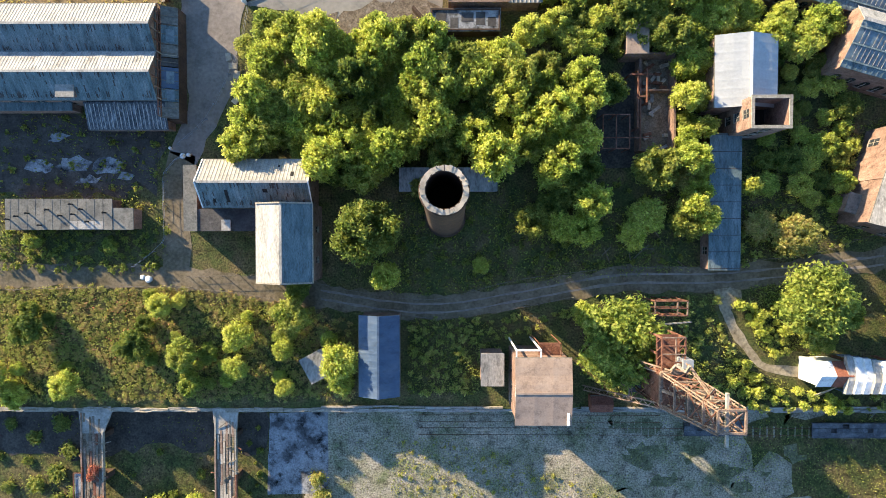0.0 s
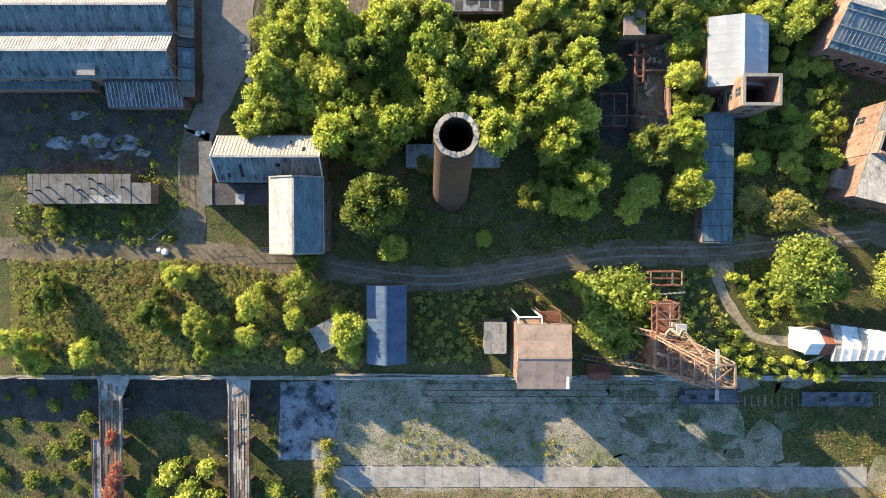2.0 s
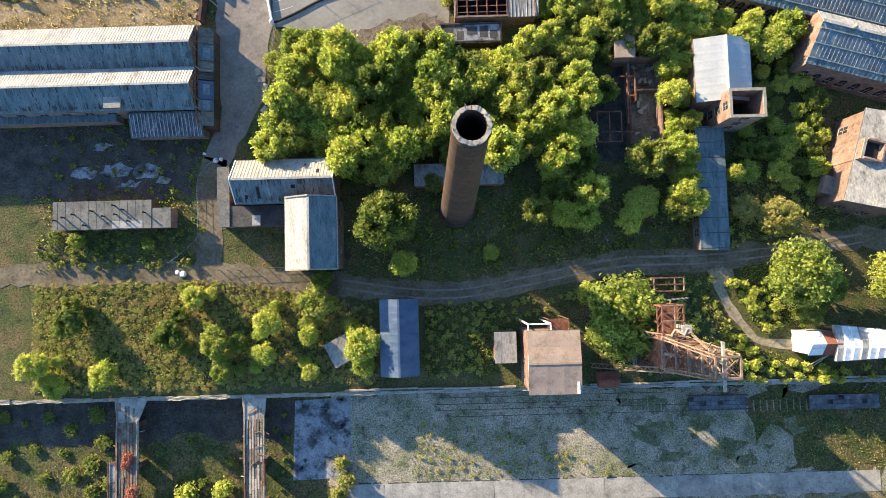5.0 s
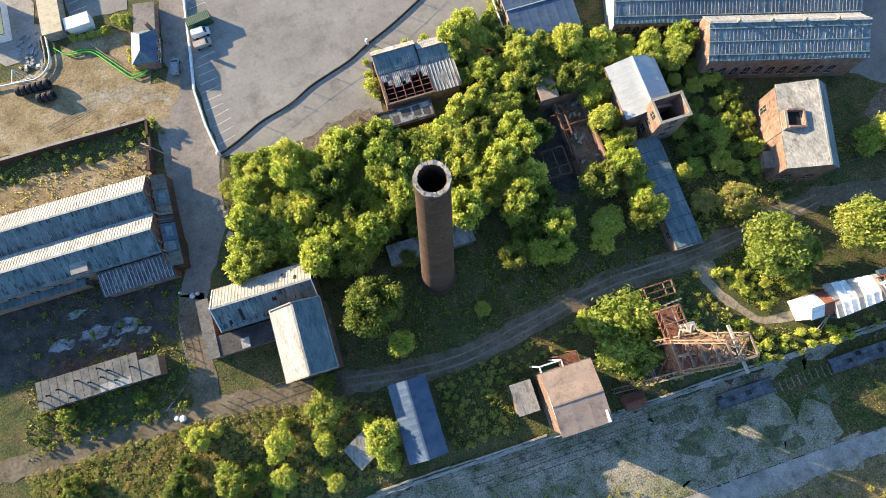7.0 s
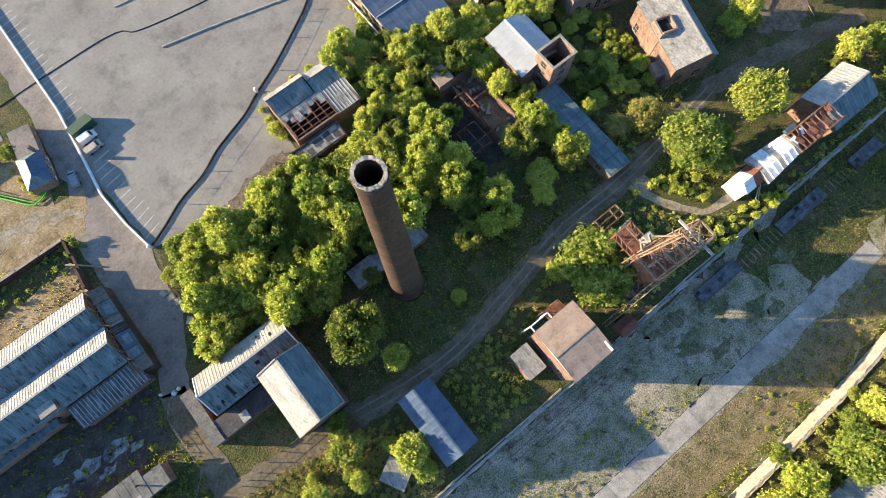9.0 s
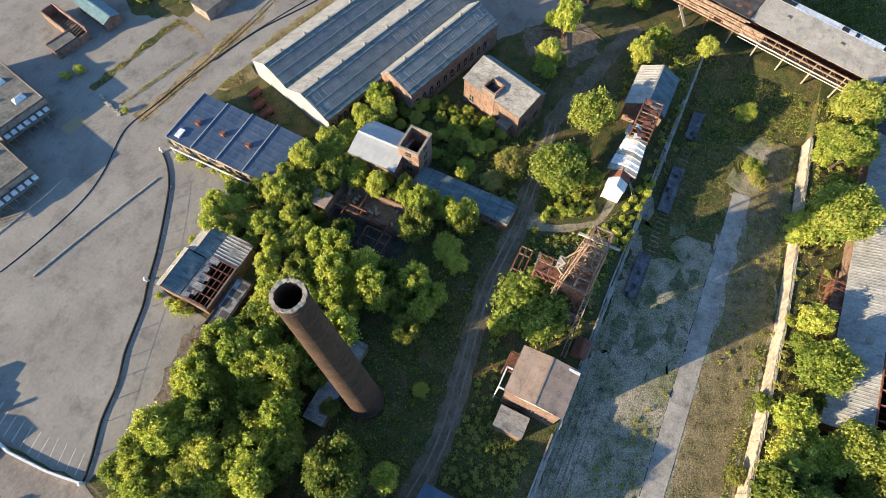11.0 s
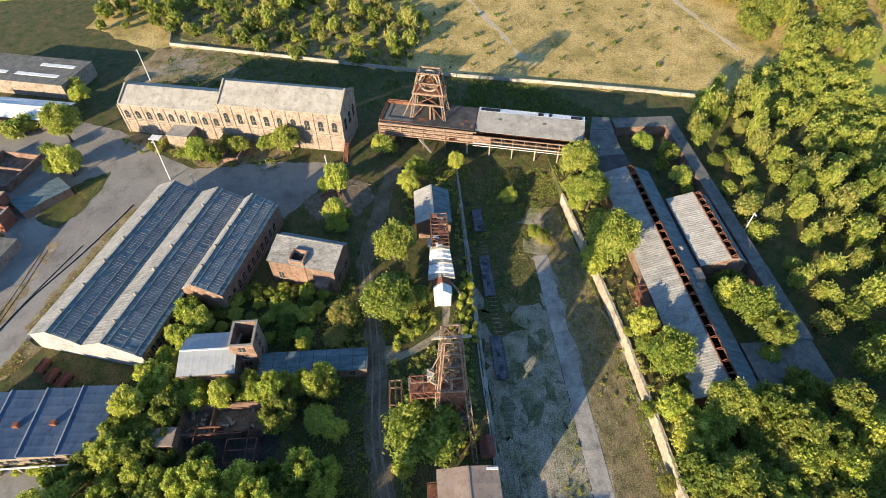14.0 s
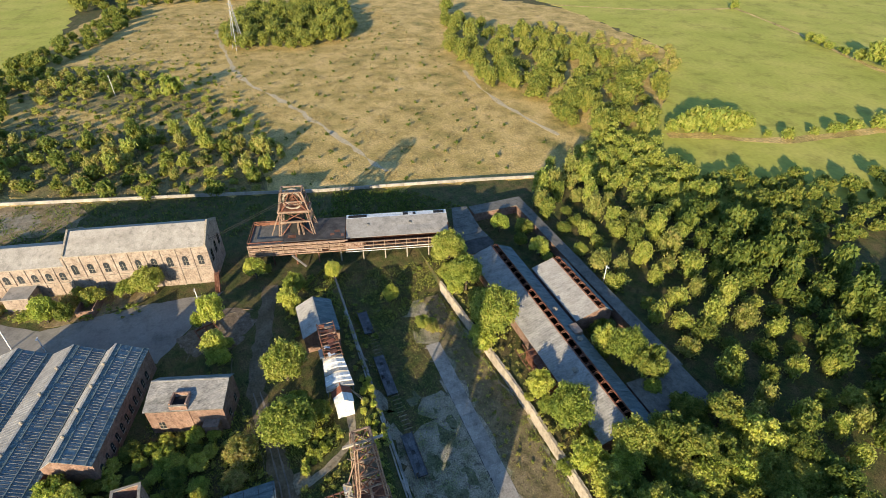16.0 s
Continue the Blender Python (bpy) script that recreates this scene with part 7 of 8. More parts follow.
part("coping", boxes((-0.08, 0.58, 5, 50, 6.4, 6.55), (10.92, 11.58, 5, 50, 6.4, 6.55), (5.6, 10.92, 4.92, 5.58, 6.4, 6.55), (-0.08, 5.68, -0.08, 0.58, 5.6, 5.75)), STONE, b)
part("roof", boxes((0.5, 11, 5.5, 49.5, 5.0, 5.2)), DARK_FELT, b)
part("roof", boxes((0.5, 5.1, 0.5, 5.5, 4.6, 4.8)), FELT, b)
part("glazed_roof", corrugated(7, 47, (3.2, 5.9), (5.4, 6.9), 1.0, 0.05, seed=96), GLAZING, b, "blue-green glazed roof strip").matrix_basis = Matrix(((0, 1, 0, 0), (1, 0, 0, 0), (0, 0, 1, 0), (0, 0, 0, 1)))
part("glazed_roof", corrugated(7, 47, (7.6, 5.9), (5.4, 6.9), 1.0, 0.05, seed=97), GLAZING, b, "blue-green glazed roof strip").matrix_basis = Matrix(((0, 1, 0, 0), (1, 0, 0, 0), (0, 0, 1, 0), (0, 0, 0, 1)))
part("buttress", beams([((-2.6, 16, 0.0), (0.0, 15, 5.6))], 0.9, 0.5), PALE_CONC, b, "pale raking prop")
for i in range(9):
    window(b, ((0, 50, 0), (0, -1, 0), (-1, 0, 0)), 3 + 4.6 * i, 2.0, 1.6, 2.4)
b = thing("brick_hall", "red brick hall with two long glazed roof lights", "building", Matrix.Translation((75.5, 142.5, 0)) @ Matrix.Rotation(radians(-11), 4, "Z"))
part("wall", boxes((0, 33, 0, 0.5, -0.3, 6.4), (0, 33, 22.5, 23, -0.3, 6.4), (0, 0.5, 0.5, 22.5, -0.3, 6.6), (32.5, 33, 0.5, 22.5, -0.3, 6.4)), RED_BRICK, b)
part("coping", boxes((-0.08, 33.08, -0.08, 0.58, 6.4, 6.55), (-0.08, 33.08, 22.42, 23.08, 6.4, 6.55), (32.42, 33.08, 0.58, 22.42, 6.4, 6.55)), STONE, b)
part("roof", boxes((0.5, 32.5, 0.5, 22.5, 5.3, 5.5)), DARK_FELT, b)
for y in (3.0, 12.0):
    part("roof_light", boxes((5, 31, y, y + 3.2, 5.5, 6.6)), GLAZING, b, "long dirty glazed roof light")
    part("roof_light_kerb", boxes((4.6, 31.4, y - 0.4, y, 5.5, 6.75), (4.6, 31.4, y + 3.2, y + 3.6, 5.5, 6.75)), STONE, b)
    part("roof_vent", boxes((1.8, 3.6, y + 0.6, y + 2.2, 5.5, 6.9)), PALE_CONC, b)
for i in range(8):
    window(b, ((0, 0, 0), (1, 0, 0), (0, -1, 0)), 3 + 3.8 * i, 2.0, 1.8, 2.2)
b, f = flat("dark_shed", "low shed with a dark blue-grey felt roof at the road bend", 118.2, 133.8, 99.2, 107.8, 3.2, BRICK, SLATE_AND_SHADE, angle=-43)
b = thing("roofless_ruin", "roofless brick walls of a yard building", "ruin", pose(142, 123, 0, 0, 0, -14))
part("wall", boxes((-9, 9, -8, -7.5, 0, 3), (-9, 9, 7.5, 8, 0, 3), (-9, -8.5, -7.5, 7.5, 0, 3), (8.5, 9, -7.5, 7.5, 0, 2.6), (0, 0.4, -7.5, 7.5, 0, 2.8)), BRICK, b)
part("floor", boxes((-8.5, 8.5, -7.5, 7.5, 0, 0.25)), RUBBLE, b)
gable("white_warehouse", "long warehouse with a bright white sheet roof", 177.5, 134, 42, 12.5, 5.0, 6.4, 78, BRICK, WHITE, rib=1.4, amp=0.03, cap=WHITE)
b, f = flat("grey_warehouse", "long warehouse with a grey roof and white rooflights", 196, 216, 118, 165, 6.5, PALE_BRICK, FELT, angle=-14)
for x, y0, y1 in ((-4, -18, 2), (4, -20, -4), (-4, 6, 18)):
    part("rooflight", boxes((x - 1.1, x + 1.1, y0, y1, 6.5, 6.62)), WHITE, b)
flat("narrow_store", "narrow low store with a grey felt roof and pale end wall", 79.2, 105.6, 103.7, 110.9, 3.6, PALE_BRICK, FELT, angle=-11)

# ---- posts, pylons and fences ----
for x, y, hh, lean in ((134.6, 64.6, 16, 3), (129.4, 54.3, 6, 0), (137.2, 10.0, 5.5, 0), (204, 92, 14, 0), (94.5, -124, 9, 0), (368, 58, 13, 0)):
    b = thing("lamp_post", "tall pale lighting column", "lamp post", pose(x, y, 0, 0, lean, 0))
    bm = bmesh.new()
    tube(bm, [((0, 0, 0), 0.22), ((0, 0, hh), 0.11)], 8)
    part("column", bm, WHITE, b)
    part("lamp_head", boxes((-1.2, 0.3, -0.2, 0.2, hh - 0.05, hh + 0.15)), WHITE, b)
py = thing("pylon", "lattice steel electricity pylon on the heath", "pylon", pose(450, -24, 0, 0, 0, 20))
for sx in (-1, 1):
    for sy in (-1, 1):
        part("leg", beams([((4 * sx, 4 * sy, 0), (1.0 * sx, 1.0 * sy, 28))], 0.4), STEEL, py)
        part("leg", beams([((1 * sx, 1 * sy, 28), (0.3 * sx, 0.3 * sy, 40))], 0.3), STEEL, py)
for i in range(7):
    r0, r1, z0, z1 = 4 - 0.43 * i, 4 - 0.43 * (i + 1), 4 * i, 4 * (i + 1)
    for s in (-1, 1):
        part("brace", beams([((-r0, s * r0, z0), (r1, s * r1, z1))], 0.2), STEEL, py)
        part("brace", beams([((s * r0, -r0, z0), (s * r1, r1, z1))], 0.2), STEEL, py)
for z, w in ((28, 7), (33, 5.5), (37.5, 4)):
    part("arm", beams([((-w, 0, z), (w, 0, z))], 0.35), STEEL, py)


def wire_fence(pts, label, hgt=1.5, gap=2.6, mat=TIMBER, seed=0):
    rr = random.Random(seed)
    f = thing("wire_fence", label, "fence")
    line = smooth_line(pts, gap)
    me = None
    for p in line:
        ob = part("post", boxes((-0.06, 0.06, -0.06, 0.06, 0, hgt)), mat, f) if me is None else new("post", me)
        me = ob.data
        ob.parent = f
        ob.matrix_basis = pose(p.x + rr.uniform(-0.15, 0.15), p.y + rr.uniform(-0.15, 0.15), 0, rr.uniform(-8, 8), rr.uniform(-8, 8), 0)
    for a, c in zip(line, line[1:]):
        part("wire", beams([((a.x, a.y, hgt - 0.1), (c.x, c.y, hgt - 0.1))], 0.05), mat, f)
        if rr.random() < 0.6:
            part("wire", beams([((a.x, a.y, hgt * 0.5), (c.x, c.y, hgt * 0.5))], 0.05), mat, f)


wire_fence([(-53.3, -8.5), (-37.5, -8.1), (-27, -9.7), (-15.2, -12.0), (-2.3, -13.0), (12.9, -9.4), (24.5, -7.7), (37.3, -6.6), (53.6, -6.4)], "sagging wire fence with timber posts by the track", seed=1)
wire_fence([(-12, -15.6), (-1.1, -17.0), (12.9, -15.1), (25.7, -12.6)], "sagging wire fence with timber posts by the track", seed=2)
wire_fence([(-92.9, -11.2), (-62.2, -10.4), (-46, -11.4), (-34, -13.4), (-27, -14.6)], "wire fence with thin posts along the scrub bank", seed=3)
wire_fence([(-53.6, 16.6), (-57.8, 13.0), (-58.0, 2.0), (-58.5, -1.5), (-64.5, -6.4)], "pale temporary fence beside the muddy track", 1.2, 2.2, STEEL, 4)
wire_fence([(61, -5), (74, -3.8), (92, 1), (112, 0)], "sagging wire fence with timber posts by the track", seed=5)
wire_fence([(-40.2, 47), (-41.5, 40), (-44.2, 33), (-49, 24), (-55, 18.6)], "thin steel mesh fence beside the site road", 1.6, 2.6, STEEL, 6)
for i, (x, y) in enumerate(((-43.8, 34.8), (-42.7, 30.8), (-43.2, 27.8), (-43.0, 33), (-44.6, 36.6))):
    ob = part("concrete_slab", boxes((-0.8, 0.8, -0.6, 0.6, 0, 0.25)), PALE_CONC)
    ob.matrix_basis = pose(x, y, 0.05, 3, 6, 25 * i)
    tagged(ob, "broken pale concrete slab by the road", "slab", "broken slabs")
for i, (x, y, r) in enumerate(((-54.2, 16.4, 0.55), (-53.0, 16.6, 0.4), (-61.6, -9.0, 0.7), (-62.8, -8.6, 0.5), (-56.8, 18.0, 0.3))):
    bm = bmesh.new()
    tube(bm, [((0, 0, 0), r), ((0, 0, 0.5), r * 1.05), ((0, 0, 0.7), r * 0.6)], 12)
    ob = part("water_drum", bm, WHITE)
    ob.matrix_basis = pose(x, y, 0.05)
    tagged(ob, "white plastic drum beside the track", "drum", "plastic drums")
for i in range(16):
    rr = random.Random(800 + i)
    x, y = (rr.uniform(31, 50), rr.uniform(-6, 0)) if i < 8 else (rr.uniform(109, 129), rr.uniform(-6, 14))
    ob = part("fallen_timber", beams([((-rr.uniform(0.8, 2.2), 0, 0.15), (rr.uniform(0.8, 2.2), 0, 0.25))], 0.16), rr.choice((TIMBER, PALE_RUST)))
    ob.matrix_basis = pose(x, y, 0, 0, 0, rr.uniform(0, 180))
    tagged(ob, "weathered fallen timber beam on the grass", "timber", "fallen timbers")
b = thing("machine_base", "low rusty steel base frame among rubble", "frame", pose(119, 7, 0, 0, 0, 20))
for y in (-3, 0, 3):
    part("beam", beams([((-4, y, 0.8), (4, y, 0.8))], 0.35), RUST, b)
for x in (-4, 4):
    part("beam", beams([((x, -3, 0.5), (x, 3, 0.5))], 0.35), RUST, b)
sheet("rubble_bank", [(111, 12), (120, 17), (129, 4), (129, -4), (119, -7), (110, 0)], RUBBLE, 0.08, "rubble-strewn footings", 0.7, 1.2)
b = thing("edge_wall", "low broken stone wall at the yard's north edge", "wall", kind="structure")
for i in range(26):
    x = -26 + 5.4 * i
    if not 10 < x < 23:
        part("block", boxes((x, x + 5.3, -35.75 + 0.12 * math.sin(i), -35.4 + 0.12 * math.sin(i), -0.1, 0.45 + 0.2 * math.sin(2.2 * i))), CONCRETE if i % 3 else STONE, b)


# ---- trees ----
def crown_arrays(seed, leaves=3000, size=0.1, tall=1.0, lobes=42, core=(5, 3), tight=1.0):
    """Leaf quads and an inner mass for a crown of radius 1 that starts at z = 0.35 and is about 1.5 high."""
    rng = np.random.default_rng(seed)
    cs, rs = [], []
    for i in range(lobes):
        a = 2.4 * i + rng.uniform(0, 0.6)
        h = rng.uniform(0, 1)
        r = (0.30 + 0.52 * math.sin(math.pi * (0.2 + 0.65 * h))) * rng.uniform(0.45, 1.0) * (1.0 if i else 0.1) * tight
        cs.append((r * math.cos(a), r * math.sin(a), (0.62 + 0.75 * h) * tall))
        rs.append(rng.uniform(0.2, 0.38) * (1.1 - 0.35 * h) * min(1.0, (30 / lobes) ** 0.42) / tight ** 0.7)
    cs, rs = np.array(cs), np.array(rs)
    pick = rng.choice(lobes, leaves, p=rs ** 2 / (rs ** 2).sum())
    d = rng.normal(size=(leaves, 3))
    d /= np.linalg.norm(d, axis=1)[:, None]
    d[:, 2] = np.where(d[:, 2] < -0.45, -d[:, 2], d[:, 2])
    pos = cs[pick] + d * (rs[pick] * np.clip(rng.normal(1.0, 0.25, leaves), 0.5, 1.8))[:, None]
    nrm = d * 0.6 + rng.normal(size=(leaves, 3)) * 0.6 + np.array([0, 0, 0.2])
    nrm /= np.linalg.norm(nrm, axis=1)[:, None]
    t = np.cross(nrm, rng.normal(size=(leaves, 3)))
    t /= np.linalg.norm(t, axis=1)[:, None]
    b = np.cross(nrm, t)
    s = size * rng.uniform(0.6, 1.25, leaves)[:, None]
    k1, k2 = rng.uniform(-0.7, 0.7, leaves)[:, None], rng.uniform(0.7, 1.2, leaves)[:, None]
    quads = np.stack([pos + t * s, pos + b * s * k2 + t * s * k1, pos - t * s * 0.9 - b * s * 0.5], 1).reshape(-1, 3)
    faces = np.arange(leaves * 3).reshape(-1, 3)
    iv, ifc = [], []
    ring, stack = core
    off = leaves * 3
    for c, r in zip(cs, rs):
        base = off + len(iv)
        for j in range(stack):
            th = math.pi * (j + 0.5) / stack
            for i in range(ring):
                ph = 2 * math.pi * (i + 0.5 * (j % 2)) / ring
                k = 0.74 * rng.uniform(0.85, 1.1)
                iv.append(c + r * k * np.array([math.sin(th) * math.cos(ph), math.sin(th) * math.sin(ph), math.cos(th)]))
        for j in range(stack - 1):
            for i in range(ring):
                ifc.append((base + j * ring + i, base + j * ring + (i + 1) % ring, base + (j + 1) * ring + (i + 1) % ring, base + (j + 1) * ring + i))
    return np.concatenate([quads, np.array(iv)]), [tuple(f) for f in faces] + ifc


def tree_model(seed, leaf, tall, label, leaves=3900, size=0.076):
    t = thing("tree", label, "tree")
    rng = random.Random(seed)
    bm = bmesh.new()
    tube(bm, [((0, 0, -0.1), 0.09), ((0.01, 0.0, 0.25), 0.06), ((0.02, 0.02, 0.6 * tall), 0.045), ((0.0, 0.02, 1.1 * tall), 0.015)], 8)
    for i in range(5):
        a = 1.3 * i + rng.uniform(0, 0.5)
        p = Vector((0.02, 0.02, (0.35 + 0.1 * i) * tall))
        beam(bm, p, p + Vector((0.5 * math.cos(a), 0.5 * math.sin(a), 0.35 * tall)), 0.035)
    part("trunk", bm, BARK, t)
    v, f = crown_arrays(seed, leaves, size, tall)
    part("crown", from_arrays("crown", v, f, leaf), leaf, t)
    return t


KINDS = [tree_model(1, LEAF, 1.0, "broad bright-green tree with a clumped crown"), tree_model(2, LEAF, 1.15, "green tree with a clumped, sunlit crown"),
         tree_model(3, LEAF_DARK, 1.0, "dark green broadleaved tree with a dense crown"), tree_model(4, LEAF_GOLD, 0.95, "small tree with yellowing leaves"),
         tree_model(5, LEAF_MID, 0.85, "spreading yellow-green tree with an open crown"), tree_model(6, LEAF_DARK, 1.25, "tall deep-green tree in a wood", 2400, 0.1),
         tree_model(7, LEAF_MID, 1.05, "large spreading green tree with a fine-leaved crown", 8500, 0.055), tree_model(8, LEAF_DARK, 1.0, "large old tree with a dense dark green crown", 8500, 0.055)]
for i, k in enumerate(KINDS):
    k.matrix_basis = pose(12 + 4.0 * i, -84 - 7 * (i % 2) - 3 * i, 0, 0, 0, 40 * i) @ Matrix.Scale(4.8, 4)
TREES = []


def tree(x, y, r, kind=None, rng=random.Random(5), z=0.0, squash=None):
    if kind is None:
        kind = rng.choice((0, 0, 1, 2, 4))
    if r > 5.4 and kind != 5:
        kind = 7 if kind == 2 else 6
    h = r * rng.uniform(0.8, 1.35) * (squash or 1)
    m = pose(x, y, z + ground_height(x, y) - 0.05, 0, 0, rng.uniform(0, 360)) @ Matrix.Diagonal((r, r, h, 1))
    o = copy_thing(KINDS[kind], m)
    o.matrix_basis = m
    TREES.append((x, y, r))
    return o


def inside(x, y, poly):
    c = False
    for (ax, ay), (bx, by) in zip(poly, poly[1:] + poly[:1]):
        if (ay > y) != (by > y) and x < (bx - ax) * (y - ay) / (by - ay) + ax:
            c = not c
    return c


FOOTPATH = [(57.5, -15), (60.5, -21), (65, -26.4), (68, -27.6), (72.8, -28.0)]


def on_path(x, y, r=1.9):
    for (ax, ay), (bx, by) in zip(FOOTPATH, FOOTPATH[1:]):
        s = max(0, min(1, ((x - ax) * (bx - ax) + (y - ay) * (by - ay)) / ((bx - ax) ** 2 + (by - ay) ** 2)))
        if math.hypot(x - ax - s * (bx - ax), y - ay - s * (by - ay)) < r:
            return True
    return False


def scatter(poly, gap, seed, most=400):
    rng = random.Random(seed)
    xs, ys = [p[0] for p in poly], [p[1] for p in poly]
    out = []
    for _ in range(most * 12):
        x, y = rng.uniform(min(xs), max(xs)), rng.uniform(min(ys), max(ys))
        if inside(x, y, poly) and not on_path(x, y, 2.6) and all((x - a) ** 2 + (y - b) ** 2 > gap * gap for a, b in out):
            out.append((x, y))
            if len(out) >= most:
                break
    return out


def grove(poly, gap, r0, r1, seed, kinds, squash=None):
    rng = random.Random(seed)
    for x, y in scatter(poly, gap, seed):
        if 29.5 < x < 46.2 and 14.5 < y < 37 and not (x < 36 and y > 27):
            continue
        tree(x, y, rng.uniform(r0, r1), rng.choice(kinds), rng, squash=squash)


grove([(-25, 39), (-16, 40), (-8, 42), (0, 36), (9, 36), (19, 33), (27, 32), (35, 29), (35, 24), (27, 22), (28, 15), (24, 14), (7, 15), (-10, 15.5), (-16, 11), (-24, 14), (-26, 24)], 3.7, 3.2, 4.7, 11, (0, 0, 1, 1, 4, 2), 1.5)
grove([(21, 14), (29, 14), (31, 5), (26, -1), (22, 2), (19, 10)], 4.0, 3.2, 4.4, 12, (0, 1, 2), 1.15)
grove([(-35, 41), (-28, 40), (-28, 30), (-28, 17), (-40.5, 17.5), (-40, 23), (-36.5, 30)], 3.8, 3.0, 4.4, 13, (0, 1, 4, 4), 1.35)
grove([(18, 60), (30, 62), (34, 55), (47, 48), (54, 47), (73, 41), (70, 37), (64, 39), (56, 40), (50, 40), (46, 36), (28, 38), (14, 39.5), (19, 46)], 4.2, 2.6, 4.2, 14, (0, 1, 1, 2, 4), 1.25)
grove([(46.5, 39), (50.5, 39), (51, 3), (46.5, 5)], 3.3, 2.2, 3.3, 15, (0, 1, 4, 3), 1.5)
grove([(64, 20), (66, 36), (76, 34), (84, 22), (79, 6), (64, 8)], 4.0, 1.8, 3.2, 16, (1, 2, 2, 0), 0.8)
for x, y, r, k in ((-15, 1, 6.6, 2), (-12, -8, 3.3, 0), (41, 13, 4.9, 2), (40, 4, 4.2, 0), (47.5, 3, 3.8, 2), (37, 0, 3.2, 0), (17, 3, 3.6, 2), (-5.2, 9.6, 2.4, 3), (7, -6, 2.0, 0), (71.5, -13, 7.8, 1), (79, -16, 4.0, 4), (91.5, -14, 6.6, 1), (75, -21, 3.4, 4), (63, 2, 3.2, 3), (69.5, 0, 4.6, 3), (61, 10, 2.2, 0), (33.8, -20.9, 9.2, 0), (27.6, -15.6, 2.8, 0), (105, 4, 4.0, 0)):
    tree(x, y, r, k, squash=1.0 if r > 7 or x > 34 else 1.25)
for x, y, r, k in ((-21, -25, 5.0, 0), (-31, -16, 5.0, 4), (-42, -20, 3.9, 0), (-33, -23, 2.8, 0), (-43, -27, 3.4, 0), (-33, -31, 2.6, 0), (-63, -22, 4.3, 2), (-53, -24, 4.3, 4), (-77, -30, 3.4, 1), (-58, -14, 3.2, 1), (-85, -19, 4.2, 2), (-52, -30, 3.4, 4), (-69, -2, 2.0, 4), (-84, -1, 2.3, 4), (-92, -28, 4, 0), (-88, -33, 3, 1)):
    tree(x, y, r * 0.85, k, squash=1.1)
    rr = random.Random(int(x * 7 + y))
    for _ in range(2 if r > 2.4 else 0):
        a, q = rr.uniform(0, 6.28), r * rr.uniform(0.35, 0.6)
        tree(x + math.cos(a) * r * 0.95, max(-33, y + math.sin(a) * r * 0.95), q, rr.choice((k, 0, 4)), squash=0.9)
for x, y, r, k in ((123, 5, 5.2, 0), (109, 5, 4.8, 0), (143, -10, 4.9, 0), (122, -19, 4.2, 1), (130, -22, 4.2, 4), (124, -77, 7.2, 1), (109, -77.5, 6.8, 0), (116, -75, 5.0, 4), (86, -78, 8.8, 0), (97, -78, 5.5, 2), (49, -81, 6.8, 0), (60, -79, 4.4, 1), (37, -79, 5.0, 0), (22, -74, 2.6, 3), (101, -59, 3.6, 4), (98, -61, 2.6, 3), (118, -53, 3.4, 0), (139, -105, 4.8, 0), (127, -108, 3.4, 2), (119, -112, 5.0, 0), (132, -112, 4.2, 2), (62, -109, 6.6, 0), (54, -111, 6.0, 2), (68, -106, 4.6, 1), (133, -36, 3.6, 0), (74, -110, 4.0, 2)):
    tree(x, y, r * 0.9, k, squash=1.2)
    rr = random.Random(int(x * 5 + y))
    for _ in range(3 if r > 4.5 and -82 < y < -70 else 1 if r > 3.5 else 0):
        a, q = rr.uniform(0, 6.28), r * rr.uniform(0.35, 0.6)
        tree(x + math.cos(a) * r * 1.0, min(-73.5, y + math.sin(a) * r * 0.7) if y < -70 else y + math.sin(a) * r * 0.9, q, rr.choice((k, 0, 4, 2)), squash=rr.uniform(0.9, 1.5))
for x, y, r, k in ((147, 24, 5.8, 0), (149, 32, 4.4, 4), (149, 43, 4.6, 4), (144, 56, 4.6, 0), (142, 50, 3.4, 2), (186, 113, 4.5, 0), (139, 99, 5.4, 0), (141, 105, 4.0, 2), (160, 108, 7, 0), (107, 132, 4.2, 3), (102.7, 113.4, 2.6, 0), (93, 120, 4.6, 1), (76, 131, 2.2, 0), (-40, 38, 3, 4), (-55.2, 88.4, 2.4, 4), (-60.6, 88.2, 1.3, 4), (-57.6, 90.2, 1.6, 0)):
    tree(x, y, r, k)
grove([(34, -78), (36, -86), (36, -101), (34, -122), (10, -135), (-10, -110), (12, -77)], 5.4, 4.0, 5.8, 17, (0, 1, 2, 2, 5))


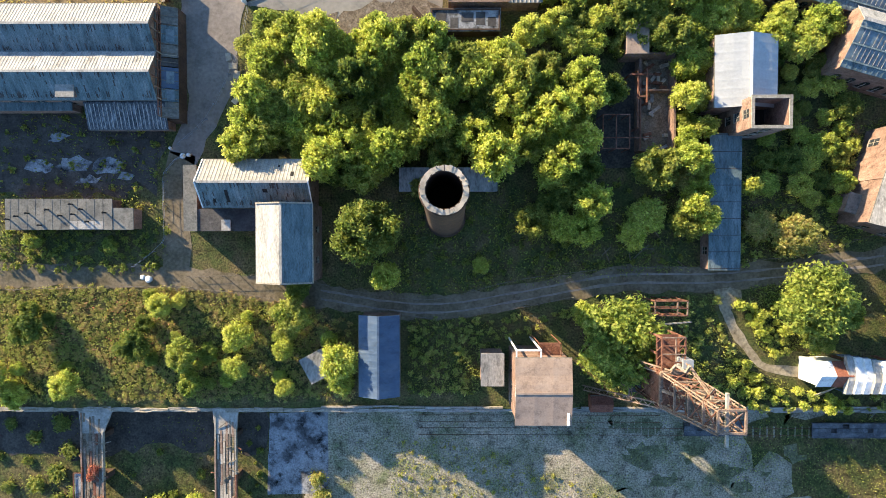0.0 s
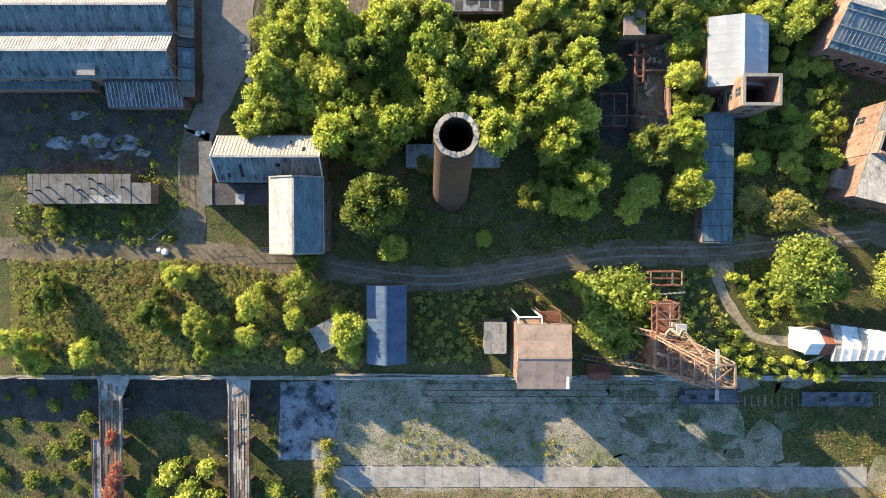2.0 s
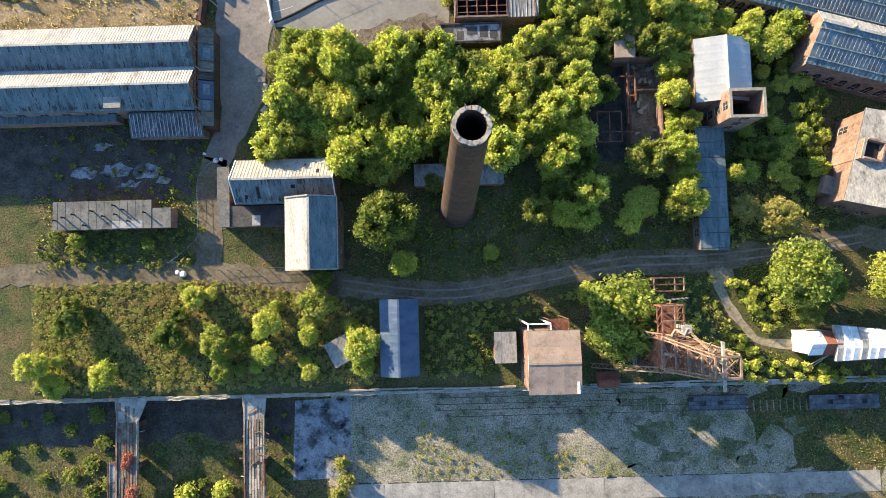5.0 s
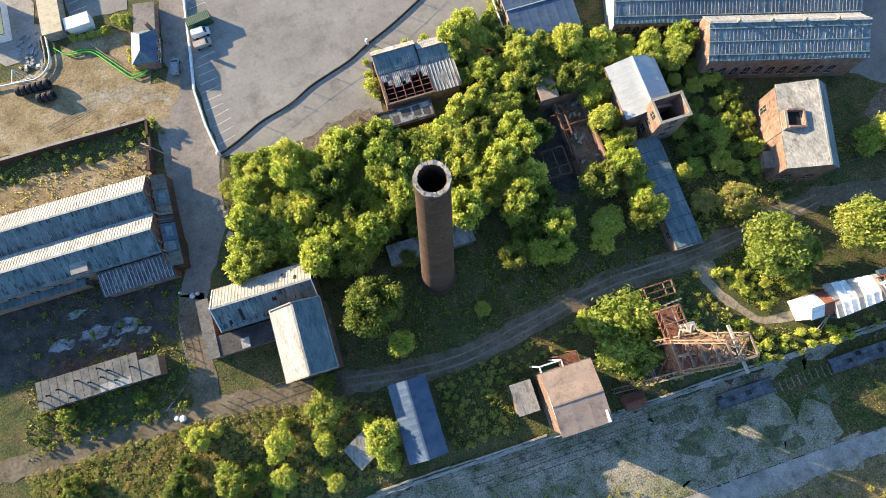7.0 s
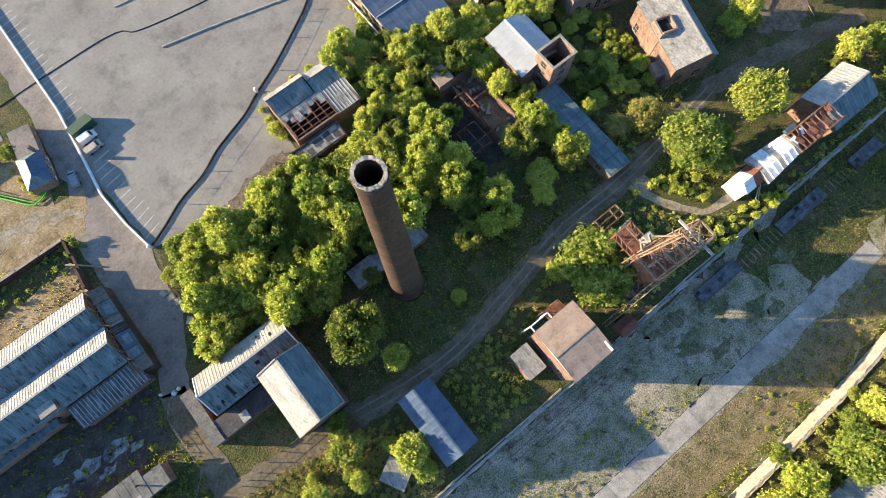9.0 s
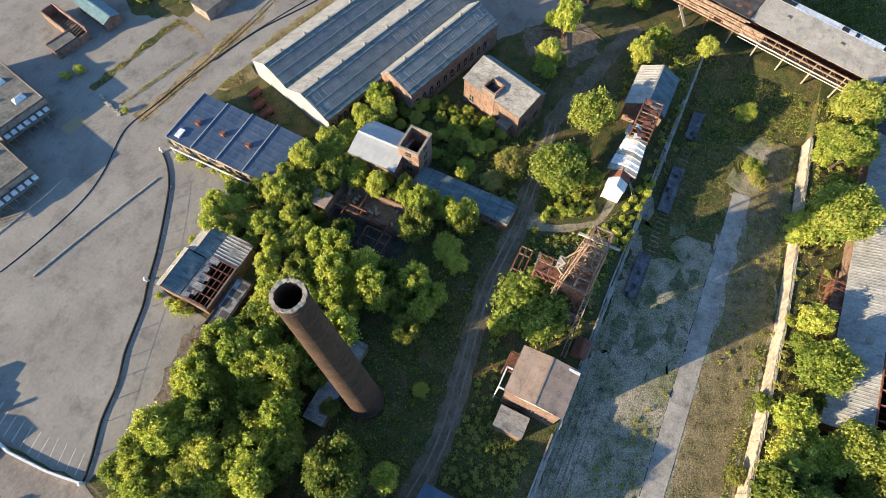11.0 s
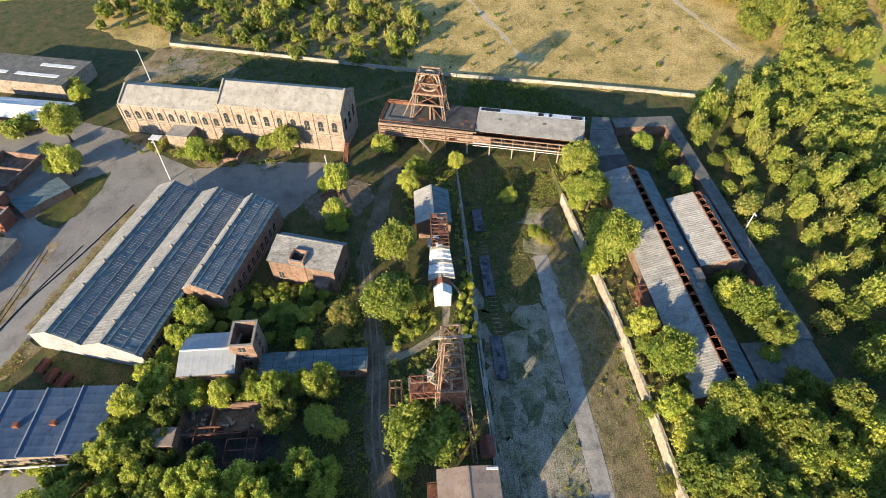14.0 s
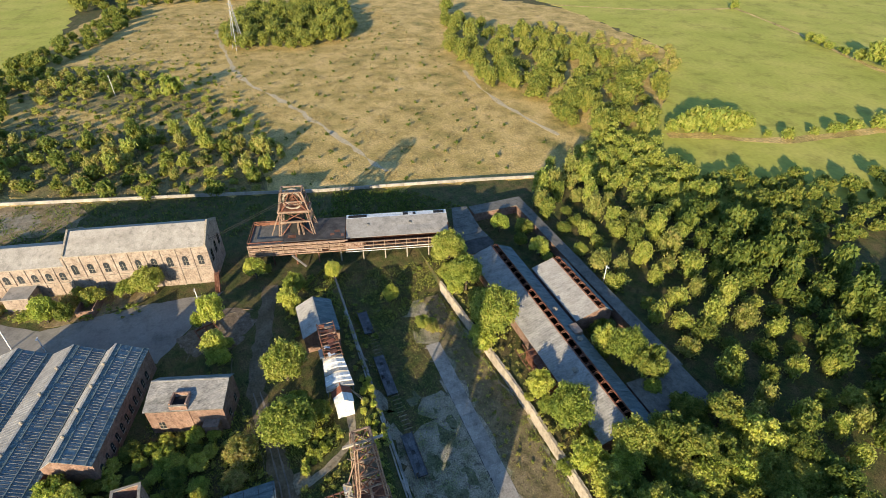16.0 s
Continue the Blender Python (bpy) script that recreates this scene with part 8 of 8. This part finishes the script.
# ---- far woods, bramble and grass, each as one mass ----
def mass(name, label, spots, material, leaves=460, size=0.16, seed=3, category="woodland"):
    """Many small crowns or bushes in one mesh; spots: x, y, radius, height factor."""
    models = [crown_arrays(seed + i, leaves, size, 1.0, 14 if leaves > 300 else 6, (5, 3), 0.7 if leaves > 300 else 0.9) for i in range(5)]
    rng = np.random.default_rng(seed)
    vs, fs, base = [], [], 0
    for i, (x, y, r, h) in enumerate(spots):
        v, f = models[i % 5]
        a = rng.uniform(0, 6.28)
        c, s = math.cos(a), math.sin(a)
        w = np.stack([(v[:, 0] * c - v[:, 1] * s) * r + x, (v[:, 0] * s + v[:, 1] * c) * r + y, (v[:, 2] - 0.32) * r * h + ground_height(x, y)], 1)
        vs.append(w)
        fs += [tuple(k + base for k in q) for q in f]
        base += len(v)
    ob = part(name, from_arrays(name, np.concatenate(vs), fs, material), material)
    return tagged(ob, label, category, "", "stuff")


def spots(poly, gap, r0, r1, h, seed, most=400, uneven=0.2):
    rng = random.Random(seed)
    return [(x, y, rng.uniform(r0, r1), h * rng.uniform(1 - uneven, 1 + uneven)) for x, y in scatter(poly, gap, seed, most)]


heath_wood = spots([(327, 112), (298, 79), (291, 32), (257, -29), (206, -23), (219, 29), (232, 60), (252, 95)], 7.0, 1.6, 5.4, 1.2, 21, 170, 0.4) + spots([(306, 106), (254, 60), (236, -36), (300, -20), (369, 25), (340, 85), (385, 124)], 8.5, 1.0, 3.6, 1.0, 71, 150) + spots([(389, 126), (441, 115), (404, 43), (367, 32), (363, 41), (365, 101)], 7, 2.0, 5.0, 1.0, 72, 90)
mass("woodland", "mid-green small trees and scrub on the heath", heath_wood[::3], LEAF_MID)
mass("woodland", "dark green small trees and scrub on the heath", heath_wood[1::3], LEAF_DARK, seed=33)
mass("woodland", "olive and yellowing scrub on the heath", heath_wood[2::3], LEAF_GOLD, seed=43)
mass("woodland", "large round olive-green trees between heath and pasture", [(236, -200, 9.5, 1.1), (252, -222, 11, 1.1), (247, -246, 11.5, 1.1), (228, -228, 8, 1.0), (212, -208, 8, 1.1), (203, -224, 7, 1.0), (268, -196, 8.5, 1.1), (300, -188, 9.5, 1.1), (290, -210, 10, 1.1), (270, -262, 8, 1.0), (228, -190, 7, 1.0), (318, -200, 9, 1.0)], LEAF_DARK, 1500, 0.075, 53)
mass("woodland", "scrub wood along the far edge of the heath", spots([(249, 93), (306, 106), (373, 121), (452, 104), (525, 74), (609, 57), (620, 80), (470, 130), (380, 150), (250, 130)], 9, 2.6, 6.5, 1.1, 22), LEAF_DARK)
mass("woodland", "wood of full round green trees beyond the heath", spots([(514, -224), (420, -227), (400, -250), (375, -270), (299, -275), (274, -295), (226, -259), (190, -227), (193, -200), (225, -185), (251, -194), (296, -173), (400, -180)], 13.5, 5.0, 9.5, 1.15, 23, 400, 0.35) + spots([(599, -53), (568, -133), (448, -121), (432, -67), (452, -16), (502, -15)], 11, 6.0, 10.0, 1.1, 24) + spots([(640, -60), (800, -100), (760, 140), (640, 120)], 14, 6, 9, 1.1, 30, 120), LEAF_DARK, 700, 0.11)
mass("scrub", "scattered olive scrub over the heath", spots([(330, 100), (290, 30), (262, -29), (330, -20), (420, 10), (470, 80), (430, 100)], 8, 0.8, 2.8, 0.9, 73, 170), LEAF_MID, 200, 0.2, 17, "scrub")
mass("woodland", "trees at the corner of heath and pasture", spots([(165, -152), (190, -176), (205, -205), (180, -215), (130, -205), (115, -178), (150, -170)], 6.4, 3.6, 6.0, 1.1, 76, 90), LEAF_MID, 700, 0.12, 91)
wood = spots([(30, -126), (57, -127), (94, -127), (118, -127), (150, -127), (178, -152), (158, -160), (124, -172), (108, -168), (60, -165), (14, -160), (10, -137)], 7.4, 3.0, 5.2, 1.5, 18, 400, 0.5)
for k, (tone, leafage) in enumerate((("deep-green", LEAF_DARK), ("mid-green", LEAF_MID), ("olive, yellowing", LEAF_GOLD), ("lighter green", LEAF_MID))):
    mass("woodland", tone + " trees of the wood south of the works", wood[k::4], leafage, 1250, 0.092, 51 + 10 * k)
mass("woodland", "dense wood of tall green trees beside the works", spots([(14, -160), (60, -165), (108, -168), (128, -172), (112, -198), (60, -218), (0, -215), (-10, -165)], 7.0, 3.6, 6.2, 1.5, 19, 170, 0.45), LEAF_DARK, 700, 0.13, 15)
mass("woodland", "autumn-tinted scrub beside the pasture", spots([(438, -290), (375, -308), (323, -345), (276, -312), (285, -270), (375, -262)], 9, 2.5, 6.0, 0.9, 25), LEAF_GOLD)
mass("hedge", "row of hedge trees along the pasture", [(192, -236, 5, 1.2), (190, -243, 7, 1.3), (188, -250, 7.5, 1.3), (186, -257, 7.5, 1.3), (184, -264, 7.5, 1.3), (182, -271, 7, 1.3), (181, -278, 5, 1.2), (169, -281, 3, 1), (164, -290, 4.5, 1), (162, -307, 3.5, 1), (160, -319, 5, 1), (158, -331, 5.5, 1), (155, -347, 6.5, 1), (152, -358, 6, 1), (300, -468, 5, 1.1), (289, -465, 6, 1.1), (278, -462, 5, 1), (262, -461, 4, 1), (250, -460, 6, 1), (238, -459, 10, 1.2), (226, -457, 6, 1.1), (270, -466, 3, 1), (414, -500, 6, 1), (353, 23, 9, 1.2), (210, -455, 9, 1.2), (205, -465, 9, 1.2)], LEAF_MID)
# deep-green leaves carry this edge's shade in their colour
mass("woodland", "shaded edge of the wood beside the pasture", spots([(120, -190), (150, -205), (110, -300), (80, -290), (85, -200)], 7, 2.5, 5.5, 1.1, 26), LEAF_DARK)
mass("shrub", "reddened shrub growing on the gantry", [(-73.6, -49, 1.5, 0.6), (-74.4, -50.5, 1.2, 0.5), (-72.8, -56, 1.7, 0.6), (-73.2, -58.5, 2.2, 0.6), (-73.8, -61.5, 2.4, 0.6), (-73.4, -65, 2.2, 0.6), (-73.6, -69, 1.8, 0.6)], LEAF_RED, 520, 0.13, 14, "shrub").location.z = -YARD_Z
mass("shrub", "yellowing bushes at the retaining wall", [(-27.6, -52, 2.2, 0.9), (-26.4, -56, 2.6, 0.9), (-28.4, -59, 2.6, 0.9), (-26.6, -63, 2.4, 0.9)], LEAF_GOLD, 460, 0.14, 16, "shrub")
heath_spots = spots([(240, 90), (262, 120), (450, 90), (600, 40), (560, -170), (330, -172), (262, -164), (212, -170), (182, -140), (200, -46), (216, 14)], 6.0, 0.4, 1.7, 1.0, 27, 560)
mass("heath_shrubs", "low tussocks and small shrubs dotted over the heath", heath_spots, LEAF_DARK, 60, 0.3, 5, "shrubs")
mass("bramble", "thick bramble and scrub covering a bank", spots([(-95, -11), (-53, -11), (-28, -15), (-20, -18), (-20, -33.5), (-95, -34.5)], 1.5, 0.8, 1.8, 0.34, 28, 760), BANK, 230, 0.1, 7, "bramble")
mass("undergrowth", "low undergrowth along tracks and walls", spots([(-8, -17), (12, -17), (30, -14), (12, -22), (6, -32), (-8, -33)], 1.9, 0.6, 1.5, 0.7, 31, 150) + spots([(34, -13), (58, -13), (64, -24), (60, -33), (40, -34), (28, -31)], 2.2, 0.6, 1.6, 0.8, 32, 120) + spots([(62, -18), (70, -20), (72, -26), (66, -26)], 1.8, 0.6, 1.5, 0.7, 33, 40) + spots([(60, -30), (76, -33), (100, -33), (118, -36), (60, -36)], 2.2, 0.5, 1.5, 0.8, 34, 70) + spots([(59, -6), (86, -2), (82, 20), (64, 22)], 2.4, 0.5, 1.6, 0.8, 35, 110), BRAMBLE, 110, 0.2, 8, "bushes")
mass("undergrowth", "weeds and seedlings in shade under the trees", spots([(-10, -10), (20, -8), (50, -5), (50, 8), (32, 12), (22, 0), (12, 6), (-8, 6)], 2.6, 0.4, 1.3, 0.7, 36, 150) + spots([(-92, 8.5), (-60, 8.5), (-58, 26), (-92, 24)], 3.4, 0.4, 1.2, 0.7, 37, 70) + spots([(-92, -7), (-60, -7), (-57, 1), (-92, 1)], 1.8, 0.5, 1.5, 0.8, 38, 120), LEAF_DARK, 90, 0.22, 9, "bushes")
# bay shade is put into the bushes through the darker leaf material
mass("undergrowth", "weeds and bushes in the sunken bays", [(x, y, r, h) for x, y, r, h in spots([(-43, -40), (-40, -40), (-40, -66), (-43, -66)], 2.4, 0.4, 1.2, 0.7, 39, 14) + spots([(-70, -48), (-52, -44), (-52, -66), (-70, -66)], 6.0, 0.5, 1.5, 0.9, 40, 7)], LEAF_DARK, 320, 0.16, 10, "bushes")
mass("undergrowth", "yellow-green weeds in the yard", spots([(-10, -44), (8, -46), (24, -52), (34, -56.5), (-10, -56.5)], 2.0, 0.25, 0.9, 0.6, 41, 60) + spots([(40, -63), (114, -63), (114, -67), (40, -73)], 2.2, 0.3, 1.0, 0.7, 42, 60) + spots([(14, -77.5), (120, -73), (120, -82), (40, -82)], 2.4, 0.5, 1.6, 0.9, 43, 200), BRAMBLE, 150, 0.15, 11, "weeds")
mass("undergrowth", "scrub at the edges of the road and heapstead", spots([(136, 28), (143, 28), (160, 88), (152, 84)], 2.2, 0.5, 1.8, 0.8, 44, 70) + spots([(96, -36), (120, -40), (134, -76), (118, -66), (108, -50)], 3.0, 0.4, 1.4, 0.7, 45, 80) + spots([(103, -17), (135, -18), (140, -36), (118, -33)], 2.6, 0.5, 1.8, 0.8, 46, 60) + spots([(-160, 55.6), (-58, 54.6), (-55, 60.4), (-160, 60.4)], 2.2, 0.4, 1.3, 0.8, 47, 130) + [(-54.6, 59.6, 1.9, 1.1), (-56.2, 57.4, 1.3, 1.0), (-53.2, 58.0, 1.2, 0.9)] + spots([(46, 60), (56, 46), (74, 44), (62, 48)], 2.2, 0.6, 1.8, 0.8, 48, 30) + spots([(74, 122), (92, 114), (108, 113), (114, 138), (106, 134), (78, 138)], 4.0, 0.6, 2.2, 0.9, 49, 40), BRAMBLE, 90, 0.22, 12, "bushes")


def tufts(name, label, polys, count, h, material, seed, clump=1.2, category="grass", z=0.0):
    """Loose blades and leaves standing up from the ground, in clumps."""
    rng = np.random.default_rng(seed)
    vs, n = [], 0
    for poly in polys:
        xs, ys = [p[0] for p in poly], [p[1] for p in poly]
        seeds = []
        while len(seeds) < count // 14:
            x, y = rng.uniform(min(xs), max(xs)), rng.uniform(min(ys), max(ys))
            if inside(x, y, poly):
                seeds.append((x, y, rng.uniform(0.5, 1.4)))
        for x, y, k in seeds:
            for _ in range(14):
                px, py = x + rng.normal(0, clump * k), y + rng.normal(0, clump * k)
                if not inside(px, py, poly) or on_path(px, py):
                    continue
                a, hh, w = rng.uniform(0, 6.28), h * k * rng.uniform(0.4, 1.2), h * k * rng.uniform(0.35, 0.8)
                dx, dy, lx, ly = math.cos(a) * w / 2, math.sin(a) * w / 2, rng.normal(0, 0.5) * hh, rng.normal(0, 0.5) * hh
                zz = z + ground_height(px, py)
                vs += [(px - dx, py - dy, zz), (px + dx, py + dy, zz), (px + dx * 0.7 + lx, py + dy * 0.7 + ly, zz + hh), (px - dx * 0.7 + lx, py - dy * 0.7 + ly, zz + hh)]
                n += 1
    ob = part(name, from_arrays(name, vs, [(4 * i, 4 * i + 1, 4 * i + 2, 4 * i + 3) for i in range(n)], material), material)
    return tagged(ob, label, category, "", "stuff")


tufts("grass", "rough grass and weeds among the buildings", [[(-10, -13), (52, -7), (52, 12), (30, 4), (10, 12), (-12, 8), (-22, -8)], [(58, -6), (104, 2), (100, 24), (66, 24), (58, 10)], [(98, -36), (138, -20), (132, -80), (118, -70)]], 9000, 0.36, LEAF_MID, 61)
tufts("grass", "yellow-green weeds scattered over the stony yard", [[(-24, -38), (116, -38), (116, -57), (-24, -57)], [(-24, -63), (116, -63), (116, -67), (60, -73), (-24, -68)]], 5200, 0.2, LEAF_MID, 62, 1.3, "weeds")
tufts("grass", "dry grass and weeds below the platform wall", [[(-24, -63), (116, -63), (116, -67), (60, -73), (-20, -74)], [(14, -77.5), (118, -73.5), (118, -84), (38, -84)]], 4000, 0.2, STRAW, 63, 1.0, "weeds")
tufts("grass", "bramble shoots over the scrub bank", [[(-95, -11), (-53, -11), (-28, -15), (-20, -34), (-95, -34.5)]], 22000, 0.27, BANK, 64, 0.9, "bramble", 0.42)
tufts("grass", "tussocky dry grass of the heath", [[(240, 90), (262, 120), (450, 90), (600, 40), (560, -170), (330, -172), (212, -170), (182, -140), (200, -46), (216, 14)]], 34000, 0.62, STRAW, 65, 2.4, "heath grass")
# darker leaves here colour in the shade of the bays
tufts("grass", "dark weeds in the sunken bays", [[(-95, -39), (-39, -39), (-39, -72), (-95, -72)]], 1500, 0.3, LEAF_DARK, 66, 1.2, "weeds")
tufts("grass", "weeds along the wall behind the workshops", [[(-160, 54.5), (-57, 54.5), (-57, 60), (-160, 60)]], 1800, 0.35, BRAMBLE, 67, 1.2, "weeds")
tufts("grass", "yellowing weeds on the strip behind the workshops", [[(-150, 46.5), (-58, 46.5), (-58, 55), (-150, 55)]], 2600, 0.36, LEAF_GOLD, 88, 1.1, "weeds")
tufts("grass", "green grass at the far end of the yard", [[(56, -39), (116, -38.4), (116, -57), (66, -57), (58, -48)]], 4200, 0.22, LEAF_MID, 89, 1.4, "grass")
tufts("grass", "dry stalks over the waste ground", [[(-150, 64), (-56, 63), (-52, 72), (-54, 88), (-76, 84), (-150, 94)], [(-150, 47), (-60, 47), (-60, 54), (-150, 54)]], 3000, 0.16, STRAW, 87, 1.6, "weeds")
tufts("grass", "rank grass between the heapstead and the boundary wall", [[(165, -40), (195, -46), (212, 14), (234, 88), (185, 96), (176, 10)], [(160, -100), (186, -80), (195, -48), (165, -40)]], 7000, 0.6, LEAF_DARK, 68, 1.4, "grass")
tufts("grass", "reddish dying shoots among the bramble", [[(-80, -12), (-58, -12), (-50, -22), (-60, -30), (-85, -26)]], 420, 0.3, LEAF_RED, 69, 0.9, "bramble", 0.45)
tufts("grass", "bright leafy weeds between the sheds and the headframe", [[(-8, -17), (6, -17), (12, -20), (6, -33), (-8, -33)], [(46, -12), (57, -12), (60, -21), (71, -28), (71, -34), (46, -34)], [(62, -10), (80, -9), (74, -24), (64, -24)]], 5600, 0.3, BRAMBLE, 70, 0.9, "weeds")
tufts("grass", "yellow-green weed clumps on sunlit parts of the yard", [[(-12, -43), (6, -44), (24, -52), (40, -56.8), (-12, -56.8)], [(88, -38), (118, -38), (118, -57), (92, -57)]], 3400, 0.24, BRAMBLE, 74, 0.8, "weeds")
tufts("grass", "dark weeds round the low block", [[(-95, -8), (-58, -8), (-56, 27), (-95, 27)]], 2600, 0.4, LEAF_DARK, 75, 1.0, "weeds")


# ---- weeds, scrub and small remains on the northern lots and along the walls ----
mass("bushes", "bushes and saplings on the derelict northern lots", [(84, 121, 3.6, 1.0), (89, 122.5, 4.2, 1.1), (93, 121, 4.0, 1.0), (96.5, 119, 3.0, 1.0), (77, 130, 2.4, 1.1), (41, 129.6, 1.8, 0.9), (44.5, 127.6, 2.0, 0.9), (38.7, 105.6, 1.3, 0.9), (33.0, 80.5, 1.9, 0.9), (33.4, 74.6, 1.5, 0.9), (33.6, 67.0, 1.7, 0.9), (33.4, 70.5, 1.2, 0.9), (32.8, 63.6, 2.2, 1.0), (-1.7, 53.6, 2.4, 1.0), (-1.2, 51.2, 1.6, 0.9), (-1.4, 57.4, 1.4, 0.7), (-1.3, 60.6, 1.2, 0.7), (2.4, 62.2, 1.3, 0.9), (9.5, 62.4, 1.5, 0.9), (14.4, 61.8, 1.9, 1.0), (-69.4, 89.2, 1.4, 0.7), (-67.2, 88.8, 1.2, 0.7), (-64.8, 88.8, 1.5, 0.7), (-62.8, 88.6, 1.1, 0.7), (-57.2, 84.6, 0.8, 0.8), (-56.8, 81.6, 0.8, 0.8), (-56.4, 78.8, 1.2, 0.8), (-55.6, 76.6, 1.2, 0.8), (-70.4, 62.6, 0.9, 0.9)], LEAF, 520, 0.13, 81, "bushes")
mass("bushes", "feathery yellow-green bushes along the yard fence", spots([(57, -30), (63, -29), (72, -31.5), (84, -34), (84, -36), (62, -35.4)], 2.0, 0.8, 1.7, 1.25, 92, 60) + spots([(60, -14), (66, -15), (70, -20), (68, -25), (62, -20)], 1.9, 0.8, 1.8, 1.1, 93, 22) + spots([(59.5, -22), (62, -25), (64, -29), (58, -29)], 1.8, 0.8, 1.5, 1.1, 94, 14), LEAF, 420, 0.14, 95, "bushes")
mass("bushes", "yellowing bushes at the foot of the engine hall", [(148.5, 50, 3.4, 1.3), (150.5, 45.5, 3.0, 1.2), (149.5, 54.5, 2.4, 1.1), (153, 76, 2.2, 1.0), (150.5, 72.5, 2.0, 1.0), (154.5, 72, 2.4, 1.1)], LEAF_GOLD, 620, 0.12, 96, "bushes")
mass("bushes", "full green bushes round the road bend", [(166.5, 138.9, 5.0, 1.0), (164.7, 130.3, 5.6, 1.0), (168.7, 126.5, 5.2, 1.0), (152, 111.5, 3.8, 1.0), (145.4, 100.3, 4.0, 1.0), (104.2, 113.5, 3.4, 1.1), (195, 119, 4.6, 1.1), (156.4, 67, 2.6, 1.0), (156.4, 61.6, 2.8, 1.0), (147.6, 63.5, 2.4, 1.0), (154.8, 48.4, 3.0, 1.0), (160, 44.2, 3.0, 1.0), (158.6, 39.5, 2.6, 1.0)], LEAF_MID, 620, 0.12, 82, "bushes")
tufts("grass", "dry weeds along rails and cracks of the northern lots", [[(38, 98.6), (52, 96.6), (69, 94.6), (103, 92), (103, 95), (69, 97.8), (52, 100), (38, 102)], [(40, 119), (52, 117.4), (64, 116), (75, 113.4), (75, 116.4), (64, 118.6), (52, 120), (40, 121.6)], [(40, 108), (50, 105.4), (66, 101.2), (66, 102.6), (50, 107), (40, 109.4)], [(57, 88), (70, 85), (66, 80), (60, 82.6)]], 1300, 0.3, BANK, 83, 0.6, "weeds")
tufts("grass", "straw-coloured weeds in front of the engine hall and along the shed", [[(141, 40), (146, 24), (152, 24), (164, 86), (152, 72), (141, 56)], [(70, 82.6), (98, 76.4), (118, 70.8), (121, 73), (98, 80.6), (74, 86.6)], [(112, 93), (130, 87.6), (139, 88), (128, 103), (116, 101)]], 1700, 0.3, BANK, 84, 0.9, "weeds")
tufts("grass", "yellow-green weeds at the foot of the platform wall", [[(12, -72.2), (58, -72), (114, -68), (114, -70.4), (99, -71.6), (60, -74.4), (35, -75), (14, -74.8)]], 4200, 0.34, BRAMBLE, 85, 0.5, "weeds")
tufts("grass", "straw tussocks on the dry ground south of the concrete way", [[(-20, -63), (60, -62.6), (116, -63), (116, -67), (60, -72), (10, -73), (-20, -69)]], 3600, 0.18, STRAW, 86, 0.7, "dry grass")
marks = thing("yellow_hatching", "worn yellow hatched road markings", "markings", pose(28.6, 115.6, 0.05, 0, 0, -8), kind="structure")
YELLOW = surface("yellow_road_paint", [(0.36, 0.27, 0.10), (0.5, 0.38, 0.12)], 0.8, 0.2, 0.8, 0)
for i in range(6):
    part("stripe", boxes((-3.0, 3.0, -1.8 + 0.7 * i, -1.55 + 0.7 * i, 0, 0.012)), YELLOW, marks)
for i in range(14):
    rr = random.Random(930 + i)
    ob = part("rubble_block", boxes((-rr.uniform(0.2, 0.6), 0.5, -0.35, rr.uniform(0.2, 0.6), 0, rr.uniform(0.25, 0.6))), rr.choice((PALE_CONC, STONE, CONCRETE)))
    ob.matrix_basis = pose(37.2 + 0.2 * i + rr.uniform(-0.4, 0.4), 106.4 + 0.75 * i, 0.04, 0, rr.uniform(-8, 8), rr.uniform(0, 180))
    tagged(ob, "pale rubble block at the edge of the lot", "rubble", "row of rubble")
edge = thing("way_kerb", "dark broken joint along the concrete way", "kerb", kind="structure")
for i in range(36):
    rr = random.Random(970 + i)
    x = -24 + 3.3 * i
    part("gap", boxes((x, x + rr.uniform(1.2, 3.1), -57.45 + rr.uniform(-0.1, 0.1), -57.25 + rr.uniform(0, 0.2), YARD_Z, YARD_Z + 0.085)), DARK_FELT, edge)
mass("bushes", "young trees growing up from the sunken bays", [(-62, -58, 3.2, 1.2), (-57.5, -62, 3.4, 1.3), (-54, -57, 2.6, 1.1), (-60, -66, 3.4, 1.3), (-53, -64, 3.0, 1.2), (-56, -69, 3.2, 1.2), (-66, -63, 2.4, 1.0), (-39, -62, 2.6, 1.1), (-36, -66, 2.8, 1.2)], LEAF, 620, 0.12, 87, "bushes")
# dark leaf colour stands in for shade over the western bay
mass("bushes", "dark scrub filling the western bay", spots([(-130, -40), (-79, -40), (-79, -70), (-130, -70)], 4.4, 1.2, 2.8, 0.5, 88, 66), LEAF_DARK, 330, 0.13, 89, "bushes")
